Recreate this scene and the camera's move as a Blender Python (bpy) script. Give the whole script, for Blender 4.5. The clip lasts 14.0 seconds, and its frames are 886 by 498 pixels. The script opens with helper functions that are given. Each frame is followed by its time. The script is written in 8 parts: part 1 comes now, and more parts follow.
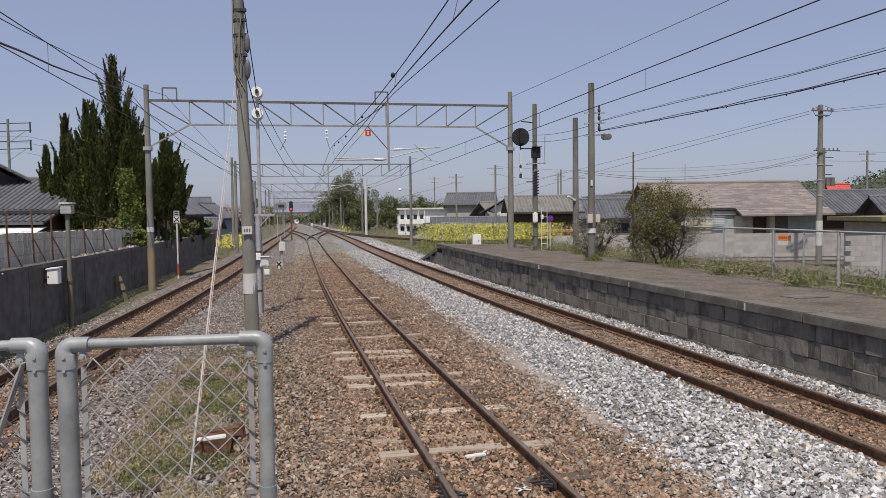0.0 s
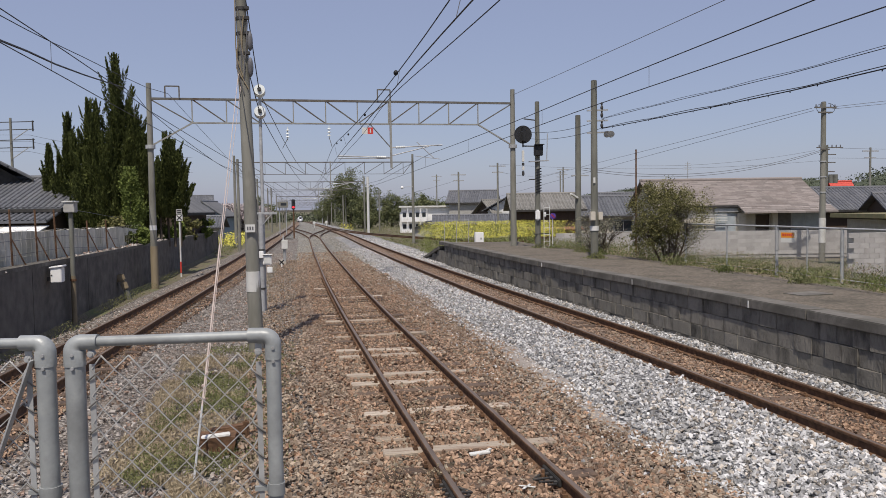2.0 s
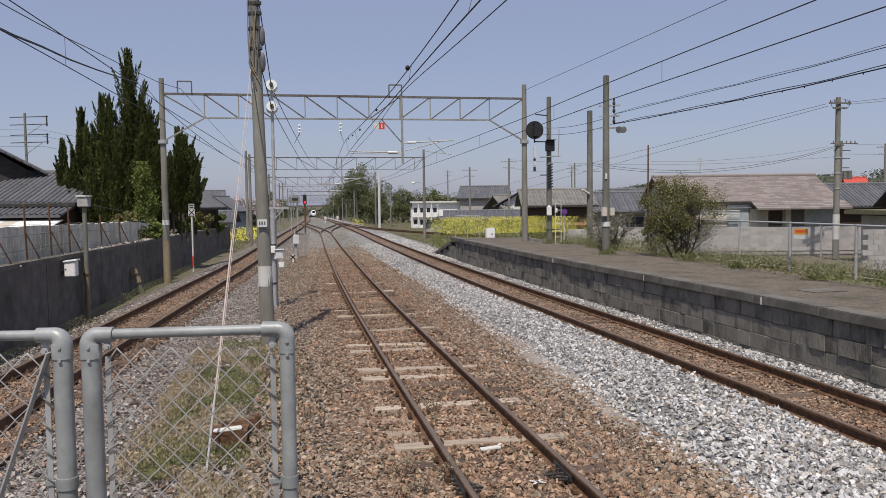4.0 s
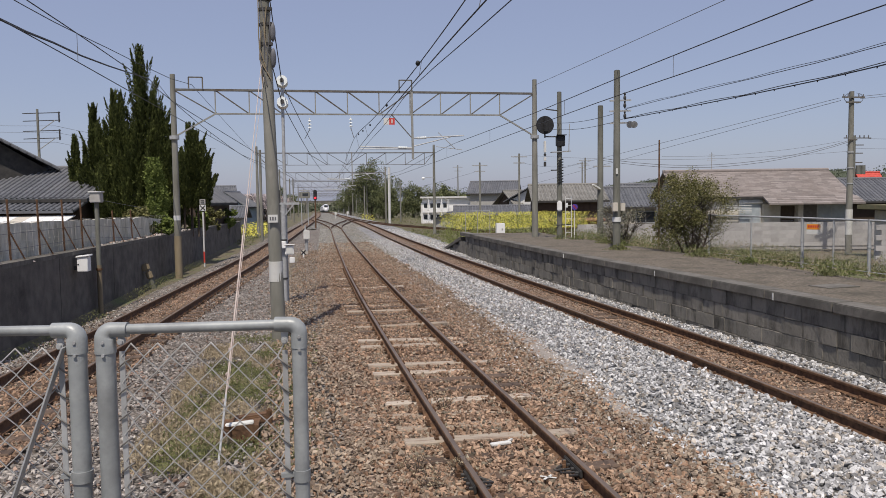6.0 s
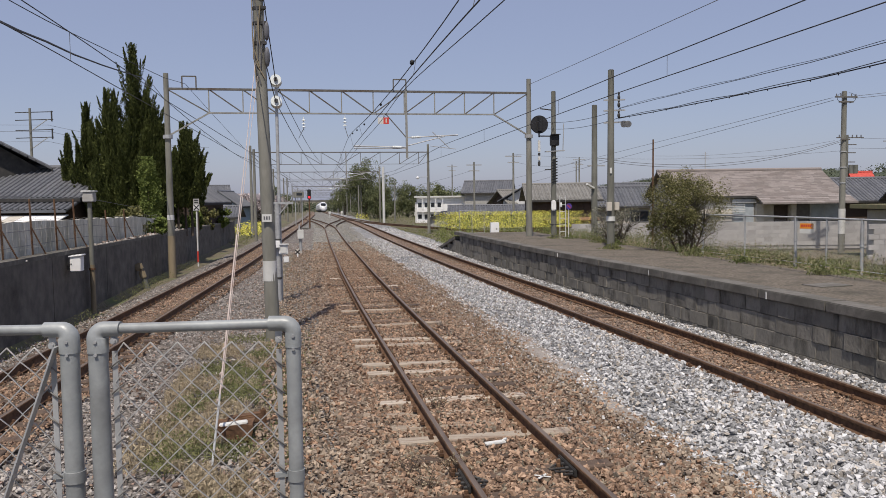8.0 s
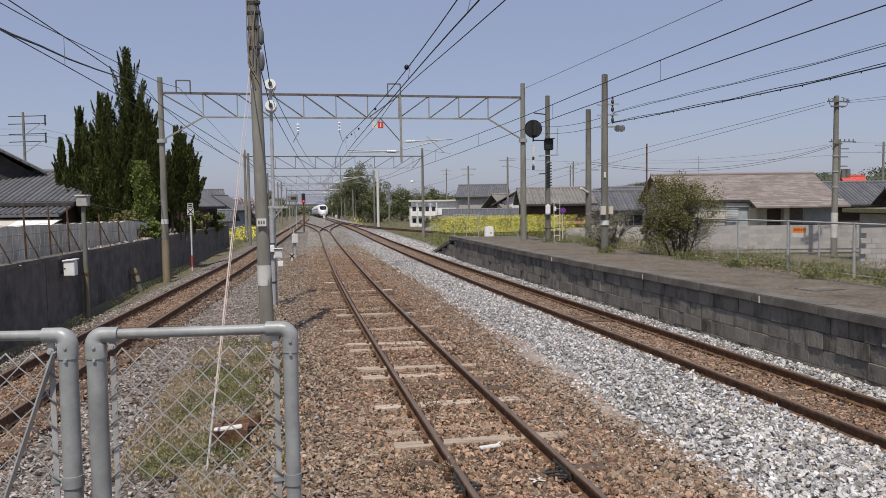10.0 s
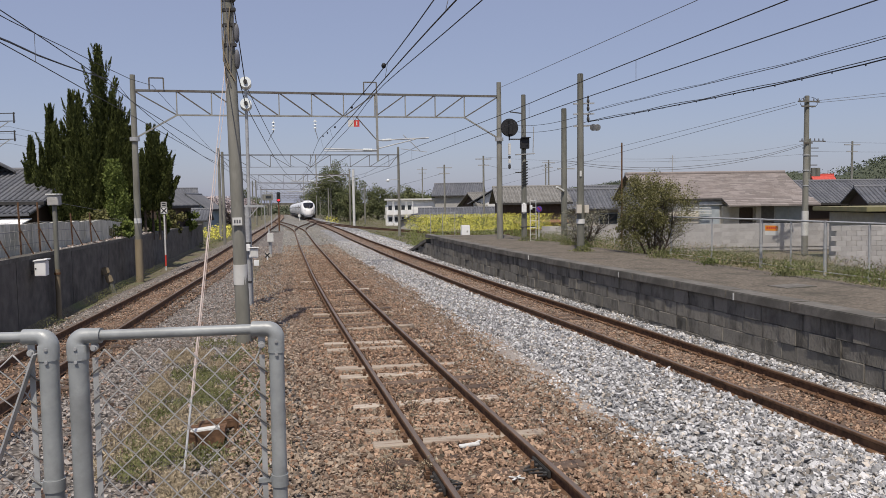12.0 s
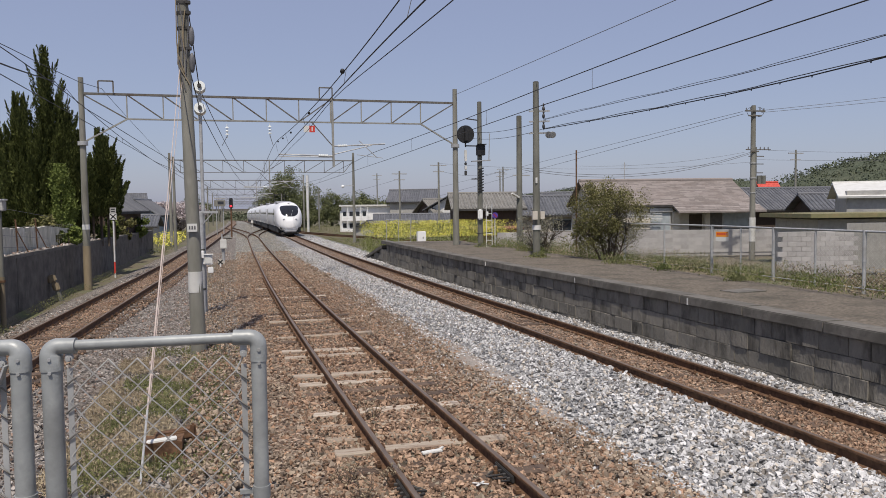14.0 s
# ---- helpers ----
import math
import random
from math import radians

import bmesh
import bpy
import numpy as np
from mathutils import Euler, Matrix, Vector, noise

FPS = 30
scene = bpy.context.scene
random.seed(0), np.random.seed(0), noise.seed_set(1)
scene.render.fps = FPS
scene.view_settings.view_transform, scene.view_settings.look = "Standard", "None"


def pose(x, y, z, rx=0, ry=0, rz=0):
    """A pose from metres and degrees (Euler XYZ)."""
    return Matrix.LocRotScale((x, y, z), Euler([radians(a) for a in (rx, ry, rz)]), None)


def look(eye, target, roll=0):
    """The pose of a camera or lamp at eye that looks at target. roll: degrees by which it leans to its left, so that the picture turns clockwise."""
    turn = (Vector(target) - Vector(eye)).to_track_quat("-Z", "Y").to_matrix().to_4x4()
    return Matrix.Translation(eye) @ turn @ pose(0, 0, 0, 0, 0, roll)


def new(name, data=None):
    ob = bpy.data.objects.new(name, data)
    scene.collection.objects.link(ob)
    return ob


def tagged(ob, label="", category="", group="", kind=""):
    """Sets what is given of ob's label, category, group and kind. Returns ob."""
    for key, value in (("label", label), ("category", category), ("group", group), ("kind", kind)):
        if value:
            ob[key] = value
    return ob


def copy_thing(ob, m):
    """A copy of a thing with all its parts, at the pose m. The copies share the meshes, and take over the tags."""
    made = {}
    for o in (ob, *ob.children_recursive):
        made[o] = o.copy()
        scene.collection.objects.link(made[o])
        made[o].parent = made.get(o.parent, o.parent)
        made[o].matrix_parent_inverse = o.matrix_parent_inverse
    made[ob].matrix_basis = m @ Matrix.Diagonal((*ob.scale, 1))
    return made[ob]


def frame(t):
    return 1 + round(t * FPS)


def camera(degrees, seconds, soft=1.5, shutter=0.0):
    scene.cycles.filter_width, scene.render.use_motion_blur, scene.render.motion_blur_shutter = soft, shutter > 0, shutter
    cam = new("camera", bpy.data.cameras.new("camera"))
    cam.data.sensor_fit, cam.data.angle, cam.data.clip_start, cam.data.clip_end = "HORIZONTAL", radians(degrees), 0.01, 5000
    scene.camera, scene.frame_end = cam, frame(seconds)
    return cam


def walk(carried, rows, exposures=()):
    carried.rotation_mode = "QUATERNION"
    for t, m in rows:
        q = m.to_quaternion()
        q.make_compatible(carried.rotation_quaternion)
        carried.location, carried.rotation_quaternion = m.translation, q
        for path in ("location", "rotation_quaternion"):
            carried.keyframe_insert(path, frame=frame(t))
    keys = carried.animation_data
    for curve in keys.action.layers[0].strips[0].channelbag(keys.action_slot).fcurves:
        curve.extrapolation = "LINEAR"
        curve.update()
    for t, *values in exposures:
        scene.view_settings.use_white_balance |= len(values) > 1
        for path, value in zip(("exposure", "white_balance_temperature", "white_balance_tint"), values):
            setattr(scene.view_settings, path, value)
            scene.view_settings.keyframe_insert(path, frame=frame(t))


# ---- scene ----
cam = camera(60.0, 14.0, soft=0.8)

# camera and its way ---------------------------------------------------------
# seconds, x, y, z, yaw, pitch, roll
PATH = [
    (0.0, 0.000, -0.000, 2.690, -11.000, -2.893, 0.709),
    (0.5, -0.003, -0.001, 2.691, -10.697, -2.702, 0.734),
    (1.0, -0.007, 0.002, 2.689, -10.782, -2.996, 0.794),
    (1.5, -0.015, 0.006, 2.688, -10.958, -2.944, 0.828),
    (2.0, -0.017, 0.008, 2.687, -10.843, -3.052, 0.812),
    (2.5, -0.017, 0.009, 2.688, -10.782, -3.065, 0.758),
    (3.0, -0.024, 0.008, 2.687, -10.774, -3.321, 0.647),
    (3.5, -0.025, 0.007, 2.684, -10.427, -3.336, 0.634),
    (6.0, -0.030, 0.002, 2.686, -9.276, -3.718, 0.715),
    (6.5, -0.031, 0.001, 2.684, -9.311, -3.742, 0.688),
    (7.0, -0.029, -0.003, 2.685, -9.285, -3.755, 0.688),
    (7.5, -0.026, -0.002, 2.687, -9.578, -3.758, 0.717),
    (8.0, -0.030, 0.009, 2.683, -9.705, -3.763, 0.721),
    (10.5, -0.044, -0.021, 2.692, -10.435, -3.308, 0.763),
    (11.0, -0.054, -0.015, 2.690, -10.864, -3.176, 0.787),
    (11.5, -0.061, -0.013, 2.691, -11.334, -3.397, 0.767),
    (12.0, -0.071, -0.008, 2.692, -11.935, -3.597, 0.780),
    (12.5, -0.095, 0.001, 2.698, -13.293, -3.164, 0.721),
    (13.0, -0.119, 0.000, 2.699, -14.007, -2.815, 0.671),
    (13.5, -0.139, 0.004, 2.698, -14.301, -2.840, 0.682),
    (14.0, -0.160, 0.015, 2.695, -15.342, -3.178, 0.683),
]
walk(cam, [(t, pose(x, y, z, 90 + pitch, roll, yaw)) for t, x, y, z, yaw, pitch, roll in PATH],
     exposures=[(0, 0.0, 6500, 12), (14, 0.0, 6500, 12)])

# world and sun ---------------------------------------------------------------
SUN_DIR = Vector((0.175, 0.515, -1.0)).normalized()   # the way the light travels
world = bpy.data.worlds.new("sky")
scene.world = world
world.use_nodes = True
wn = world.node_tree
wn.nodes.clear()
sky = wn.nodes.new("ShaderNodeTexSky")
sky.sky_type, sky.sun_disc = "NISHITA", False
sky.sun_elevation = math.asin(-SUN_DIR.z)
sky.sun_rotation = math.atan2(-SUN_DIR.x, -SUN_DIR.y)
sky.air_density, sky.dust_density, sky.ozone_density = 1.0, 1.1, 2.0
bg = wn.nodes.new("ShaderNodeBackground")
bg.inputs["Strength"].default_value = 1.0
dim = wn.nodes.new("ShaderNodeVectorMath")
dim.operation = "SCALE"
dim.inputs["Scale"].default_value = 0.115
haze = wn.nodes.new("ShaderNodeMixRGB")          # thin spring haze over the whole sky
haze.inputs[0].default_value, haze.inputs[2].default_value = 0.62, (0.33, 0.358, 0.52, 1)
wo = wn.nodes.new("ShaderNodeOutputWorld")
wn.links.new(sky.outputs[0], dim.inputs[0])
wn.links.new(dim.outputs[0], haze.inputs[1])
wn.links.new(haze.outputs[0], bg.inputs[0])
wn.links.new(bg.outputs[0], wo.inputs[0])
sun = new("sun", bpy.data.lights.new("sun", "SUN"))
sun.data.energy, sun.data.angle, sun.data.color = 4.05, radians(0.55), (1.0, 0.925, 0.81)
sun.matrix_world = look((0, 0, 60), Vector((0, 0, 60)) + SUN_DIR)


# materials --------------------------------------------------------------------
def toned_down(c):
    """A colour scaled down evenly, which deepens the shade under a stronger sun."""
    return tuple(0.87 * v for v in c)


def mat(name, c1, c2, scale=4.0, rough=0.8, metal=0.0, bump=0.0, bscale=40.0, stain=None, sscale=0.6, samount=0.5,
        per=None, stretch=None, spec=0.4, alt=None, share=0.25):
    """Two-scale material: fine grain from c1 to c2, stains of a third colour; per: 'island' or 'object' varies the pieces."""
    c1, c2 = toned_down(c1), toned_down(c2)
    stain = toned_down(stain) if stain else None
    m = bpy.data.materials.new(name)
    m.use_nodes = True
    nt = m.node_tree
    nd, ln = nt.nodes, nt.links
    b = nd["Principled BSDF"]
    b.inputs["Roughness"].default_value, b.inputs["Metallic"].default_value = rough, metal
    b.inputs["Specular IOR Level"].default_value = spec
    geo = nd.new("ShaderNodeTexCoord")
    src = geo.outputs["Object"]
    if stretch:
        mp = nd.new("ShaderNodeMapping")
        mp.inputs["Scale"].default_value = stretch
        ln.new(src, mp.inputs[0])
        src = mp.outputs[0]
    if per == "object":
        shift = nd.new("ShaderNodeVectorMath")
        shift.operation = "MULTIPLY_ADD"
        shift.inputs[1].default_value = (37.0, 53.0, 71.0)
        ln.new(nd.new("ShaderNodeObjectInfo").outputs["Random"], shift.inputs[0])
        ln.new(src, shift.inputs[2])
        src = shift.outputs[0]
    n1 = nd.new("ShaderNodeTexNoise")
    n1.inputs["Scale"].default_value, n1.inputs["Detail"].default_value = scale, 6
    ln.new(src, n1.inputs["Vector"])
    r1 = nd.new("ShaderNodeMapRange")
    r1.inputs[1].default_value, r1.inputs[2].default_value = 0.3, 0.7
    ln.new(n1.outputs[0], r1.inputs[0])
    mx = nd.new("ShaderNodeMixRGB")
    mx.inputs[1].default_value, mx.inputs[2].default_value = (*c1, 1), (*c2, 1)
    fac = r1.outputs[0]
    if per:
        rnd = nd.new("ShaderNodeNewGeometry").outputs["Random Per Island"] if per == "island" else nd.new("ShaderNodeObjectInfo").outputs["Random"]
        ad = nd.new("ShaderNodeMath")
        ad.operation = "MULTIPLY_ADD"
        ad.inputs[1].default_value, ad.inputs[2].default_value = 0.35, 0.0
        ln.new(fac, ad.inputs[0])
        ad2 = nd.new("ShaderNodeMath")
        ad2.operation, ad2.use_clamp = "MULTIPLY_ADD", True
        ad2.inputs[1].default_value = 0.8
        ln.new(rnd, ad2.inputs[0])
        ln.new(ad.outputs[0], ad2.inputs[2])
        fac = ad2.outputs[0]
    ln.new(fac, mx.inputs[0])
    col = mx.outputs[0]
    if alt:
        wn = nd.new("ShaderNodeTexWhiteNoise")
        wn.noise_dimensions = "1D"
        ln.new(rnd, wn.inputs["W"])
        pick = nd.new("ShaderNodeMath")
        pick.operation = "LESS_THAN"
        pick.inputs[1].default_value = share
        ln.new(wn.outputs["Value"], pick.inputs[0])
        tint = nd.new("ShaderNodeMixRGB")
        tint.blend_type = "MULTIPLY"
        tint.inputs[2].default_value = (*alt, 1)
        ln.new(pick.outputs[0], tint.inputs[0])
        ln.new(col, tint.inputs[1])
        col = tint.outputs[0]
    if stain:
        n2 = nd.new("ShaderNodeTexNoise")
        n2.inputs["Scale"].default_value, n2.inputs["Detail"].default_value = sscale, 8
        n2.inputs["Roughness"].default_value = 0.65
        ln.new(src, n2.inputs["Vector"])
        r2 = nd.new("ShaderNodeMapRange")
        r2.inputs[1].default_value, r2.inputs[2].default_value, r2.inputs[4].default_value = 0.48, 0.68, samount
        ln.new(n2.outputs[0], r2.inputs[0])
        m2 = nd.new("ShaderNodeMixRGB")
        m2.inputs[2].default_value = (*stain, 1)
        ln.new(r2.outputs[0], m2.inputs[0])
        ln.new(col, m2.inputs[1])
        col = m2.outputs[0]
    ln.new(col, b.inputs["Base Color"])
    if bump:
        n3 = nd.new("ShaderNodeTexNoise")
        n3.inputs["Scale"].default_value, n3.inputs["Detail"].default_value = bscale, 5
        ln.new(src, n3.inputs["Vector"])
        bp = nd.new("ShaderNodeBump")
        bp.inputs["Strength"].default_value, bp.inputs["Distance"].default_value = bump, 0.02
        ln.new(n3.outputs[0], bp.inputs["Height"])
        ln.new(bp.outputs[0], b.inputs["Normal"])
    return m


def glass_mat(name, tint, rough=0.05):
    m = mat(name, tint, tuple(c * 1.3 for c in tint), 3, rough, spec=0.7)
    return m


def ground_mat():
    """Weedy earth with patches of green and dry grass."""
    return mat("weedy_earth", (0.1, 0.085, 0.052), (0.2, 0.17, 0.115), 9, 0.95, bump=0.6, bscale=25, stain=(0.12, 0.15, 0.055), sscale=0.35, samount=0.9)


def ballast_mat(name, c1, c2, c3, spot, samount=0.6):
    """Crushed stone bed: cells with their own tone and dark gaps."""
    c1, c2, c3, spot = toned_down(c1), toned_down(c2), toned_down(c3), toned_down(spot)
    m = bpy.data.materials.new(name)
    m.use_nodes = True
    nt = m.node_tree
    nd, ln = nt.nodes, nt.links
    b = nd["Principled BSDF"]
    b.inputs["Roughness"].default_value = 0.9
    b.inputs["Specular IOR Level"].default_value = 0.25
    tc = nd.new("ShaderNodeTexCoord").outputs["Object"]
    v = nd.new("ShaderNodeTexVoronoi")
    v.inputs["Scale"].default_value = 21
    ln.new(tc, v.inputs["Vector"])
    sep = nd.new("ShaderNodeSeparateColor")
    ln.new(v.outputs["Color"], sep.inputs[0])
    cr = nd.new("ShaderNodeValToRGB")
    cr.color_ramp.elements[0].color, cr.color_ramp.elements[1].color = (*c1, 1), (*c3, 1)
    e = cr.color_ramp.elements.new(0.5)
    e.color = (*c2, 1)
    ln.new(sep.outputs[0], cr.inputs[0])
    gap = nd.new("ShaderNodeMapRange")
    gap.inputs[1].default_value, gap.inputs[2].default_value, gap.inputs[3].default_value, gap.inputs[4].default_value = 0.3, 0.8, 1.05, 0.3
    ln.new(v.outputs["Distance"], gap.inputs[0])
    mul = nd.new("ShaderNodeMixRGB")
    mul.blend_type, mul.inputs[0].default_value = "MULTIPLY", 1.0
    ln.new(cr.outputs[0], mul.inputs[1])
    ln.new(gap.outputs[0], mul.inputs[2])
    big = nd.new("ShaderNodeTexVoronoi")
    big.inputs["Scale"].default_value = 8.5
    ln.new(tc, big.inputs["Vector"])
    sep2 = nd.new("ShaderNodeSeparateColor")
    ln.new(big.outputs["Color"], sep2.inputs[0])
    rb = nd.new("ShaderNodeMapRange")
    rb.inputs[3].default_value, rb.inputs[4].default_value = 0.6, 1.4
    ln.new(sep2.outputs[1], rb.inputs[0])
    mul2 = nd.new("ShaderNodeMixRGB")
    mul2.blend_type, mul2.inputs[0].default_value = "MULTIPLY", 1.0
    ln.new(mul.outputs[0], mul2.inputs[1])
    ln.new(rb.outputs[0], mul2.inputs[2])
    mul = mul2
    n2 = nd.new("ShaderNodeTexNoise")
    n2.inputs["Scale"].default_value, n2.inputs["Detail"].default_value = 0.7, 7
    ln.new(tc, n2.inputs["Vector"])
    r2 = nd.new("ShaderNodeMapRange")
    r2.inputs[1].default_value, r2.inputs[2].default_value, r2.inputs[4].default_value = 0.5, 0.7, samount
    ln.new(n2.outputs[0], r2.inputs[0])
    m2 = nd.new("ShaderNodeMixRGB")
    m2.inputs[2].default_value = (*spot, 1)
    ln.new(r2.outputs[0], m2.inputs[0])
    ln.new(mul.outputs[0], m2.inputs[1])
    ln.new(m2.outputs[0], b.inputs["Base Color"])
    bp = nd.new("ShaderNodeBump")
    bp.inputs["Strength"].default_value, bp.inputs["Distance"].default_value = 1.0, 0.03
    bp.invert = True
    ln.new(v.outputs["Distance"], bp.inputs["Height"])
    ln.new(bp.outputs[0], b.inputs["Normal"])
    return m


def glow(name, colour, strength):
    m = bpy.data.materials.new(name)
    m.use_nodes = True
    b = m.node_tree.nodes["Principled BSDF"]
    b.inputs["Base Color"].default_value = (*colour, 1)
    b.inputs["Emission Color"].default_value = (*colour, 1)
    b.inputs["Emission Strength"].default_value = strength
    return m


M_EARTH = ground_mat()
M_BROWN = ballast_mat("brown_ballast", (0.15, 0.10, 0.072), (0.30, 0.215, 0.155), (0.50, 0.39, 0.30), (0.22, 0.13, 0.085))
M_WHITE = ballast_mat("fresh_grey_ballast", (0.22, 0.22, 0.22), (0.4, 0.4, 0.4), (0.62, 0.62, 0.62), (0.26, 0.24, 0.21), 0.4)
M_GREY = ballast_mat("old_grey_ballast", (0.15, 0.13, 0.115), (0.28, 0.25, 0.22), (0.47, 0.43, 0.39), (0.19, 0.15, 0.115))
M_ST_BROWN = mat("brown_stone", (0.085, 0.053, 0.037), (0.55, 0.378, 0.262), 6, 0.9, per="island", alt=(0.7, 0.88, 0.95), share=0.14, stain=(0.23, 0.13, 0.08), sscale=0.8, samount=0.45, spec=0.25)
M_ST_DUN = mat("dun_stone", (0.08, 0.06, 0.046), (0.52, 0.416, 0.314), 6, 0.9, per="island", alt=(0.95, 0.76, 0.66), share=0.25, stain=(0.2, 0.135, 0.095), sscale=0.5, samount=0.5, spec=0.25)
M_ST_WHITE = mat("pale_stone", (0.1, 0.099, 0.098), (0.8, 0.793, 0.785), 6, 0.85, per="island", alt=(0.9, 0.82, 0.72), share=0.2, spec=0.25)
M_ST_GREY = mat("grey_stone", (0.07, 0.06, 0.053), (0.58, 0.535, 0.49), 6, 0.9, per="island", alt=(0.9, 0.7, 0.6), share=0.2, stain=(0.2, 0.14, 0.1), sscale=0.6, samount=0.5, spec=0.25)
M_ST_PALE = mat("dusty_pale_stone", (0.2, 0.19, 0.165), (0.52, 0.5, 0.45), 6, 0.9, per="island", alt=(0.92, 0.85, 0.75), share=0.2, spec=0.25)
M_RAILTOP = mat("worn_rail_head", (0.15, 0.112, 0.086), (0.26, 0.2, 0.155), 30, 0.5, 0.35, stretch=(1, 0.05, 1))
M_RUST = mat("rusty_rail", (0.08, 0.043, 0.024), (0.19, 0.105, 0.056), 12, 0.9, stain=(0.22, 0.12, 0.062), sscale=3)
M_SLEEPER = mat("dark_timber", (0.06, 0.042, 0.032), (0.17, 0.12, 0.09), 5, 0.92, bump=0.4, per="object", stretch=(1, 12, 6), stain=(0.22, 0.15, 0.1), sscale=2)
M_PALE_SLEEPER = mat("bleached_sleeper", (0.3, 0.24, 0.175), (0.6, 0.52, 0.43), 6, 0.9, bump=0.4, per="object", stretch=(1, 10, 4), stain=(0.22, 0.14, 0.095), sscale=1.6, samount=0.95)
M_CONC = mat("weathered_concrete", (0.125, 0.117, 0.10), (0.215, 0.20, 0.175), 7, 0.9, bump=0.25, stain=(0.08, 0.075, 0.06), sscale=0.9, samount=0.8)
M_PLATTOP = mat("old_platform_paving", (0.1, 0.084, 0.064), (0.235, 0.2, 0.155), 16, 0.95, bump=0.8, bscale=70, stain=(0.07, 0.064, 0.046), sscale=1.1, samount=0.75)
M_BLOCK = mat("masonry_block", (0.17, 0.158, 0.132), (0.27, 0.25, 0.212), 9, 0.92, bump=0.9, bscale=26, per="object", stain=(0.045, 0.041, 0.034), sscale=2.0, samount=0.9, stretch=(1, 1, 0.5))
M_DARKWALL = mat("dark_retaining_wall", (0.11, 0.1, 0.088), (0.19, 0.172, 0.148), 3, 0.95, bump=0.3, stain=(0.04, 0.036, 0.031), sscale=0.7, samount=0.75)
M_POLE = mat("concrete_pole", (0.20, 0.197, 0.165), (0.30, 0.293, 0.255), 5, 0.85, bump=0.1, stain=(0.10, 0.095, 0.07), sscale=1.2, samount=0.85, stretch=(1, 1, 0.25))
M_POLE_DARK = mat("weathered_dark_pole", (0.14, 0.14, 0.117), (0.235, 0.235, 0.2), 5, 0.88, bump=0.15, stain=(0.08, 0.078, 0.06), sscale=1.4, samount=0.8, stretch=(1, 1, 0.25))
M_POLE_DIRTY = mat("rust_stained_pole_foot", (0.2, 0.16, 0.10), (0.33, 0.27, 0.18), 4, 0.9, stretch=(1, 1, 0.2))
M_STEEL = mat("galvanised_steel", (0.40, 0.41, 0.41), (0.54, 0.55, 0.55), 14, 0.5, 0.2, stain=(0.28, 0.27, 0.25), sscale=2, samount=0.5)
M_GIRDER = mat("weathered_girder", (0.11, 0.105, 0.095), (0.19, 0.18, 0.16), 8, 0.8, stain=(0.09, 0.06, 0.045), sscale=1.4, samount=0.8)
M_GIRDER_PALE = mat("pale_girder", (0.26, 0.26, 0.24), (0.36, 0.36, 0.33), 8, 0.7, stain=(0.16, 0.13, 0.1), sscale=1.4, samount=0.7)
M_DARKSTEEL = mat("dark_steel", (0.045, 0.045, 0.045), (0.09, 0.085, 0.08), 10, 0.6, 0.3)
M_FENCE = mat("grey_painted_pipe", (0.33, 0.35, 0.35), (0.41, 0.43, 0.425), 18, 0.42, 0.1, bump=0.06, bscale=90, stain=(0.2, 0.205, 0.2), sscale=5, samount=0.6)
M_MESHWIRE = mat("zinc_wire", (0.46, 0.455, 0.44), (0.62, 0.61, 0.59), 30, 0.55, 0.2, stain=(0.3, 0.26, 0.2), sscale=9, samount=0.4)
M_HOOK = mat("tarnished_wire_end", (0.14, 0.135, 0.125), (0.26, 0.25, 0.235), 30, 0.55, 0.2)
M_WIRE = mat("dark_wire", (0.03, 0.03, 0.033), (0.06, 0.06, 0.06), 6, 0.6)
M_WIRE_GREY = mat("grey_cable", (0.12, 0.12, 0.13), (0.18, 0.18, 0.19), 6, 0.6)
M_WHITE_PAINT = mat("white_paint", (0.66, 0.66, 0.62), (0.78, 0.78, 0.75), 5, 0.55, stain=(0.45, 0.43, 0.37), sscale=2.5, samount=0.5)
M_PORCELAIN = mat("white_porcelain", (0.74, 0.78, 0.76), (0.82, 0.85, 0.83), 5, 0.25)
M_BLACK = mat("black_enamel", (0.012, 0.013, 0.014), (0.03, 0.03, 0.032), 8, 0.6)
M_RED = mat("red_paint", (0.6, 0.05, 0.04), (0.7, 0.08, 0.06), 6, 0.5)
M_ORANGE = mat("orange_sign_paint", (0.8, 0.28, 0.02), (0.88, 0.34, 0.03), 6, 0.5)
M_ROPE = mat("faded_pink_sleeve", (0.46, 0.37, 0.33), (0.58, 0.50, 0.45), 12, 0.8, stretch=(1, 1, 0.3))
M_GLASS = glass_mat("dark_window_glass", (0.03, 0.035, 0.04))
M_CURTAIN = glass_mat("curtained_glass", (0.36, 0.4, 0.43))
M_PLASTER = mat("cream_plaster", (0.58, 0.535, 0.46), (0.68, 0.635, 0.55), 5, 0.9, bump=0.15, stain=(0.42, 0.38, 0.32), sscale=0.8)
M_GREYPLASTER = mat("grey_plaster", (0.38, 0.37, 0.345), (0.48, 0.47, 0.44), 5, 0.9, bump=0.15, stain=(0.3, 0.3, 0.29), sscale=0.8)
M_WHITEWALL = mat("whitewashed_block_wall", (0.38, 0.365, 0.35), (0.52, 0.5, 0.48), 5, 0.9, bump=0.2, per="object", stain=(0.3, 0.285, 0.265), sscale=0.9, samount=0.7)
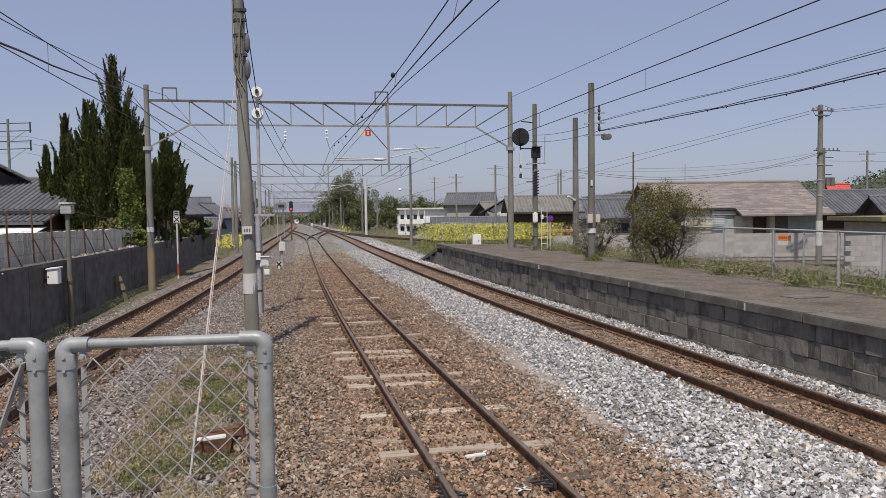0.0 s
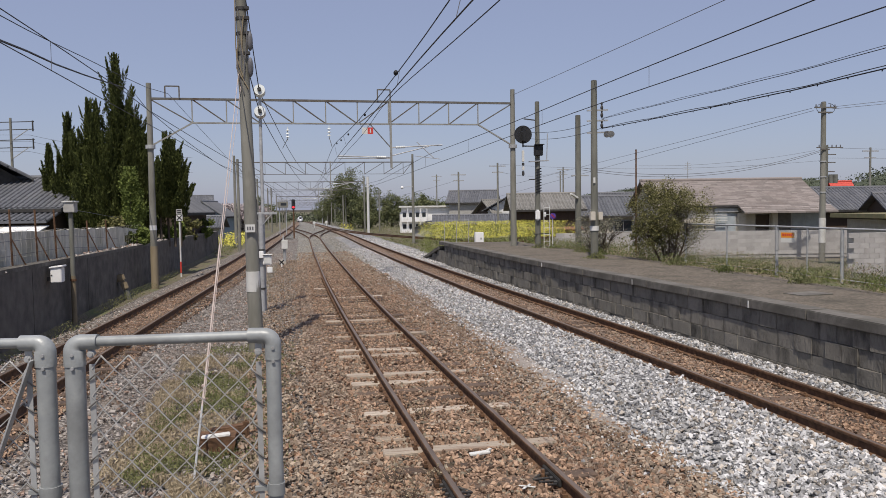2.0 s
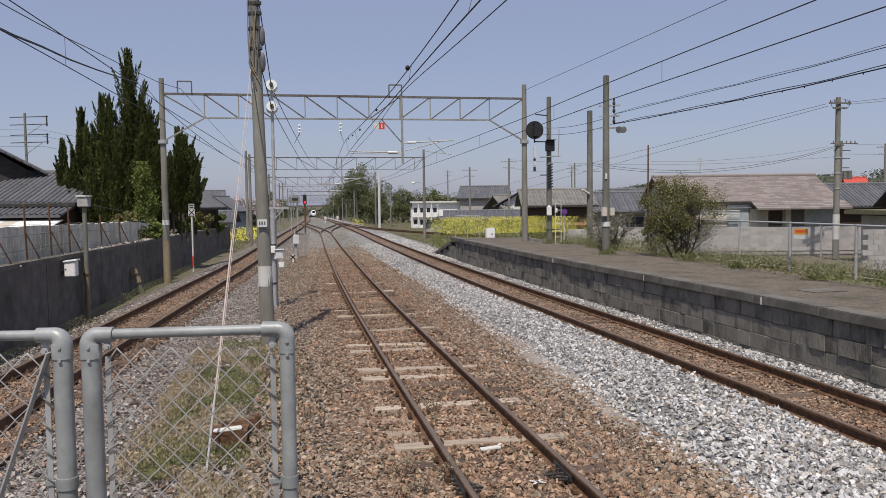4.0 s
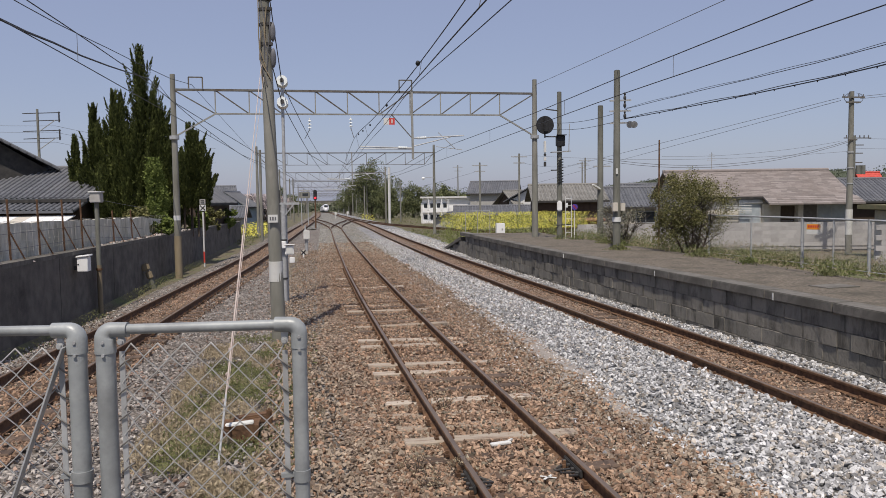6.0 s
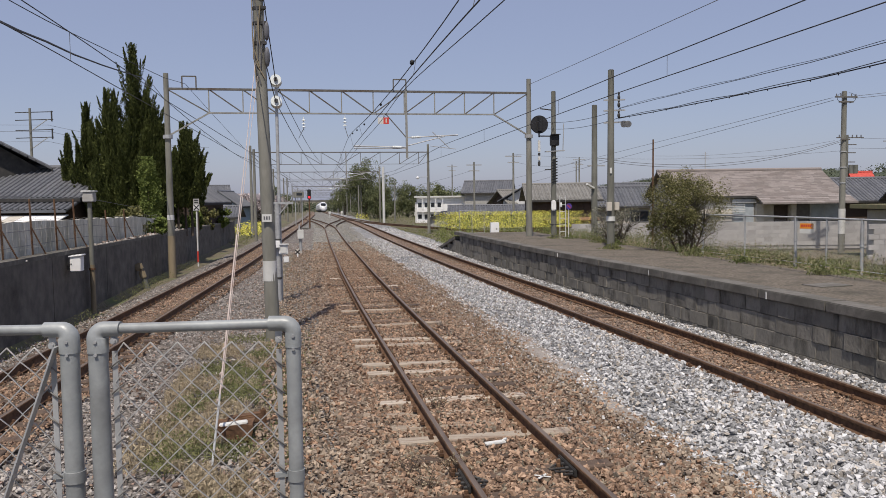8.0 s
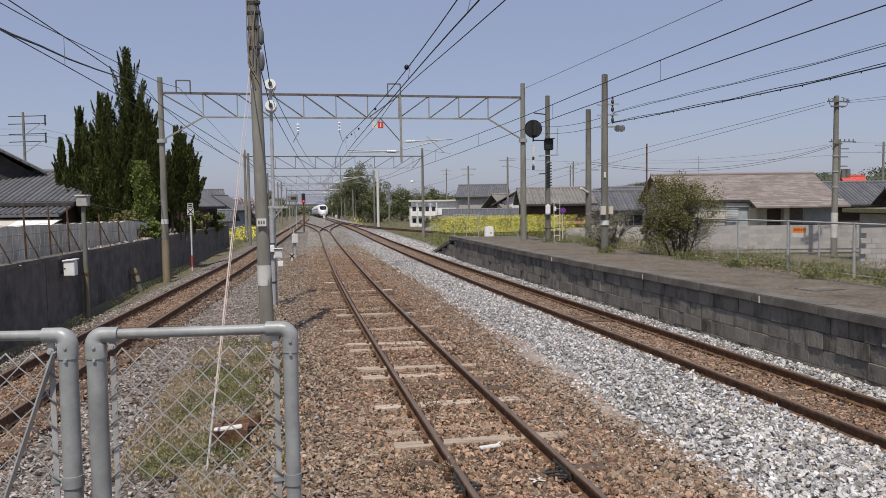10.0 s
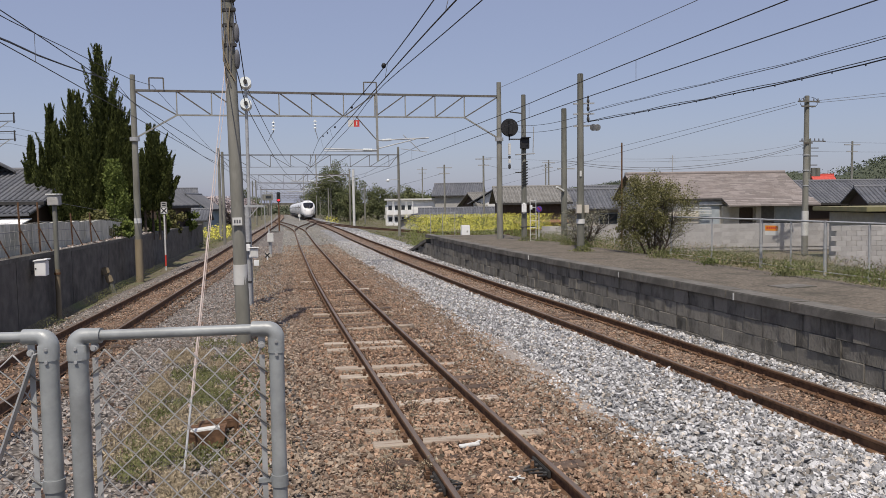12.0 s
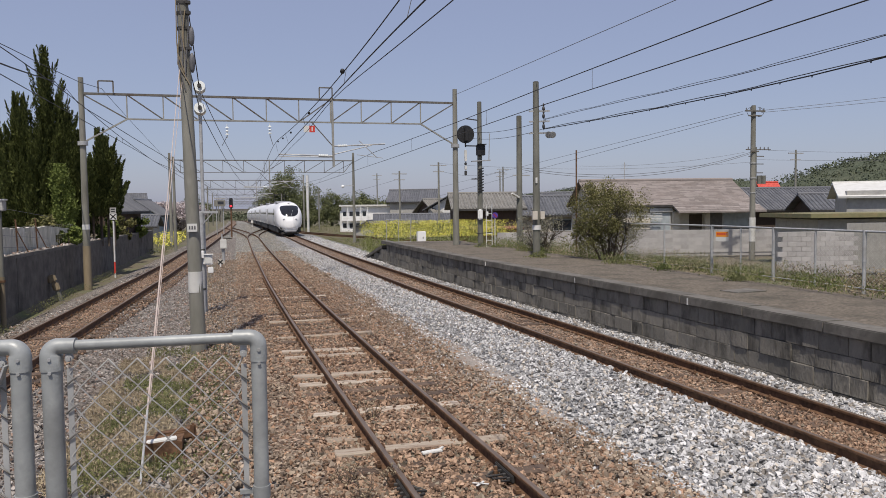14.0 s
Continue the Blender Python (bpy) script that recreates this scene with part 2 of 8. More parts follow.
M_YARDWALL = mat("pale_yard_wall", (0.5, 0.48, 0.4), (0.85, 0.82, 0.72), 5, 0.9, bump=0.35, stain=(0.42, 0.41, 0.32), sscale=1.8, samount=0.85, stretch=(1, 1, 0.45))
M_BRIGHT = mat("fresh_white_paint", (0.9, 0.9, 0.88), (0.98, 0.98, 0.96), 3, 0.5, stain=(0.66, 0.65, 0.6), sscale=1.4, samount=0.4)
# porch shade of the bungalow, put into a dark grey colour
M_PORCH_SHADE = mat("porch_shade_grey", (0.14, 0.132, 0.13), (0.2, 0.19, 0.185), 4, 0.8, stain=(0.1, 0.095, 0.09), sscale=1.2)
M_WOOD = mat("dark_boards", (0.05, 0.038, 0.03), (0.10, 0.07, 0.05), 6, 0.85, stretch=(8, 8, 1))
M_REDWOOD = mat("reddish_boards", (0.22, 0.10, 0.07), (0.30, 0.15, 0.11), 5, 0.85, stretch=(8, 8, 1))
M_TILE_GREY = mat("grey_roof_tile", (0.085, 0.09, 0.10), (0.16, 0.165, 0.18), 5, 0.55, per="island", stain=(0.2, 0.2, 0.2), sscale=0.8, samount=0.4)
M_TILE_BROWN = mat("faded_brown_shingle", (0.17, 0.148, 0.135), (0.33, 0.29, 0.268), 5, 0.85, per="island", stain=(0.22, 0.18, 0.16), sscale=0.9, samount=0.5)
M_TILE_DUN = mat("dun_roof_tile", (0.17, 0.165, 0.15), (0.27, 0.26, 0.24), 5, 0.75, per="island", stain=(0.13, 0.12, 0.10), sscale=0.8, samount=0.5)
M_TILE_RED = mat("red_roof", (0.55, 0.07, 0.05), (0.65, 0.11, 0.08), 4, 0.6)
M_LEAF_DARK = mat("juniper_leaf", (0.02, 0.03, 0.009), (0.13, 0.15, 0.042), 1.2, 0.75, per="island", spec=0.2)
M_LEAF_LIGHT = mat("light_leaf", (0.06, 0.09, 0.022), (0.2, 0.245, 0.06), 1.2, 0.7, per="island", spec=0.2)
M_LEAF_OLIVE = mat("olive_leaf", (0.07, 0.075, 0.025), (0.25, 0.235, 0.095), 1.2, 0.75, per="island", spec=0.2)
M_LEAF_FAR = mat("broadleaf", (0.06, 0.078, 0.036), (0.22, 0.235, 0.11), 0.5, 0.8, per="island", spec=0.2)
M_YELLOW = mat("rape_flower", (0.6, 0.55, 0.09), (0.85, 0.8, 0.18), 1.2, 0.8, per="island", spec=0.2)
M_STALK = mat("rape_stalk", (0.13, 0.16, 0.045), (0.28, 0.31, 0.11), 1.2, 0.8, per="island", spec=0.2)
M_GRASS = mat("green_grass", (0.06, 0.08, 0.024), (0.2, 0.22, 0.08), 1.2, 0.85, per="island", spec=0.2)
M_SHORTGRASS = mat("short_dusty_grass", (0.08, 0.095, 0.036), (0.26, 0.265, 0.115), 1.2, 0.85, per="island", spec=0.2)
M_DRYGRASS = mat("dry_grass", (0.22, 0.17, 0.11), (0.5, 0.42, 0.285), 1.2, 0.9, per="island", spec=0.2)
M_LEAF_HILL = mat("hill_foliage", (0.06, 0.078, 0.05), (0.14, 0.155, 0.1), 0.02, 0.9, per="island", spec=0.15)
M_PINKTREE = mat("cherry_blossom", (0.40, 0.34, 0.335), (0.62, 0.55, 0.54), 1.2, 0.85, per="island", spec=0.2)
M_BARK = mat("bark", (0.07, 0.055, 0.042), (0.15, 0.12, 0.095), 6, 0.95, bump=0.5, stretch=(1, 1, 0.3))
M_HILL = mat("wooded_hill", (0.05, 0.066, 0.04), (0.11, 0.125, 0.08), 0.3, 0.95, bump=1.0, bscale=0.15, stain=(0.13, 0.135, 0.09), sscale=0.02, samount=0.6)
M_TRAIN = mat("glossy_white_train_paint", (0.95, 0.95, 0.95), (1.0, 1.0, 1.0), 2, 0.3, stain=(0.74, 0.73, 0.71), sscale=1.2, samount=0.3, spec=0.5)
M_TRAINGLASS = mat("train_glass", (0.012, 0.013, 0.016), (0.02, 0.02, 0.024), 3, 0.08, spec=0.6)
M_UNDER = mat("train_underfloor", (0.03, 0.03, 0.03), (0.07, 0.065, 0.06), 4, 0.8)
M_TRAINGREY = mat("train_grey_panel", (0.35, 0.36, 0.38), (0.42, 0.43, 0.45), 4, 0.4)
M_REDLIGHT = glow("red_lamp", (1.0, 0.02, 0.03), 2.5)
M_HEADLAMP = mat("headlamp_glass", (0.5, 0.52, 0.55), (0.62, 0.64, 0.66), 6, 0.1, spec=0.7)


# building helpers ----------------------------------------------------------------
def add_box(bm, c, s, m=None):
    """A box with its centre, sizes and an optional turn round its centre."""
    t = Matrix.Translation(c) @ (m if m is not None else Matrix()) @ Matrix.Diagonal((*s, 1))
    return bmesh.ops.create_cube(bm, size=1, matrix=t)["verts"]


def add_rod(bm, a, b, r0, r1=None, n=10, caps=True):
    """A round rod from a to b."""
    a, b = Vector(a), Vector(b)
    d = b - a
    m = Matrix.Translation((a + b) / 2) @ d.to_track_quat("Z", "Y").to_matrix().to_4x4()
    return bmesh.ops.create_cone(bm, cap_ends=caps, segments=n, radius1=r0, radius2=r0 if r1 is None else r1, depth=d.length, matrix=m)["verts"]


def add_bar(bm, a, b, w, h):
    """A square bar from a to b, w wide and h high."""
    a, b = Vector(a), Vector(b)
    d = b - a
    m = d.to_track_quat("Y", "Z").to_matrix().to_4x4()
    return bmesh.ops.create_cube(bm, size=1, matrix=Matrix.Translation((a + b) / 2) @ m @ Matrix.Diagonal((w, d.length, h, 1)))["verts"]


def add_ball(bm, c, s, u=12, v=8):
    return bmesh.ops.create_uvsphere(bm, u_segments=u, v_segments=v, radius=1, matrix=Matrix.Translation(c) @ Matrix.Diagonal((*s, 1)))["verts"]


def link_mesh(name, me, material, parent=None, label=""):
    if material and not me.materials:
        me.materials.append(material)
    ob = new(name, me)
    if parent:
        ob.parent = parent
    if label:
        ob["label"] = label
    return ob


def part(name, bm, material, parent=None, label="", smooth=False, bevel=0.0):
    """Links a bmesh as one mesh object under a thing."""
    if bevel:
        bmesh.ops.bevel(bm, geom=[e for e in bm.edges if e.is_manifold and e.calc_face_angle(0) > 0.6], offset=bevel, segments=2, affect="EDGES", clamp_overlap=True)
    me = bpy.data.meshes.new(name)
    bm.to_mesh(me)
    bm.free()
    if smooth:
        me.polygons.foreach_set("use_smooth", [True] * len(me.polygons))
        me.set_sharp_from_angle(angle=radians(40))
    return link_mesh(name, me, material, parent, label)


def raw(name, verts, faces, material, parent=None, label="", smooth=False):
    me = bpy.data.meshes.new(name)
    me.from_pydata([tuple(v) for v in verts], [], [tuple(f) for f in faces])
    if smooth:
        me.polygons.foreach_set("use_smooth", [True] * len(me.polygons))
    return link_mesh(name, me, material, parent, label)


def bulk(name, verts, faces, material, parent=None):
    """A large mesh out of arrays: verts n x 3 and faces m x k."""
    me = bpy.data.meshes.new(name)
    verts, faces = np.asarray(verts, np.float32), np.asarray(faces, np.int32)
    k = faces.shape[1]
    me.vertices.add(len(verts))
    me.vertices.foreach_set("co", verts.ravel())
    me.loops.add(faces.size)
    me.loops.foreach_set("vertex_index", faces.ravel())
    me.polygons.add(len(faces))
    me.polygons.foreach_set("loop_start", np.arange(0, faces.size, k, dtype=np.int32))
    me.polygons.foreach_set("use_smooth", np.zeros(len(faces), bool))
    me.update(calc_edges=True)
    return link_mesh(name, me, material, parent)


def thing(name, m, label, category, group="", kind=""):
    ob = new(name)
    ob.empty_display_size = 0.2
    ob.matrix_world = m
    return tagged(ob, label, category, group, kind)


def rod_part(name, a, b, r0, material, parent, r1=None, n=10, label=""):
    bm = bmesh.new()
    add_rod(bm, a, b, r0, r1, n)
    return part(name, bm, material, parent, label, smooth=True)


def box_part(name, c, s, material, parent, m=None, bevel=0.0, label=""):
    bm = bmesh.new()
    add_box(bm, c, s, m)
    return part(name, bm, material, parent, label, bevel=bevel)


def tube(name, pts, r, material, parent=None, label=""):
    """A round tube through points, as a curve."""
    cu = bpy.data.curves.new(name, "CURVE")
    cu.dimensions, cu.bevel_depth, cu.bevel_resolution = "3D", r, 1
    sp = cu.splines.new("POLY")
    sp.points.add(len(pts) - 1)
    for p, q in zip(sp.points, pts):
        p.co = (*q, 1)
    cu.materials.append(material)
    ob = new(name, cu)
    if parent:
        ob.parent = parent
    if label:
        ob["label"] = label
    return ob


def sag(a, b, drop, n=12):
    a, b = Vector(a), Vector(b)
    return [a.lerp(b, i / n) - Vector((0, 0, 4 * drop * (i / n) * (1 - i / n))) for i in range(n + 1)]


# the lie of the land -----------------------------------------------------------
YY = np.arange(-60.0, 901.0, 1.0)


def line_of(points):
    """A smooth curve x(y) through plan points."""
    p = np.array(points)
    x = np.interp(YY, p[:, 0], p[:, 1])
    k = np.hanning(11)
    xs = np.convolve(np.pad(x, 5, mode="edge"), k / k.sum(), "valid")
    slope0 = (p[1, 1] - p[0, 1]) / (p[1, 0] - p[0, 0])
    return lambda y: float(np.interp(y, YY, xs)) + (slope0 * (y - p[0, 0]) if y < p[0, 0] else 0.0)


RIGHT = line_of([(-30, 7.1), (0, 6.98), (8, 6.85), (12, 6.74), (16, 6.58), (20, 6.38), (25, 6.15), (32, 5.99), (45, 5.93), (60, 5.9), (80, 5.86), (100, 5.72), (115, 5.52),
                 (130, 5.42), (150, 5.3), (200, 5.02), (272, 4.45), (337, 3.95), (420, 3.5), (535, 2.4), (700, 1.2), (900, -1)])
LEFT = line_of([(-30, -5.9), (0, -5.0), (14, -4.38), (19, -4.13), (22, -3.97), (27, -3.72), (33, -3.42), (43, -3.12), (53, -2.98), (64, -2.65), (92, -1.8),
                (111, -1.2), (150, -0.55), (195, 0.1), (272, 0.4), (337, 0.0), (420, -0.6), (535, -1.4), (700, -2.6), (900, -4.8)])
CENTRE = line_of([(-30, 2.95), (0, 2.22), (7, 1.99), (12, 1.85), (20, 1.69), (29, 1.6), (52, 1.68), (77, 1.85), (95, 1.95)])
BRANCH_L = line_of([(78, 1.83), (88, 1.78), (97, 1.4), (106, 0.95), (115, 0.38), (125, -0.3), (136, -0.76), (150, -0.55), (165, -0.32)])
BRANCH_R = line_of([(78, 1.86), (86, 1.95), (92, 2.25), (98.5, 2.72), (108.5, 3.7), (116, 4.45), (125, 5.1), (136, 5.34), (155, 5.27)])
SIDING = line_of([(62, 17.5), (72, 14.0), (82, 11.2), (93, 8.8), (105, 7.2), (118, 6.2), (130, 5.68), (145, 5.33)])


RISE = line_of([(-30, 0.0), (29, 0.0), (45, -0.12), (60, -0.21), (85, -0.25), (110, -0.3), (150, -0.5), (200, -0.95), (240, -1.25), (285, -1.65), (350, -2.5), (455, -4.05), (552, -6.2), (620, -7.4), (900, -7.4)])


def grade(y):
    """Height of the rail tops: level at the station, a shallow dip, then falling away."""
    return RISE(min(max(y, -30.0), 899.0))


def ramp(v, a, b):
    t = min(1.0, max(0.0, (v - a) / (b - a)))
    return t * t * (3 - 2 * t)


def land(x, y):
    """Height of the ground."""
    z = grade(y) - 0.42
    bank = (1.25 - z) * (1 - ramp(y, 58, 72))
    z += bank * ramp(-x, 6.35, 6.55)
    z += (0.72 - z) * ramp(x, 8.9, 9.6) * (1 - ramp(x, 12.5, 20)) * (1 - ramp(y, 36, 47))
    return z


# ground ----------------------------------------------------------------------------
def build_ground():
    xs = sorted({-2500, -1200, -600, -300, -160, -90, -60, -40, -30, -22, -16, -12, -9, -7.5, -6.8, *np.round(np.arange(-6.4, 22.1, 0.2), 2), 24, 28, 34, 42, 55, 75, 100, 150, 250, 400, 700, 1300, 2500})
    ys = sorted({-300, -120, -60, -30, -12, *range(-6, 80, 1), *range(80, 160, 4), *range(160, 660, 20), 700, 800, 1000, 1400, 2000, 3000, 4500})
    verts = [(x, y, land(x, y) + (0.05 * noise.noise((x * 0.4, y * 0.4, 0)) if abs(x) < 60 and y < 150 else 0)) for y in ys for x in xs]
    n = len(xs)
    faces = [(j * n + i, j * n + i + 1, (j + 1) * n + i + 1, (j + 1) * n + i) for j in range(len(ys) - 1) for i in range(n - 1)]
    g = bulk("ground", verts, faces, M_EARTH)
    g.data.polygons.foreach_set("use_smooth", [True] * len(g.data.polygons))
    tagged(g, "weedy brown earth beside the railway", "ground", kind="structure")


def strip(name, edge_a, edge_b, ya, yb, z, material, label, n=14):
    """A bed of stone between two plan lines, slightly uneven."""
    ys = [y for y in np.concatenate([np.arange(ya, min(yb, 60), 0.5), np.arange(max(ya, 60), yb, 3), [yb]])]
    verts, faces = [], []
    for y in ys:
        a, b = edge_a(y), edge_b(y)
        for i in range(n):
            x = a + (b - a) * i / (n - 1)
            h = grade(y) + z(i / (n - 1)) + 0.03 * noise.noise((x * 1.1, y * 1.1, 3))
            verts.append((x, y, h))
    for j in range(len(ys) - 1):
        for i in range(n - 1):
            k = j * n + i
            faces.append((k, k + 1, k + n + 1, k + n))
    ob = bulk(name, verts, faces, material)
    ob.data.polygons.foreach_set("use_smooth", [True] * len(faces))
    return tagged(ob, label, "ballast", kind="structure")


def wob(y, s, a=0.25):
    return a * noise.noise((s, y * 0.35, 0)) + 0.12 * noise.noise((s + 9, y * 1.7, 0))


EDGE_BROWN_WHITE = lambda y: (4.15 if y < 25 else 4.15 - 0.5 * ramp(y, 25, 42)) + wob(y, 2, 0.3)
EDGE_GREY_BROWN = lambda y: CENTRE(y) - 1.75 + wob(y, 5, 0.5)


M_DUST = mat("grey_grit", (0.25, 0.22, 0.19), (0.42, 0.38, 0.34), 30, 0.95, bump=0.7, bscale=60, stain=(0.22, 0.17, 0.13), sscale=1.6, samount=0.7)
M_PALEGREY = ballast_mat("pale_greenish_ballast", (0.2, 0.195, 0.17), (0.33, 0.32, 0.29), (0.5, 0.49, 0.45), (0.2, 0.16, 0.11), 0.6)


def build_beds():
    strip("ballast_bed_1", lambda y: max(-6.3, LEFT(y) - 2.6), lambda y: LEFT(y) - 0.62, -30, 600, lambda u: -0.5 + 0.32 * ramp(u, 0, 0.75), M_GREY, "grey stones along the siding wall")
    strip("ballast_bed_2", lambda y: LEFT(y) - 0.62, lambda y: LEFT(y) + 0.62, -30, 600, lambda u: -0.185, M_BROWN, "rust-brown stones between the rails")
    strip("ballast_bed_3", lambda y: LEFT(y) + 0.62, EDGE_GREY_BROWN, -30, 88, lambda u: -0.2 - 0.14 * math.sin(u * math.pi), M_GREY, "old grey stones between two tracks")
    strip("ballast_bed_9", EDGE_GREY_BROWN, EDGE_BROWN_WHITE, 46, 88, lambda u: -0.185 - 0.1 * ramp(u, 0.75, 1), M_PALEGREY, "pale greenish grey stones towards the points", 22)
    strip("ballast_bed_4", EDGE_GREY_BROWN, EDGE_BROWN_WHITE, -30, 46, lambda u: -0.185 - 0.1 * ramp(u, 0.75, 1), M_BROWN, "rust-brown stones round a little used track", 22)
    strip("ballast_bed_5", EDGE_BROWN_WHITE, lambda y: RIGHT(y) - 0.63, -30, 88, lambda u: -0.27 + 0.12 * ramp(u, 0.1, 0.6), M_WHITE, "fresh pale grey stones beside the main track")
    strip("ballast_bed_6", lambda y: RIGHT(y) - 0.63, lambda y: RIGHT(y) + 0.6, -30, 600, lambda u: -0.17, M_BROWN, "brown dusty stones between the rails")
    strip("ballast_bed_7", lambda y: RIGHT(y) + 0.6, lambda y: RIGHT(y) + 1.95 + 1.2 * ramp(y, 36, 50), -30, 600, lambda u: -0.145 - 0.08 * ramp(u, 0.5, 1.0), M_WHITE, "fresh pale grey stones at the platform foot")
    strip("ballast_bed_10", lambda y: EDGE_BROWN_WHITE(y) - 0.5 * math.sin(math.pi * (y - 8.5) / 10.0) - 0.08, lambda y: EDGE_BROWN_WHITE(y) + 0.3 * math.sin(math.pi * (y - 8.5) / 10.0), 8.5, 18.5, lambda u: -0.262 + 0.03 * math.sin(u * math.pi), M_DUST, "trodden grey grit along the edge of the fresh stones")
    strip("ballast_bed_8", lambda y: LEFT(y) + 0.62, lambda y: RIGHT(y) - 0.63, 88, 600, lambda u: -0.2 - 0.1 * math.sin(u * math.pi), M_PALEGREY, "brownish grey stones under the points")


CUBE = np.array([[x, y, z] for x in (-1, 1) for y in (-1, 1) for z in (-1, 1)], float) * 0.62
CUBE_FACES = np.array([[0, 1, 3], [0, 3, 2], [4, 6, 7], [4, 7, 5], [0, 4, 5], [0, 5, 1], [2, 3, 7], [2, 7, 6], [0, 2, 6], [0, 6, 4], [1, 5, 7], [1, 7, 3]])
OCTA = np.array([[1, 0, 0], [-1, 0, 0], [0, 1, 0], [0, -1, 0], [0, 0, 1], [0, 0, -1]], float)
OCTA_FACES = np.array([[0, 2, 4], [2, 1, 4], [1, 3, 4], [3, 0, 4], [2, 0, 5], [1, 2, 5], [3, 1, 5], [0, 3, 5]])


def stones(name, ymin, ymax, xa, xb, count, size, z, material, label, seed):
    """Crushed stones strewn between two plan lines: broken lumps, blocky near the platform, simpler far off."""
    rg = np.random.default_rng(seed)
    if material is not M_ST_WHITE:
        size *= 0.88
    count = int(count * (0.75 if material is M_ST_WHITE or ymin > 30 else 0.86))
    y = np.sort(ymin + (ymax - ymin) * rg.random(count) ** (1.2 if ymin > 30 else 2.7))
    a, b = np.array([xa(v) for v in y]), np.array([xb(v) for v in y])
    w = rg.random(count)
    x = a + (b - a) * w
    zz = np.array([grade(v) for v in y]) + np.array([z(q) for q in w]) + rg.uniform(-0.012, 0.02, count)
    place = np.stack([x, y, zz], -1)
    near = int(np.searchsorted(y, 15.0))
    verts, faces, base = [], [], 0
    for lo, hi, corners, tris, loose in ((0, near, CUBE, CUBE_FACES, 0.24), (near, count, OCTA, OCTA_FACES, 0.22)):
        n, m = hi - lo, len(corners)
        if not n:
            continue
        c = corners[None] * rg.uniform(0.75, 1.25, (n, m, 1)) + rg.normal(0, loose, (n, m, 3))
        c *= (size * rg.uniform(0.5, 1.45, (n, 1, 1))) * rg.uniform(0.7, 1.3, (n, 1, 3)) * np.array([1.15, 0.95, 0.68])
        q = rg.normal(size=(n, 4)) * np.array([1.0, 0.5, 0.5, 1.0])
        q /= np.linalg.norm(q, axis=1)[:, None]
        r, i, j, k = q.T
        rot = np.stack([np.stack([1 - 2 * (j * j + k * k), 2 * (i * j - k * r), 2 * (i * k + j * r)], -1),
                        np.stack([2 * (i * j + k * r), 1 - 2 * (i * i + k * k), 2 * (j * k - i * r)], -1),
                        np.stack([2 * (i * k - j * r), 2 * (j * k + i * r), 1 - 2 * (i * i + j * j)], -1)], 1)
        verts.append((np.einsum("nab,ncb->nca", rot, c) + place[lo:hi, None, :]).reshape(-1, 3))
        faces.append((tris[None] + (base + np.arange(n) * m)[:, None, None]).reshape(-1, 3))
        base += n * m
    ob = bulk(name, np.concatenate(verts), np.concatenate(faces), material)
    return tagged(ob, label, "stones", kind="stuff")


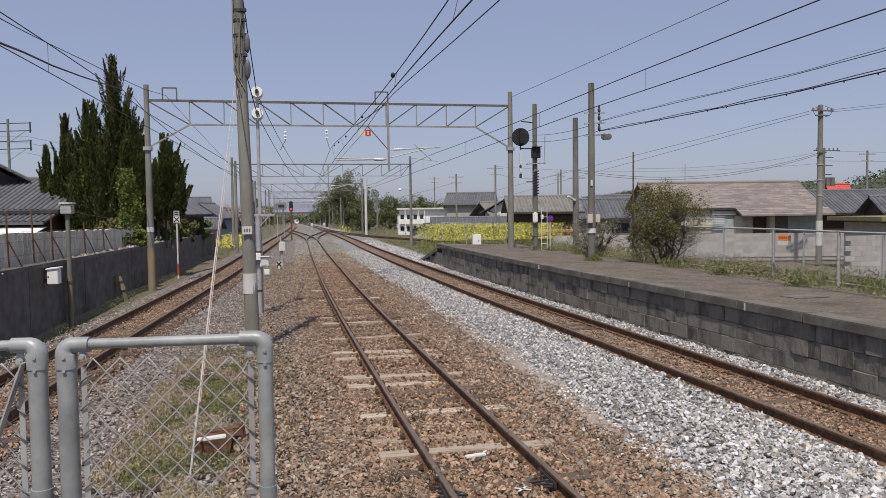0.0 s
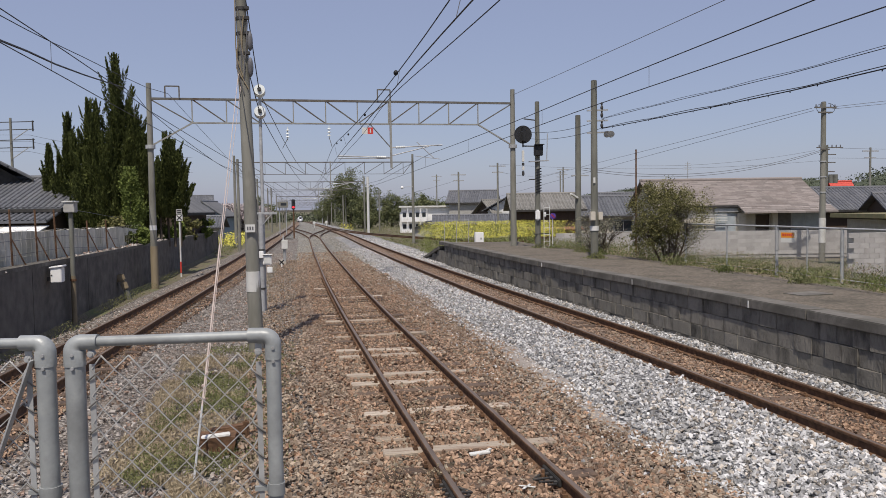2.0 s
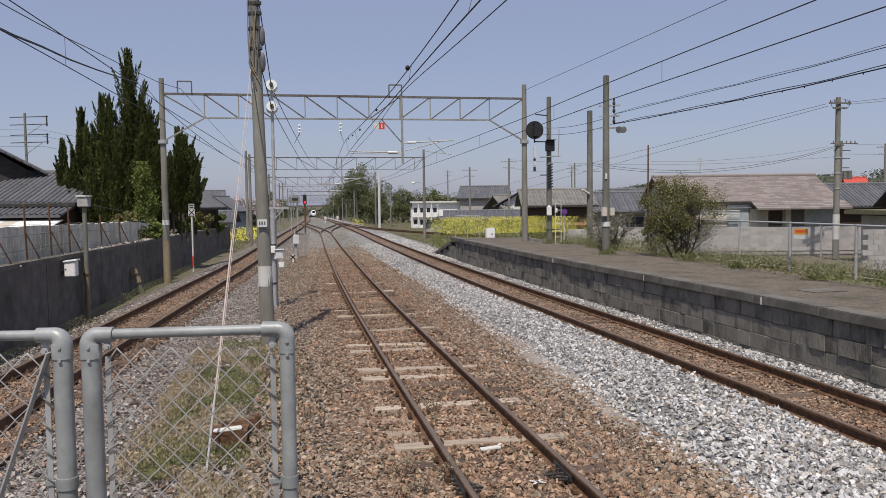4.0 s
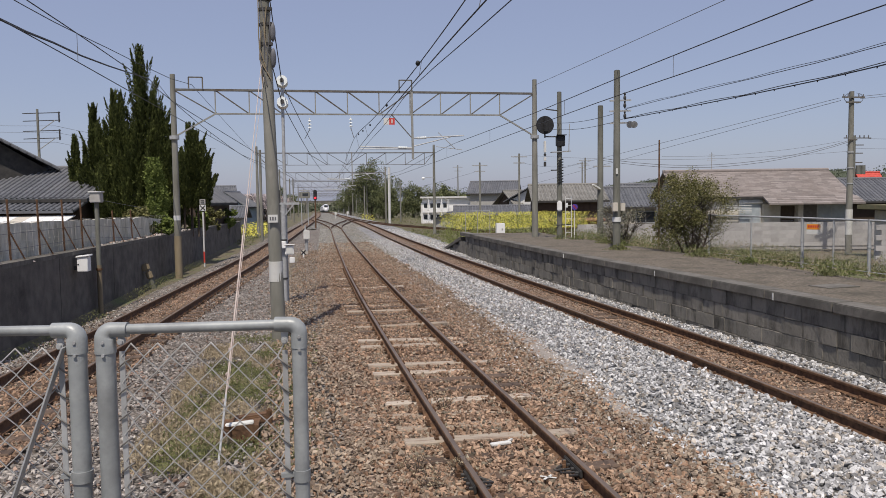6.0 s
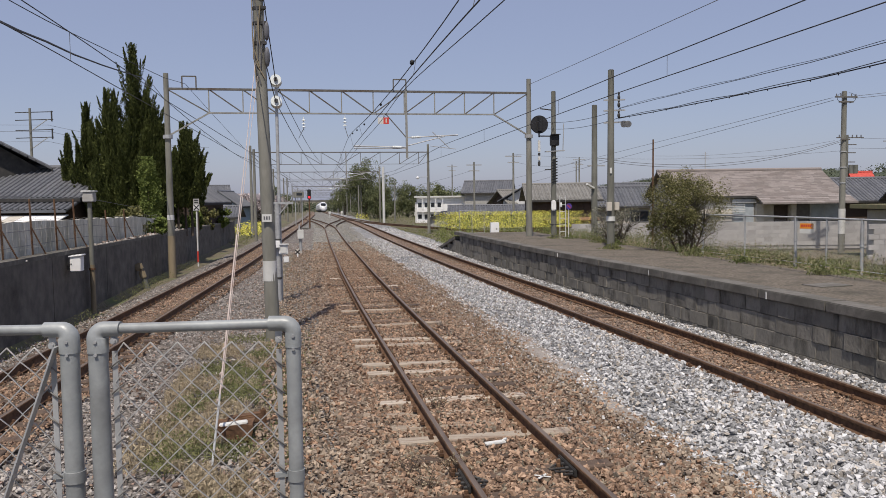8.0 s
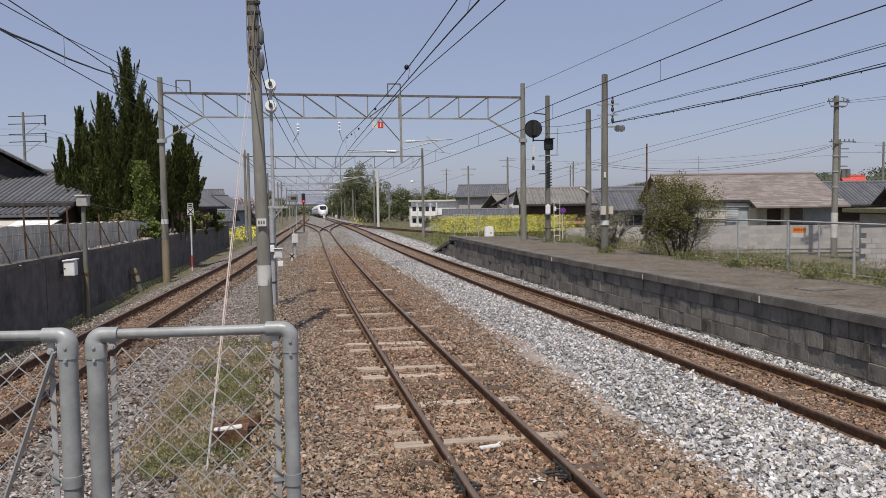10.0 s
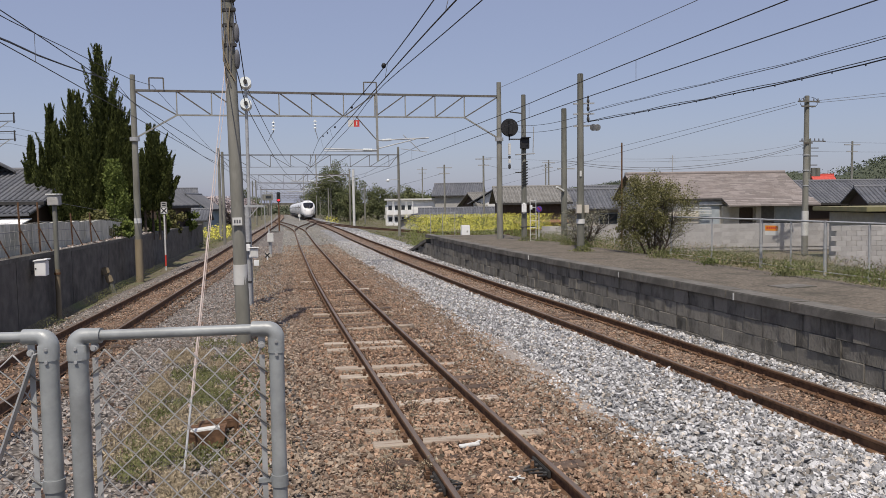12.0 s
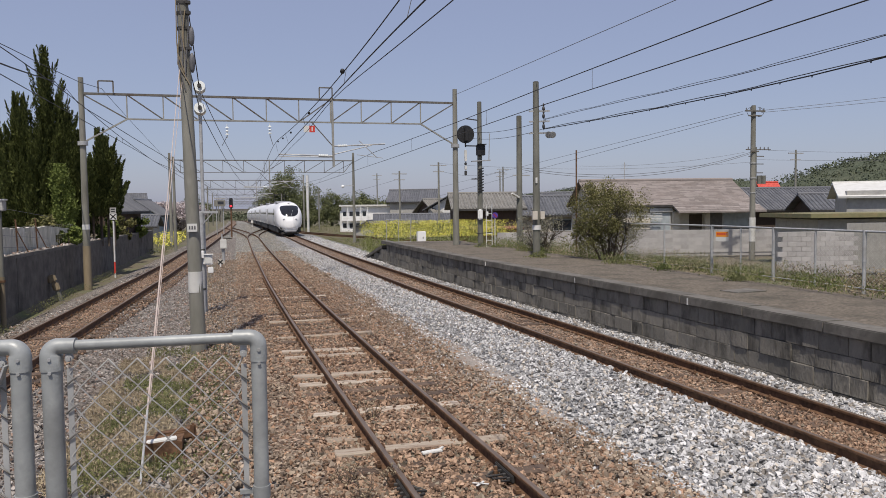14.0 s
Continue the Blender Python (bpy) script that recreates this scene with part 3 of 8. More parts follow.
def build_stones():
    lay = -0.175
    stones("dun_stones", 5.2, 47, lambda y: CENTRE(y) - 2.7, lambda y: CENTRE(y) - 0.6, 26000, 0.026, lambda q: lay, M_ST_DUN, "grey-brown crushed stones of the centre track", 1)
    stones("brown_stones", 5.2, 44, lambda y: CENTRE(y) - 0.53, lambda y: CENTRE(y) + 0.53, 17000, 0.026, lambda q: -0.157, M_ST_BROWN, "rust-brown crushed stones between rails", 2)
    stones("brown_stones", 5.2, 44, lambda y: CENTRE(y) - 1.2, lambda y: CENTRE(y) - 0.6, 6500, 0.026, lambda q: lay + 0.008, M_ST_BROWN, "rust-brown crushed stones at the sleeper ends", 12)
    stones("brown_stones", 5.2, 44, lambda y: CENTRE(y) + 0.6, lambda y: CENTRE(y) + 1.6, 13000, 0.026, lambda q: lay + 0.02 * (1 - ramp(q, 0.3, 0.6)), M_ST_BROWN, "rust-brown crushed stones beside the centre track", 13)
    stones("dun_stones", 5.2, 44, lambda y: CENTRE(y) + 0.9, lambda y: EDGE_BROWN_WHITE(y) + 0.2, 20000, 0.026, lambda q: lay - 0.09 * ramp(q, 0.5, 1), M_ST_DUN, "grey-brown crushed stones between two tracks", 3)
    stones("pale_stones", 5.2, 60, lambda y: EDGE_BROWN_WHITE(y) - 0.15, lambda y: RIGHT(y) - 0.66, 34000, 0.026, lambda q: -0.26 + 0.13 * ramp(q, 0.1, 0.6), M_ST_WHITE, "fresh pale grey crushed stones", 4)
    stones("pale_stones", 5.2, 40, lambda y: EDGE_BROWN_WHITE(y) - 1.1, lambda y: EDGE_BROWN_WHITE(y), 2200, 0.022, lambda q: lay - 0.05 * q, M_ST_WHITE, "stray pale stones on the brown bed", 14)
    stones("pale_stones", 8, 44, lambda y: RIGHT(y) + 0.66, lambda y: RIGHT(y) + 1.7, 10000, 0.026, lambda q: -0.125 - 0.055 * ramp(q, 0.5, 1), M_ST_WHITE, "fresh pale stones at the platform foot", 5)
    stones("grey_stones", 4.2, 58, lambda y: LEFT(y) + 0.66, lambda y: CENTRE(y) - 2.0, 25000, 0.026, lambda q: -0.2 - 0.1 * math.sin(q * math.pi), M_ST_GREY, "old grey crushed stones", 6)
    stones("brown_stones", 9, 50, lambda y: LEFT(y) - 0.53, lambda y: LEFT(y) + 0.53, 9000, 0.024, lambda q: -0.168, M_ST_BROWN, "rust-brown stones between siding rails", 7)
    stones("brown_stones", 9, 50, lambda y: LEFT(y) + 0.6, lambda y: LEFT(y) + 1.1, 4500, 0.024, lambda q: -0.185, M_ST_BROWN, "rust-brown stones beside the siding", 17)
    stones("brown_stones", 7, 50, lambda y: RIGHT(y) - 0.53, lambda y: RIGHT(y) + 0.53, 9000, 0.021, lambda q: -0.163, M_ST_BROWN, "dusty brown stones between main track rails", 8)
    stones("far_stones", 41, 100, lambda y: CENTRE(y) - 1.7, lambda y: RIGHT(y) - 0.66, 12000, 0.042, lambda q: -0.2, M_ST_PALE, "pale grey stones round the far end of the centre track", 21)
    stones("far_stones", 33, 56, lambda y: CENTRE(y) - 1.7, lambda y: EDGE_BROWN_WHITE(y), 9000, 0.04, lambda q: -0.185, M_ST_DUN, "dusty stones on the centre track", 22)
    stones("far_stones", 38, 80, lambda y: RIGHT(y) + 0.66, lambda y: RIGHT(y) + 2.6, 6000, 0.045, lambda q: -0.135 - 0.07 * ramp(q, 0.5, 1), M_ST_WHITE, "pale stones beyond the platform end", 23)
    stones("grey_stones", 9, 50, lambda y: max(-6.2, LEFT(y) - 2.0), lambda y: LEFT(y) - 0.66, 8000, 0.026, lambda q: -0.4 + 0.22 * ramp(q, 0, 0.7), M_ST_GREY, "grey crushed stones by the wall", 9)


# tracks -----------------------------------------------------------------------------
def rail(name, line, off, ya, yb, parent, step=1.0):
    """A flat-bottomed rail swept along a plan line; its running head has a material of its own."""
    prof = [(-0.064, -0.155), (0.064, -0.155), (0.064, -0.142), (0.012, -0.125), (0.012, -0.045), (0.033, -0.032), (0.033, -0.006), (0.026, 0.0), (-0.026, 0.0), (-0.033, -0.006), (-0.033, -0.032), (-0.012, -0.045), (-0.012, -0.125), (-0.064, -0.142)]
    ys = list(np.arange(ya, min(yb, 70), step)) + list(np.arange(max(ya, 70), yb, 4)) + [yb]
    verts, faces, mats = [], [], []
    n = len(prof)
    for y in ys:
        dx = (line(y + 0.5) - line(y - 0.5))
        nx, ny = 1 / math.hypot(1, dx), -dx / math.hypot(1, dx)
        x0, z0 = line(y), grade(y)
        for px, pz in prof:
            verts.append((x0 + (off + px) * nx, y + (off + px) * ny, z0 + pz))
    for j in range(len(ys) - 1):
        for i in range(n):
            k, k2 = j * n + i, j * n + (i + 1) % n
            faces.append((k, k2, k2 + n, k + n))
            mats.append(1 if i == 7 else 0)
    faces.append(tuple(range(n)))
    mats.append(0)
    ob = raw(name, verts, [f[::-1] for f in faces], M_RUST, parent)
    ob.data.materials.append(M_RAILTOP)
    ob.data.polygons.foreach_set("material_index", mats)
    return ob


def build_track(tag, line, ya, yb, sleepers, label, pale=lambda i: False, sleeper_end=100, buried=-0.13):
    tr = tagged(new("track_" + tag), label, "railway track", kind="structure")
    for s in (-1, 1):
        rail("rail", line, s * 0.566, ya, yb, tr)
    if not sleepers:
        return tr
    sl = {}
    for key, m in (("dark", M_SLEEPER), ("pale", M_PALE_SLEEPER)):
        bm = bmesh.new()
        add_box(bm, (0, 0, -0.07), (2.1, 0.2, 0.14))
        bmesh.ops.bevel(bm, geom=bm.edges[:], offset=0.012, segments=1, affect="EDGES")
        me = bpy.data.meshes.new("sleeper")
        bm.to_mesh(me)
        bm.free()
        me.materials.append(m)
        sl[key] = me
    bm = bmesh.new()
    for s in (-1, 1):
        for q in (-1, 1):
            add_box(bm, (s * 0.566 + q * 0.09, 0, 0.012), (0.05, 0.09, 0.03))
            add_rod(bm, (s * 0.566 + q * 0.085, 0, 0.01), (s * 0.566 + q * 0.085, 0, 0.06), 0.022, 0.018, 6)
    fast = bpy.data.meshes.new("rail_fastening")
    bm.to_mesh(fast)
    bm.free()
    fast.materials.append(M_RUST)
    rg = random.Random(tag)
    y, i = max(ya, -6.0) + 0.36, 0
    while y < min(yb, sleeper_end):
        dx = line(y + 0.5) - line(y - 0.5)
        o = new("sleeper", sl["pale" if pale(i) and y < 34 else "dark"])
        o.parent = tr
        o.matrix_basis = pose(line(y) + rg.uniform(-0.03, 0.03), y, grade(y) + buried - 0.035 * ramp(y, 14, 30) + rg.uniform(-0.042, 0.004), 0, rg.uniform(-1.3, 1.3), -math.degrees(math.atan(dx)) + rg.uniform(-0.8, 0.8))
        if y < 32:
            p = new("rail_fastening", fast)
            p.parent = tr
            p.matrix_basis = pose(line(y), y, grade(y) + buried, 0, 0, -math.degrees(math.atan(dx)))
        y += 0.6
        i += 1
    return tr


# platforms and walls --------------------------------------------------------------
PLAT_Y = (-14.0, 37.0)
PLAT_Z = 0.92


def plat_edge(y):
    return RIGHT(min(y, 36)) + 1.42


def build_platform():
    """The old side platform: a long slab with a coping, a ramp at its end, and block masonry below."""
    ys = [*np.arange(PLAT_Y[0], 38.1, 1.0), 38.5, 44.0]
    top = lambda y: PLAT_Z if y <= 38.5 else PLAT_Z - 0.167 * (y - 38.5)
    pl = tagged(new("platform"), "weathered concrete side platform with block masonry face", "platform", kind="structure")
    verts, faces = [], []
    for y in ys:
        e, z = plat_edge(y), top(y)
        verts += [(e + 0.28, y, z), (11.3, y, z - 0.02), (11.3, y, -0.6), (e + 0.28, y, -0.6)]
    for j in range(len(ys) - 1):
        for i in range(4):
            k, k2 = j * 4 + i, j * 4 + (i + 1) % 4
            faces.append((k, k + 4, k2 + 4, k2))
    faces += [(0, 1, 2, 3), tuple(len(verts) - 4 + i for i in (3, 2, 1, 0))]
    raw("slab", verts, faces, M_PLATTOP, pl)
    # coping stones, each a piece of its own
    rg = random.Random(3)
    y = PLAT_Y[0]
    while y < 38.3:
        l = 1.8
        e0, e1 = plat_edge(y), plat_edge(y + l)
        ang = -math.degrees(math.atan((e1 - e0) / l))
        bm = bmesh.new()
        add_box(bm, (0.2, 0, -0.085), (0.42, l - 0.012, 0.17))
        o = part("coping_stone", bm, M_CONC, pl, bevel=0.015)
        o.matrix_basis = pose((e0 + e1) / 2 + rg.uniform(-0.012, 0.012), y + l / 2, PLAT_Z + 0.012 + rg.uniform(-0.006, 0.006), 0, 0, ang)
        y += l
    bm = bmesh.new()
    add_box(bm, (0.2, 0, -0.085), (0.42, 1.74, 0.17))
    o = part("coping_stone", bm, M_CONC, pl, bevel=0.015)
    for k in range(3):
        if k:
            o = new("coping_stone", o.data)
            o.parent = pl
        yc = y + 0.88 + 1.75 * k
        o.matrix_basis = pose(plat_edge(36.2), yc, top(yc) + 0.012, -9.5, 0, 2)
    # paved patch
    box_part("patch", (9.75, 13.3, PLAT_Z + 0.0), (0.75, 0.5, 0.02), M_CONC, pl, pose(0, 0, 0, 0, 0, 8))
    # white edge marks
    for y in (12.75, 17.3, 23.4):
        box_part("edge_mark", (plat_edge(y) - 0.004, y, PLAT_Z - 0.08), (0.02, 0.035, 0.13), M_WHITE_PAINT, pl)
    # masonry blocks
    meshes = []
    for s in range(5):
        bm = bmesh.new()
        add_box(bm, (0.12, 0, 0), (0.24, 0.475, 0.278))
        bmesh.ops.bevel(bm, geom=[e for e in bm.edges], offset=0.008, segments=1, affect="EDGES")
        for v in bm.verts:
            v.co += Vector((random.uniform(-0.008, 0.008), random.uniform(-0.005, 0.005), random.uniform(-0.005, 0.005)))
        me = bpy.data.meshes.new("block")
        bm.to_mesh(me)
        bm.free()
        me.materials.append(M_BLOCK)
        meshes.append(me)
    for c in range(4):
        y = 5.4 + (0.24 if c % 2 else 0.0)
        while y < 43.5:
            z, l = 0.62 - c * 0.283, rg.uniform(0.3, 0.56)
            if z + 0.14 < top(y + 0.3) - 0.1:
                o = new("block", meshes[rg.randrange(5)])
                o.parent = pl
                dx = plat_edge(y + 0.5) - plat_edge(y - 0.5)
                o.matrix_basis = pose(plat_edge(y) + 0.056 + rg.uniform(-0.014, 0.014), y + l / 2, z, 0, 0, -math.degrees(math.atan(dx))) @ Matrix.Diagonal((1, (l - 0.002) / 0.475, 1, 1))
            y += l
    # own platform, on which the viewer stands
    bm = bmesh.new()
    add_box(bm, (-1.35, -18.6, 0.35), (3.6, 42.2, 1.5))
    p2 = part("platform_end", bm, M_PLATTOP, None, bevel=0.03)
    tagged(p2, "concrete end of an island platform", "platform", kind="structure")


def build_left_wall():
    wl = tagged(new("retaining_wall"), "dark stained concrete retaining wall along the siding", "wall", kind="structure")
    y = -10.0
    while y < 61:
        l = 5.0
        h = 1.46 - 0.008 * (y + 2.5 - 15)
        box_part("wall_panel", (-6.42, y + l / 2, (h - 0.75) / 2), (0.24, l - 0.02, h + 0.75), M_DARKWALL, wl, bevel=0.012)
        y += l
    box_part("wall_cap", (-6.47, 25.5, 1.37), (0.36, 71, 0.1), M_CONC, wl, pose(0, 0, 0, -0.46, 0, 0))


# fence by the viewer ----------------------------------------------------------------
def build_pipe_fence():
    """Grey pipe frames with chain-link mesh at the platform's end."""
    z0, z1 = 1.10, 2.31
    a, b = Vector((-0.095, 2.37, 0)), Vector((-0.685, 2.48, 0))     # posts of the frame
    u = (b - a).normalized()
    fr = thing("fence_panel", pose(0, 0, 0), "grey painted pipe fence panel with chain-link mesh", "fence", "platform end fence")
    bend, z1b = 0.027, 2.298

    def frame_pipe(p, q, r0, r1, parent):
        d = (q - p).normalized()
        up = Vector((0, 0, 1))
        rod_part("post", p + up * z0, p + up * (z1 - bend), r0, M_FENCE, parent, n=20)
        rod_part("post", q + up * z0, q + up * (z1b - bend), r1, M_FENCE, parent, n=20)
        rod_part("top_rail", p + d * bend + up * z1, q - d * bend + up * z1b, 0.016, M_FENCE, parent, n=16)
        for c, s, r in ((p, d, r0), (q, -d, r1)):
            zt = z1 if c is p else z1b
            rr = r * 1.1
            path = [(c + up * (zt - bend - 0.045), rr), (c + up * (zt - bend), rr)]
            for i in range(1, 9):
                ang = math.pi / 2 * i / 9
                path.append((c + s * bend * (1 - math.cos(ang)) + up * (zt - bend + bend * math.sin(ang)), rr + (0.0235 - rr) * i / 9))
            path += [(c + s * bend + up * zt, 0.0235), (c + s * (bend + 0.045) + up * zt, 0.0235)]
            ring, vs, fs = 20, [], []
            side = up.cross(s).normalized()
            for i, (pt, rad) in enumerate(path):
                tan = (path[min(i + 1, len(path) - 1)][0] - path[max(i - 1, 0)][0]).normalized()
                nrm = side.cross(tan)
                for k in range(ring):
                    an = 2 * math.pi * k / ring
                    vs.append(pt + (side * math.cos(an) + nrm * math.sin(an)) * rad)
            for i in range(len(path) - 1):
                for k in range(ring):
                    fs.append((i * ring + k, i * ring + (k + 1) % ring, (i + 1) * ring + (k + 1) % ring, (i + 1) * ring + k))
            fs += [tuple(range(ring)), tuple(range(len(vs) - 1, len(vs) - ring - 1, -1))]
            el = raw("elbow", vs, fs, M_FENCE, parent, smooth=True)
            el.data.set_sharp_from_angle(angle=radians(50))
            for dz in (0.035, 0.075):
                rod_part("rivet", c + up * (zt - dz) + Vector((0.0, -rr + 0.002, 0)), c + up * (zt - dz) + Vector((0.0, -rr - 0.004, 0)), 0.005, M_STEEL, parent, n=8)
        for c, s, r in ((p, d, r0), (q, -d, r1)):
            st = c + s * (r + 0.022)
            box_part("tension_bar", (st.x, st.y, (z0 + z1 - 0.07) / 2), (0.016, 0.004, z1 - z0 - 0.09), M_STEEL, parent)
            for k in range(13):
                zc = z1 - 0.115 - 0.082 * k
                tube("hook", [st + s * 0.024 + up * (zc + 0.012), st + s * 0.01 + up * (zc + 0.004) + Vector((0, -0.008, 0)), st - s * 0.011 + up * (zc - 0.014) + Vector((0, -0.008, 0)), st - s * 0.014 + up * (zc - 0.02) + Vector((0, 0.006, 0))], 0.0026, M_HOOK, parent)
            bm = bmesh.new()
            add_rod(bm, st + up * (z1 - 0.048) + Vector((0, -0.012, 0)), st + up * (z1 - 0.048) + Vector((0, 0.012, 0)), 0.011, None, 10)
            add_rod(bm, st + up * (z1 - 0.048) + Vector((0, -0.022, 0)), st + up * (z1 - 0.048) + Vector((0, -0.012, 0)), 0.007, None, 6)
            add_box(bm, st + up * (z1 - 0.03), (0.02, 0.006, 0.04))
            part("bolt", bm, M_STEEL, parent)
        rod_part("bottom_rail", p + up * (z0 + 0.14), q + up * (z0 + 0.14), 0.014, M_FENCE, parent, n=12)
        # clamp low on the post
        cl = p + up * 1.84
        bm = bmesh.new()
        add_rod(bm, cl - up * 0.018, cl + up * 0.018, r0 * 1.16, None, 18)
        add_box(bm, cl + d * 0.04, (0.05, 0.012, 0.014))
        part("clamp", bm, M_FENCE, parent, smooth=True)

    def mesh_net(p, q, parent, pitch=0.0415):
        """Chain link: zigzag wires that hook into one another."""
        d = (q - p).normalized()
        nrm = Vector((-d.y, d.x, 0))
        width = (q - p).length
        n = int(width / pitch)
        h = 0.041
        for i in range(n + 1):
            pts, s, k = [], 0, z1 - 0.055
            while k > z0 + 0.12:
                x = i * pitch + (pitch * 0.52 if (s + i) % 2 else -pitch * 0.52)
                x = min(max(x, 0.0), width)
                pts.append(p + d * x + nrm * (0.0035 if s % 2 else -0.0035) + Vector((0, 0, k)))
                k -= h
                s += 1
            tube("mesh_wire", pts, 0.0027, M_MESHWIRE, parent)

    frame_pipe(a, b, 0.0225, 0.029, fr)
    mesh_net(a + u * 0.045, b - u * 0.05, fr)
    z1, z1b = 2.298, 2.30
    g0 = b + u * 0.088
    g1 = g0 + Vector((-1.2, 0.16, 0))
    f2 = thing("fence_panel", pose(0, 0, 0), "grey pipe fence panel with a diagonal brace", "fence", "platform end fence")
    frame_pipe(g0, g1, 0.028, 0.028, f2)
    v = (g1 - g0).normalized()
    mesh_net(g0 + v * 0.045, g1 - v * 0.05, f2)
    bm = bmesh.new()
    add_bar(bm, g0 + v * 0.035 + Vector((0, -0.02, z1 - 0.05)), g0 + v * 0.42 + Vector((0, -0.02, z0 + 0.1)), 0.03, 0.005)
    part("brace", bm, M_STEEL, f2)


# poles, gantries and wires --------------------------------------------------------------
def pole(name, x, y, z0, z1, r0, r1, label, category="pole", lean=(0, 0), material=None, group="", foot=False):
    p = thing(name, pose(x, y, z0), label, category, group)
    top = Vector((lean[0], lean[1], z1 - z0))
    rod_part("shaft", (0, 0, 0), top, r0, material or M_POLE, p, r1, 18)
    rod_part("cap", top - Vector((0, 0, 0.02)), top + Vector((0, 0, 0.015)), r1 * 1.02, M_DARKSTEEL, p, r1 * 0.8, 14)
    return p


def band(p, x, y, z, r, h, material, name="band", label=""):
    return rod_part(name, (x, y, z), (x, y, z + h), r, material, p, n=18, label=label)


def insulator(parent, c, r=0.10, n=3, up=True, gap=0.14):
    bm = bmesh.new()
    for i in range(n):
        z = c[2] - i * gap
        add_rod(bm, (c[0], c[1], z), (c[0], c[1], z - 0.05), r * 0.45, r, 12)
    add_rod(bm, (c[0], c[1], c[2] + 0.1), (c[0], c[1], c[2] - n * gap - 0.05), 0.018, None, 8)
    return part("insulator", bm, M_PORCELAIN, parent, "white porcelain insulator")


def gantry(y, xl, xr, zb, depth, poles, label, y2=None, near=False, drop=None):
    """A lattice beam on two poles across the tracks."""
    y2 = y if y2 is None else y2
    g = thing("catenary_gantry", pose(0, 0, 0), label, "gantry", "gantries over the tracks")
    for x, yy, h in ((xl, y, zb + 0.62), (xr, y2, zb + 0.75)):
        if poles:
            z0 = land(x, yy) - 0.2
            rod_part("mast", (x, yy, z0), (x, yy, h), 0.15, M_POLE, g, 0.10, 14 if near else 8)
    a, b = Vector((xl, y, zb)), Vector((xr, y2, zb + (0.12 if near else 0)))
    d = (b - a)
    L = d.length
    low = Vector((0, 0, -depth))
    w = 0.085 if near else 0.12
    bm = bmesh.new()
    add_bar(bm, a - d / L * 0.1, b + d / L * 0.1, w, 0.09)
    part("top_chord", bm, M_GIRDER, g)
    bm = bmesh.new()
    i0, i1 = (1.65 / L, 1 - 1.65 / L) if near else (0.9 / L, 1 - 0.9 / L)
    add_bar(bm, a + d * i0 + low, a + d * i1 + low, w if near else 0.05, 0.06 if near else 0.04)
    part("bottom_chord", bm, M_GIRDER_PALE if near else M_GIRDER, g)
    for e, s in ((a, i0), (b, i1)) if near else ():
        bm = bmesh.new()
        add_bar(bm, a + d * s + low, e + Vector((0, 0, -depth - 0.95)), w * 0.8, 0.06)
        part("knee_brace", bm, M_GIRDER_PALE if near else M_GIRDER, g)
        bm = bmesh.new()
        add_rod(bm, e + Vector((0, 0, -depth - 1.05)), e + Vector((0, 0, -depth - 0.9)), 0.19, None, 14)
        part("collar", bm, M_STEEL, g)
    n = 9 if near else 8
    for i in range(n):
        s0, s1 = i0 + (i1 - i0) * i / n, i0 + (i1 - i0) * (i + 1) / n
        bm = bmesh.new()
        add_bar(bm, a + d * s0, a + d * s0 + low, 0.045, 0.045)
        part("upright", bm, M_GIRDER_PALE if near else M_GIRDER, g)
        bm = bmesh.new()
        if i < n / 2:
            add_bar(bm, a + d * s0, a + d * s1 + low, 0.05, 0.05)
        else:
            add_bar(bm, a + d * s0 + low, a + d * s1, 0.05, 0.05)
        part("diagonal", bm, M_GIRDER, g)
    for e, s in ((a, i0), (b, i1)):
        bm = bmesh.new()
        add_bar(bm, e, a + d * s + low, 0.05, 0.05)
        part("diagonal", bm, M_GIRDER, g)
    bm = bmesh.new()
    add_bar(bm, a + d * i1, a + d * i1 + low, 0.045, 0.045)
    part("upright", bm, M_GIRDER_PALE if near else M_GIRDER, g)
    if drop:
        x = drop
        t = (x - xl) / (xr - xl)
        c = a + d * t
        bm = bmesh.new()
        add_bar(bm, c + Vector((0, -0.09, 0.08)), c + Vector((0.02, -0.09, -2.9)), 0.09, 0.09)
        part("drop_post", bm, M_GIRDER_PALE, g)
        bm = bmesh.new()
        add_bar(bm, c + Vector((-0.9, -0.09, -depth)), c + Vector((0, -0.09, -2.0)), 0.04, 0.04)
        part("drop_brace", bm, M_GIRDER, g)
        cant(g, c + Vector((0, -0.09, -2.0)), 1)
        cant(g, c + Vector((0, -0.09, -2.42)), -1)
    return g


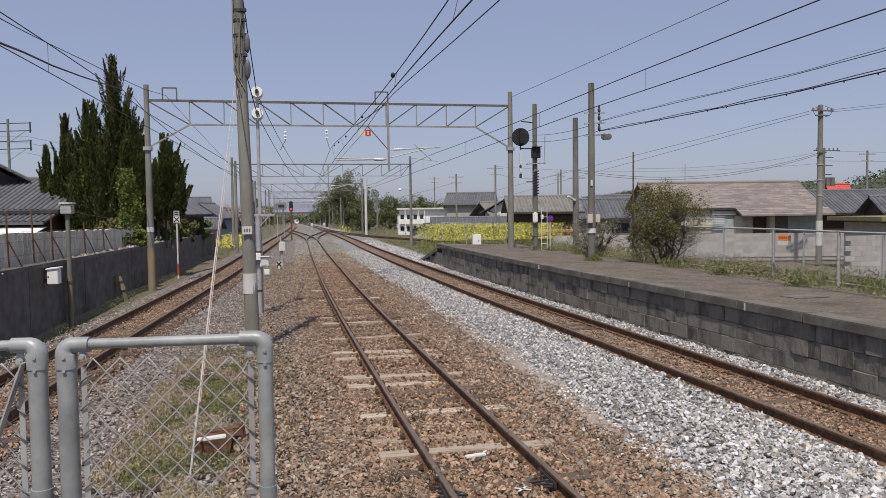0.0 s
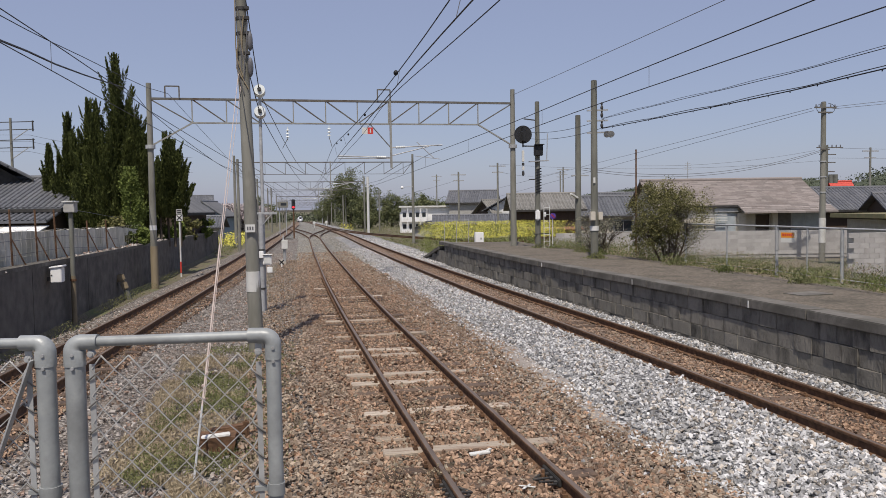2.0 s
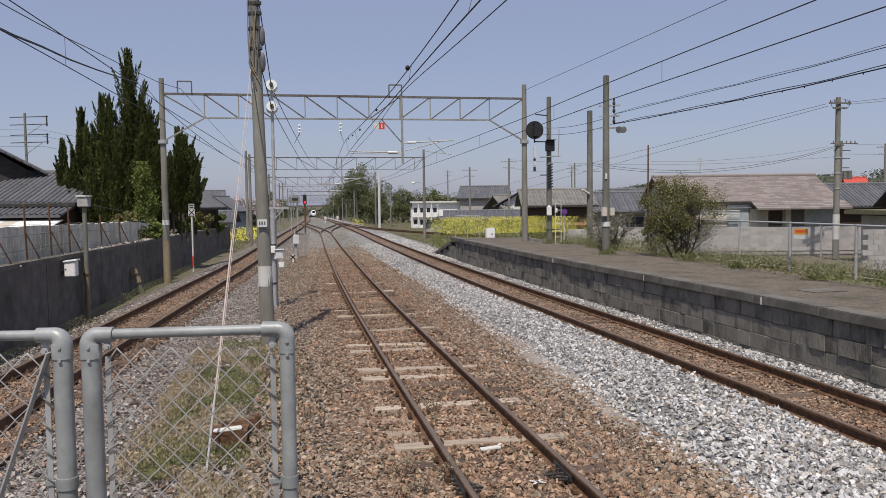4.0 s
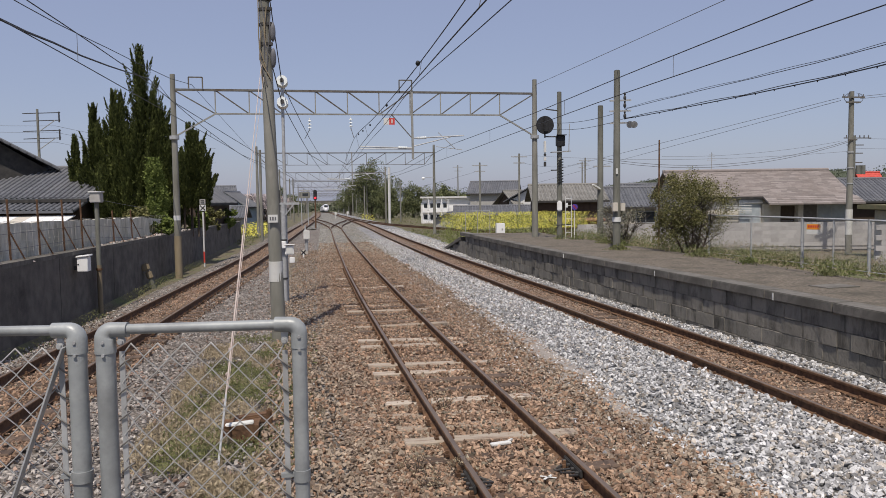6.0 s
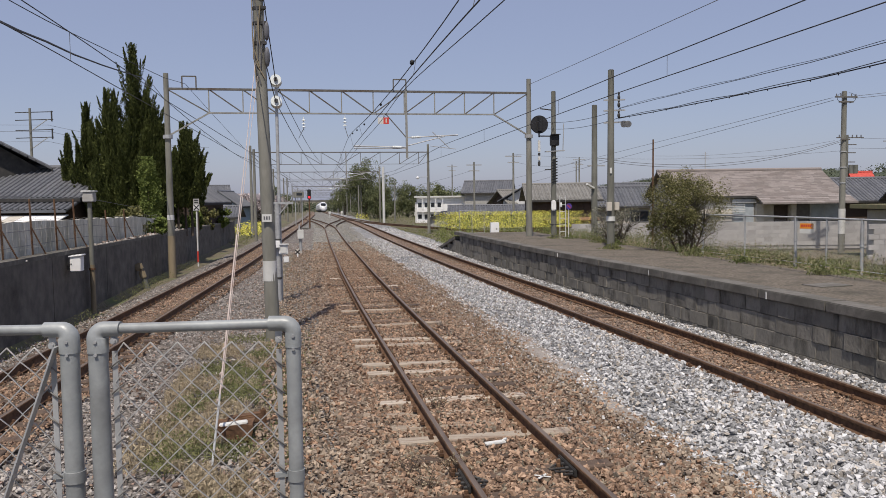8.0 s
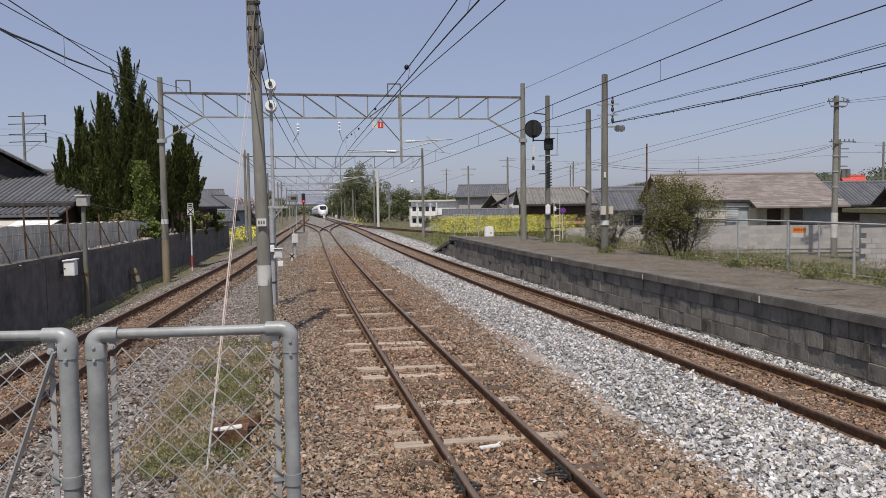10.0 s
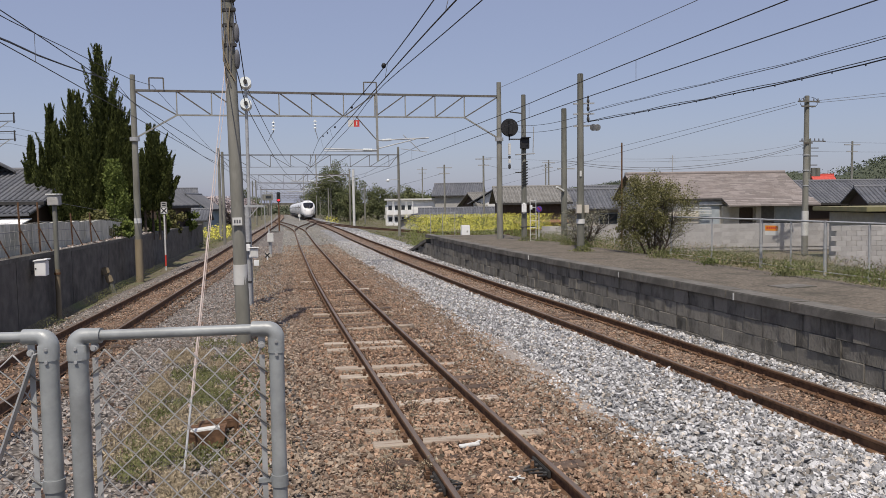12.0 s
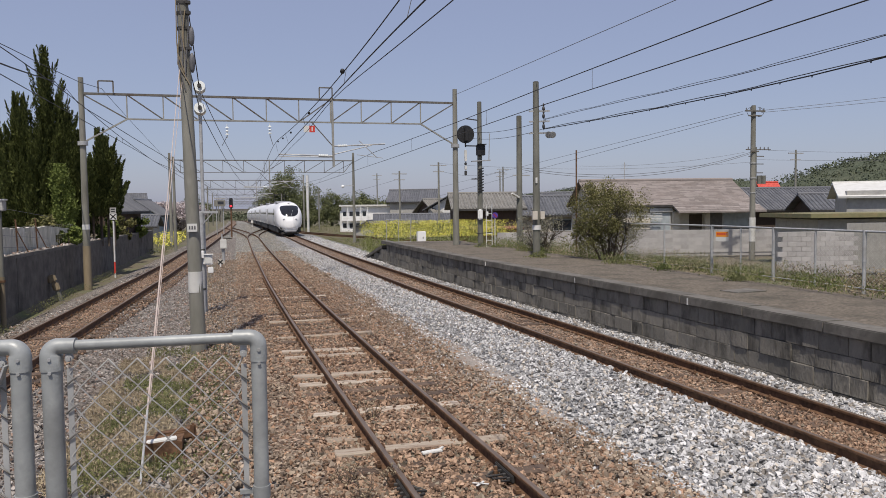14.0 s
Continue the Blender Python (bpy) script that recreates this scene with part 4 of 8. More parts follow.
def cant(g, c, s):
    """A hinged arm that holds the wires over one track."""
    bm = bmesh.new()
    tip = c + Vector((s * 2.3, 0, 0.12 if s > 0 else 0.06))
    add_rod(bm, c, tip, 0.028, None, 8)
    part("arm", bm, M_STEEL, g)
    bm = bmesh.new()
    q = c + Vector((0, 0, -0.36 if s > 0 else -0.05))
    add_rod(bm, q, c + Vector((s * 1.7, 0, 0.06)) if s > 0 else q + Vector((s * 2.3, 0, 0.02)), 0.022, None, 8)
    part("stay", bm, M_STEEL, g)
    bm = bmesh.new()
    for k in range(5):
        v = c.lerp(tip, 0.10 + 0.035 * k)
        v2 = c.lerp(tip, 0.13 + 0.035 * k)
        add_rod(bm, v, v2, 0.06, 0.05, 10)
    part("insulator", bm, M_PORCELAIN, g)
    if s > 0:
        bm = bmesh.new()
        add_rod(bm, c + Vector((1.15, 0, 0.25)), c + Vector((1.9, 0, -0.45)), 0.018, None, 6)
        add_rod(bm, c + Vector((1.05, 0, -0.36)), c + Vector((2.2, 0, -0.5)), 0.014, None, 6)
        part("steady_arm", bm, M_STEEL, g)


def hoop(g, x, y, z, w=0.55, h=0.45):
    bm = bmesh.new()
    for a, b in (((x - w / 2, y, z), (x - w / 2, y, z + h)), ((x + w / 2, y, z), (x + w / 2, y, z + h)), ((x - w / 2, y, z + h), (x + w / 2, y, z + h))):
        add_bar(bm, a, b, 0.05, 0.05)
    part("wire_hoop", bm, M_GIRDER, g)


def wire(name, pts, r, label, material=None, group="overhead wires"):
    return tagged(tube(name, pts, r, material or M_WIRE), label, "wire", group)


def build_line_side():
    g1 = gantry(33.0, -5.75, 9.78, 7.28, 0.97, True, "long grey lattice gantry carrying the overhead wires", 34.0, True, 4.12)
    rod_part("white_band", (-5.75, 33.0, 1.95), (-5.75, 33.0, 2.15), 0.142, M_WHITE_PAINT, g1, n=14)
    rod_part("stained_foot", (-5.75, 33.0, -0.6), (-5.75, 33.0, 1.3), 0.155, M_POLE_DIRTY, g1, 0.15, 14)
    hoop(g1, -4.85, 33.0, 7.34)
    hoop(g1, 3.85, 33.5, 7.40)
    insulator(g1, (-0.28, 33.3, 6.1), 0.085)
    insulator(g1, (1.46, 33.4, 6.18), 0.085)
    rod_part("hanger", (1.46, 33.4, 5.78), (1.56, 33.1, 5.35), 0.012, M_DARKSTEEL, g1, n=6)
    rod_part("hanger", (-0.28, 33.3, 5.72), (-0.5, 33.2, 5.3), 0.012, M_DARKSTEEL, g1, n=6)
    sign = thing("track_sign", pose(3.2, 33.3, 6.06), "small white and red sign under the gantry", "sign")
    box_part("white_plate", (-0.22, 0, 0), (0.24, 0.02, 0.28), M_WHITE_PAINT, sign)
    box_part("red_plate", (0.02, 0, 0), (0.24, 0.02, 0.28), M_RED, sign)
    box_part("mark", (0.02, -0.013, 0), (0.05, 0.006, 0.17), M_WHITE_PAINT, sign)
    rod_part("hanger", (-0.1, 0, 0.13), (-0.1, 0, 0.32), 0.012, M_STEEL, sign)
    for y, xl, xr, lab in ((72, -5.4, 10.9, 0), (112, -5.6, 9.8, 0), (150, -5.2, 9.5, 0), (190, -4.6, 9.4, 0), (232, -4.0, 9.2, 0), (275, -3.8, 8.8, 0), (320, -4.0, 8.5, 0)):
        gantry(y, xl, xr, 7.4 - 0.009 * (y - 35), 1.1, True, "distant grey lattice gantry over the tracks", drop=None if y > 120 else 3.2)

    yl = thing("yard_lamp", pose(10.9, 71.8, 0), "small white lamp on an arm of the gantry mast", "lamp")
    rod_part("arm", (-0.05, 0, 4.75), (-0.95, 0, 4.72), 0.025, M_STEEL, yl, n=6)
    bm = bmesh.new()
    add_ball(bm, (-1.05, 0, 4.66), (0.16, 0.13, 0.13), 12, 8)
    part("shade", bm, M_BRIGHT, yl, smooth=True)

    # tall concrete pole with a guy in front
    tp = pole("tall_pole", -0.88, 16.3, -0.5, 9.2, 0.152, 0.088, "tall grey concrete pole with white bands and clamps", lean=(-0.18, 0))
    band(tp, -0.036, 0, 1.52, 0.145, 0.42, M_WHITE_PAINT, "white_band", "white painted band")
    box_part("number_plate", (-0.06, -0.18, 2.83), (0.19, 0.012, 0.16), M_WHITE_PAINT, tp)
    for k in range(3):
        box_part("plate_mark", (-0.11 + 0.05 * k, -0.188, 2.83), (0.03, 0.004, 0.07), M_WIRE_GREY, tp)
    rg = random.Random(8)
    for z in (6.35, 6.75, 7.05, 7.25):
        rod_part("clamp", (-0.13, 0, z), (-0.13, 0, z + 0.06), 0.118, M_DARKSTEEL, tp, n=14)
        box_part("clamp_bolt", (-0.02, -0.1, z + 0.03), (0.1, 0.08, 0.07), M_DARKSTEEL, tp, bevel=0.01)
    # the wrapped bundle of cable ends below the clamps
    for k in range(9):
        x0, z0 = -0.13 + rg.uniform(-0.12, 0.12), 7.25 - 0.12 * k
        tube("wrapped_strand", [(x0, -0.125, z0), (x0 + rg.uniform(-0.05, 0.08), -0.135, z0 - 0.35), (-0.1 + rg.uniform(-0.06, 0.08), -0.125, z0 - 0.75)], 0.012, M_POLE_DIRTY if k % 2 else M_WIRE_GREY, tp)
    for zc in (6.62, 6.1):
        bm = bmesh.new()
        add_ball(bm, (0.03, -0.1, zc), (0.06, 0.07, 0.2), 10, 8)
        part("cable_knot", bm, M_WIRE_GREY, tp, smooth=True)
    tube("down_cable", [(-0.24, -0.1, 9.0), (-0.25, -0.1, 6.5), (-0.2, -0.12, 5.6)], 0.012, M_POLE_DIRTY, tp)
    box_part("crossarm", (-0.05, 0, 9.45), (1.15, 0.1, 0.1), M_STEEL, tp)
    for dx in (-0.5, 0.15, 0.4):
        rod_part("pin_insulator", (dx, 0, 9.5), (dx, 0, 9.72), 0.07, M_PORCELAIN, tp, 0.05, 10)
    gw = thing("guy_wire", pose(-1.2, 8.75, -0.3), "pole guy wire in a faded pink sleeve", "guy wire")
    foot, top = Vector((0, 0, 0)), Vector((0.11, 7.4, 5.75))
    rod_part("anchor_rod", foot, foot.lerp(top, 0.11), 0.014, M_STEEL, gw, n=8)
    rod_part("sleeve", foot.lerp(top, 0.10), foot.lerp(top, 0.43), 0.0115, M_ROPE, gw, n=8)
    rod_part("strand", foot.lerp(top, 0.43), top, 0.007, M_ROPE, gw, n=6)
    tube("second_strand", [foot.lerp(top, 0.12) + Vector((0.02, 0, 0)), foot.lerp(top, 0.5) + Vector((0.025, 0, 0)), top + Vector((0.04, 0, -0.25))], 0.005, M_ROPE, gw)
    for k in range(5):
        bm = bmesh.new()
        c = foot.lerp(top, 0.10 + 0.022 * k)
        add_ball(bm, c + Vector((0.015 if k % 2 else -0.015, 0, 0)), (0.02, 0.02, 0.026), 8, 6)
        part("knot", bm, M_ROPE, gw, smooth=True)

    # anchor blocks of old concrete by the guy
    ab = thing("anchor_block", pose(-1.02, 9.65, -0.33), "broken rusty concrete block in the weeds", "concrete block")
    bm = bmesh.new()
    add_box(bm, (0, 0, 0.14), (0.42, 0.3, 0.28))
    bmesh.ops.subdivide_edges(bm, edges=bm.edges[:], cuts=3, use_grid_fill=True)
    for v in bm.verts:
        v.co += Vector([0.03 * noise.noise(v.co * 6 + Vector((k * 7, 0, 0))) for k in range(3)])
    part("body", bm, M_RUST, ab)
    box_part("white_top", (-0.02, -0.08, 0.29), (0.34, 0.10, 0.03), M_WHITE_PAINT, ab, pose(0, 0, 0, 6, -4, 3), bevel=0.01)
    bm = bmesh.new()
    add_box(bm, (0.1, 0.28, 0.24), (0.48, 0.16, 0.12), pose(0, 0, 0, 0, -4, 8))
    add_box(bm, (0.32, 0.26, 0.2), (0.07, 0.07, 0.35))
    part("rusty_bar", bm, M_RUST, ab, bevel=0.02)

    # mast with two white porcelain drums
    lm = pole("wire_anchor_mast", -0.95, 22.6, -0.45, 6.2, 0.05, 0.045, "slim grey steel mast with two white drums", material=M_STEEL)
    for z in (6.53, 5.93):
        bm = bmesh.new()
        add_rod(bm, (0.0, -0.16, z + 0.02), (0.0, 0.02, z - 0.02), 0.155, 0.165, 20)
        add_ball(bm, (0.0, 0.02, z - 0.02), (0.165, 0.09, 0.165), 20, 10)
        part("drum", bm, M_PORCELAIN, lm, "white porcelain drum", smooth=True)
        rod_part("hub", (0, -0.23, z + 0.03), (0, -0.15, z + 0.02), 0.055, M_DARKSTEEL, lm, n=12)
    sb = thing("cable_post", pose(-1.0, 22.35, -0.45), "grey steel cable post with an arm and a white meter box", "post")
    rod_part("post", (0, 0, 0), (0, 0, 3.05), 0.075, M_STEEL, sb, n=14)
    rod_part("conduit", (-0.1, -0.04, 0), (-0.1, -0.04, 3.45), 0.022, M_DARKSTEEL, sb, n=8)
    bm = bmesh.new()
    add_bar(bm, (-0.35, 0, 3.06), (0.46, 0, 3.06), 0.12, 0.07)
    part("crossarm", bm, M_STEEL, sb, bevel=0.008)
    for dx in (-0.2, 0.3):
        rod_part("brace", (0.02, -0.05, 2.7), (dx, -0.05, 3.03), 0.014, M_STEEL, sb, n=6)
    for z in (0.9, 2.0):
        rod_part("clamp", (0, 0, z), (0, 0, z + 0.05), 0.085, M_DARKSTEEL, sb, n=14)
    mb = box_part("meter_box", (0.15, -0.06, 1.74), (0.24, 0.2, 0.26), M_BRIGHT, sb, bevel=0.015)
    box_part("meter_door", (0.15, -0.165, 1.74), (0.18, 0.012, 0.2), M_WHITE_PAINT, mb, bevel=0.004)
    box_part("meter_roof", (0.15, -0.08, 1.885), (0.29, 0.26, 0.025), M_BRIGHT, mb, pose(0, 0, 0, -8, 0, 0))
    box_part("switch_box", (-0.02, -0.14, 1.9), (0.15, 0.13, 0.2), M_BRIGHT, sb, bevel=0.01)
    box_part("junction_box", (0.22, -0.1, 1.46), (0.14, 0.14, 0.16), M_BRIGHT, sb, bevel=0.01)

    # pole group on the platform
    sp = pole("signal_mast", 10.3, 32.0, 0.75, 7.2, 0.125, 0.095, "grey concrete signal mast with a round signal board", "signal mast", material=M_POLE_DARK)
    bm = bmesh.new()
    add_rod(bm, (-0.66, -0.12, 5.04), (-0.66, -0.04, 5.04), 0.385, None, 32)
    part("round_board", bm, M_BLACK, sp, "round black signal back board", bevel=0.01)
    bm = bmesh.new()
    add_box(bm, (-0.66, -0.2, 5.04), (0.16, 0.16, 0.62))
    part("signal_head", bm, M_BLACK, sp, bevel=0.03)
    for nm, a, b, w in (("board_arm", (-0.66, -0.05, 4.55), (0.05, 0, 4.55), 0.05), ("board_stem", (-0.66, -0.05, 4.5), (-0.66, -0.05, 4.8), 0.05), ("top_arm", (-0.6, 0, 5.72), (0.02, 0, 5.65), 0.045), ("low_arm", (-0.38, 0, 3.12), (0.05, 0, 3.12), 0.045), ("foot_arm", (-0.2, -0.1, 0.75), (0.55, -0.1, 0.78), 0.04)):
        bm = bmesh.new()
        add_bar(bm, a, b, w, w)
        part(nm, bm, M_DARKSTEEL, sp)
    box_part("route_box", (-0.02, -0.2, 4.36), (0.36, 0.24, 0.46), M_BLACK, sp, bevel=0.02)
    box_part("route_hood", (-0.02, -0.36, 4.6), (0.4, 0.16, 0.03), M_BLACK, sp)
    for z, h, m in ((4.12, 0.5, M_WHITE_PAINT), (3.78, 0.12, M_DARKSTEEL), (3.6, 0.18, M_WHITE_PAINT), (3.38, 0.2, M_DARKSTEEL)):
        box_part("repeater", (-0.66, -0.05, z), (0.1, 0.1, h), m, sp, bevel=0.02)
    for k in range(9):
        bm = bmesh.new()
        add_bar(bm, (-0.13, -0.13, 2.55 + 0.12 * k), (0.13, -0.14, 2.63 + 0.12 * k), 0.02, 0.05)
        part("wound_cable", bm, M_BLACK, sp)
    bm = bmesh.new()
    for q in (-0.13, 0.13):
        add_rod(bm, (0.34 + q, -0.2, -0.05), (0.34 + q, -0.2, 2.0), 0.016, None, 6)
    for k in range(7):
        add_rod(bm, (0.21, -0.2, 0.15 + 0.29 * k), (0.47, -0.2, 0.15 + 0.29 * k), 0.012, None, 6)
    part("ladder", bm, M_WHITE_PAINT, sp, "short pale ladder")
    rod_part("cage_pole", (0.42, 0, 3.9), (0.46, 0, 5.1), 0.02, M_STEEL, sp, n=6)
    bm = bmesh.new()
    add_bar(bm, (-0.4, -0.1, 3.88), (0.45, -0.1, 3.93), 0.22, 0.04)
    part("step_board", bm, M_STEEL, sp)
    box_part("pale_cabinet", (-0.06, -0.18, 1.58), (0.2, 0.16, 0.46), M_BRIGHT, sp, bevel=0.05)
    box_part("small_box", (0.28, -0.1, 1.6), (0.1, 0.1, 0.2), M_BRIGHT, sp, bevel=0.01)
    rs = thing("round_sign", pose(10.8, 31.5, 0.7), "small round blue and red sign on a pipe", "sign")
    rod_part("pipe", (0, 0, 0), (0, 0, 1.7), 0.02, M_WHITE_PAINT, rs)
    bm = bmesh.new()
    add_rod(bm, (0, -0.045, 1.58), (0, -0.03, 1.58), 0.13, None, 20)
    part("disc", bm, mat("blue_violet_sign", (0.1, 0.06, 0.35), (0.14, 0.08, 0.4), 5, 0.5), rs)
    box_part("bar", (0, -0.05, 1.58), (0.2, 0.006, 0.04), M_RED, rs, pose(0, 0, 0, 0, 45, 0))

    p3 = pole("lighting_pole", 9.95, 24.7, 0.8, 6.9, 0.13, 0.10, "grey concrete pole with lamps and boxes", "pole", material=M_POLE_DARK)
    for dx in (0.42, 0.56):
        bm = bmesh.new()
        add_rod(bm, (dx, -0.12, 4.3), (dx + 0.05, 0.06, 4.38), 0.12, 0.06, 14)
        part("floodlight", bm, M_STEEL, p3, smooth=True)
    bm = bmesh.new()
    for z in (5.1, 4.75, 4.35):
        add_bar(bm, (-0.25, 0, z), (0.5, 0, z + 0.03), 0.05, 0.05)
    part("crossarm", bm, M_STEEL, p3)
    for z in (5.2, 4.95, 4.6):
        bm = bmesh.new()
        add_ball(bm, (0.28, 0, z), (0.05, 0.05, 0.09), 10, 8)
        add_ball(bm, (0.28, 0, z + 0.13), (0.035, 0.035, 0.06), 10, 8)
        part("insulator", bm, M_DARKSTEEL, p3)
    box_part("switch_box", (-0.13, -0.16, 1.55), (0.17, 0.14, 0.3), M_PLASTER, p3, bevel=0.01)
    box_part("switch_box", (0.16, -0.12, 1.55), (0.15, 0.14, 0.27), M_PLASTER, p3, bevel=0.01)
    band(p3, 0, 0, 1.05, 0.152, 0.16, M_WHITE_PAINT, "white_band", "white painted band")
    box_part("tag", (-0.05, -0.14, 2.75), (0.07, 0.01, 0.19), M_WHITE_PAINT, p3)
    p4 = pole("lighting_pole", 13.75, 36.2, 0.2, 7.15, 0.16, 0.13, "grey concrete pole with a street lamp", "pole", material=M_POLE_DARK)
    bm = bmesh.new()
    add_bar(bm, (-0.1, -0.15, 2.9), (-0.5, -0.3, 3.1), 0.14, 0.08)
    part("lamp_head", bm, M_WHITE_PAINT, p4, "white street lamp head")
    box_part("crossarm", (0.1, 0, 4.0), (0.9, 0.06, 0.06), M_STEEL, p4)
    tpole = pole("thin_pole", 13.05, 28.1, 0.4, 4.85, 0.035, 0.03, "thin rusty iron pole in the lot", "pole", material=M_RUST)
    up = pole("utility_pole", 27.0, 35.7, -0.4, 7.9, 0.165, 0.12, "concrete utility pole with a pale foot", "utility pole")
    band(up, 0, 0, 1.0, 0.172, 1.3, M_WHITE_PAINT, "white_sleeve", "pale sleeve round the foot")
    for z, l in ((8.0, 1.25), (7.75, 0.8), (5.85, 0.5)):
        box_part("crossarm", (0, -0.14, z), (l, 0.07, 0.07), M_GIRDER, up)
    for dx in (-0.55, -0.3, 0.3, 0.55):
        rod_part("insulator", (dx, -0.14, 8.02), (dx, -0.14, 8.16), 0.035, M_WIRE_GREY, up, 0.025, 8)
    for q in (-1, 1):
        tube("jumper_loop", [(q * (0.15 + 0.38 * math.sin(a * math.pi / 8)), -0.16, 7.95 + 0.26 * math.cos(a * math.pi / 8)) for a in range(9)], 0.012, M_WIRE, up)
    for z in (5.2, 4.4, 3.6):
        rod_part("clamp", (0, 0, z), (0, 0, z + 0.06), 0.17, M_STEEL, up, n=14)
    tp2 = pole("transformer_pole", 45.75, 60.0, -0.8, 7.7, 0.14, 0.11, "distant pole crowded with arms and a transformer", "utility pole", material=M_POLE_DARK)
    for z, l, dx in ((8.3, 2.6, 0.3), (7.7, 1.6, 0.1), (7.0, 1.3, 0.2), (6.2, 1.2, 0.2), (5.6, 0.9, 0.2)):
        box_part("crossarm", (dx, 0, z), (l, 0.08, 0.08), M_GIRDER, tp2)
    for k in range(6):
        rod_part("insulator", (-0.75 + 0.42 * k, 0, 8.32), (-0.75 + 0.42 * k, 0, 8.55), 0.06, M_WIRE_GREY, tp2, 0.04, 8)
    for dx in (0.35, 0.8):
        rod_part("transformer", (dx, -0.1, 5.2), (dx, -0.1, 5.95), 0.2, M_POLE_DARK, tp2, n=14)
    for x, y, h in ((19.4, 72.8, 7.0), (16.6, 78.0, 6.4), (33.0, 92.0, 7.6), (50.1, 60.0, 7.5), (22.0, 120.0, 8.0), (39.0, 110.0, 8.0)):
        q = pole("utility_pole", x, y, -0.8, h, 0.11, 0.085, "distant concrete utility pole with a crossarm", "utility pole", group="distant utility poles")
        box_part("crossarm", (0, 0, h + 0.5), (1.6, 0.1, 0.1), M_STEEL, q)
        box_part("crossarm", (0, 0, h - 0.1), (1.1, 0.1, 0.1), M_STEEL, q)
    q = pole("utility_pole", -21.8, 65.8, 1.0, 10.2, 0.12, 0.09, "utility pole with three crossarms behind the houses", "utility pole")
    for z in (8.9, 8.3, 7.5, 6.9):
        box_part("crossarm", (0.3, 0, z), (2.8, 0.06, 0.06), M_DARKSTEEL, q, pose(0, 0, 0, 0, -2, 0))
    for z in (8.6, 7.2):
        rod_part("end_bracket", (1.6, 0, z - 0.42), (1.6, 0, z + 0.42), 0.06, M_DARKSTEEL, q, n=8)
        rod_part("stay", (0.0, 0, z - 1.2), (1.3, 0, z - 0.25), 0.035, M_STEEL, q, n=6)
    wm = pole("steel_mast", 9.25, 100.2, -1.0, 6.9, 0.17, 0.17, "pale round steel mast beside the line", "mast", material=M_WHITE_PAINT)
    for x, y, h in ((5.2 + 7.4, 118, 5.5), (8.4, 140, 5.3), (8.0, 178, 4.4), (-4.4, 62, 6.7), (-4.5, 95, 6.5), (-3.9, 128, 6.3)):
        pole("wire_mast", x, y, land(x, y) - 0.3, h, 0.12, 0.1, "concrete wire mast beside the line", "mast", group="wire masts")

    # left side: post with a box, white boxes, marker post
    bp = pole("box_post", -6.16, 22.9, -0.55, 2.7, 0.066, 0.06, "weathered concrete post with a grey head box", "post", material=M_POLE_DARK)
    box_part("head_box", (0, 0, 3.4), (0.3, 0.3, 0.28), M_GREYPLASTER, bp, bevel=0.02)
    box_part("lid", (0, 0, 3.56), (0.36, 0.36, 0.045), M_WHITE_PAINT, bp, bevel=0.01)
    rod_part("stained_foot", (0, 0, 0), (0, 0, 1.5), 0.07, M_POLE_DIRTY, bp, 0.068, 14)
    band(bp, 0, 0, 1.35, 0.09, 0.06, M_RUST, "clamp")
    wb = thing("signal_cabinet", pose(-6.06, 21.15, 0.92), "small white metal cabinet on the retaining wall", "cabinet")
    box_part("body", (0, 0, 0.2), (0.26, 0.3, 0.38), M_BRIGHT, wb, bevel=0.012)
    box_part("lid", (0.01, 0, 0.41), (0.33, 0.36, 0.04), M_BRIGHT, wb, pose(0, 0, 0, 0, -6, 0), bevel=0.01)
    rod_part("latch", (-0.1, -0.16, 0.2), (-0.1, -0.14, 0.2), 0.02, M_DARKSTEEL, wb)
    box_part("bracket", (-0.12, 0.0, 0.1), (0.24, 0.1, 0.1), M_DARKSTEEL, wb)
    mp = thing("marker_post", pose(-5.6, 39.2, -0.55), "thin white and red marker post with a cross board", "marker post")
    rod_part("post", (0, 0, 0), (0, 0, 2.75), 0.04, M_WHITE_PAINT, mp)
    rod_part("red_foot", (0, 0, 0.25), (0, 0, 0.8), 0.042, M_RED, mp)
    box_part("board", (0, -0.05, 2.95), (0.3, 0.02, 0.3), M_WHITE_PAINT, mp)
    for s in (45, -45):
        box_part("cross_bar", (0, -0.065, 2.95), (0.34, 0.008, 0.045), M_BLACK, mp, pose(0, 0, 0, 0, s, 0))
    box_part("upper_board", (0, -0.05, 3.25), (0.27, 0.03, 0.25), M_GREYPLASTER, mp)
    for dz in (0.05, -0.05):
        box_part("upper_mark", (0, -0.07, 3.25 + dz), (0.18, 0.01, 0.05), M_BLACK, mp)

    st = thing("leaning_stump", pose(-5.9, 28.9, -0.5, 0, -17, 0), "broken tan concrete post leaning on the wall", "concrete post")
    box_part("foot", (0, 0, 0.22), (0.16, 0.2, 0.5), M_POLE_DARK, st, bevel=0.03)
    box_part("shaft", (0.01, 0, 0.62), (0.22, 0.26, 0.3), M_POLE_DIRTY, st, pose(0, 0, 0, 0, 0, 5), bevel=0.04)
    box_part("head", (-0.03, 0, 0.92), (0.28, 0.3, 0.28), M_POLE_DIRTY, st, pose(0, 0, 0, 0, -3, 8), bevel=0.05)
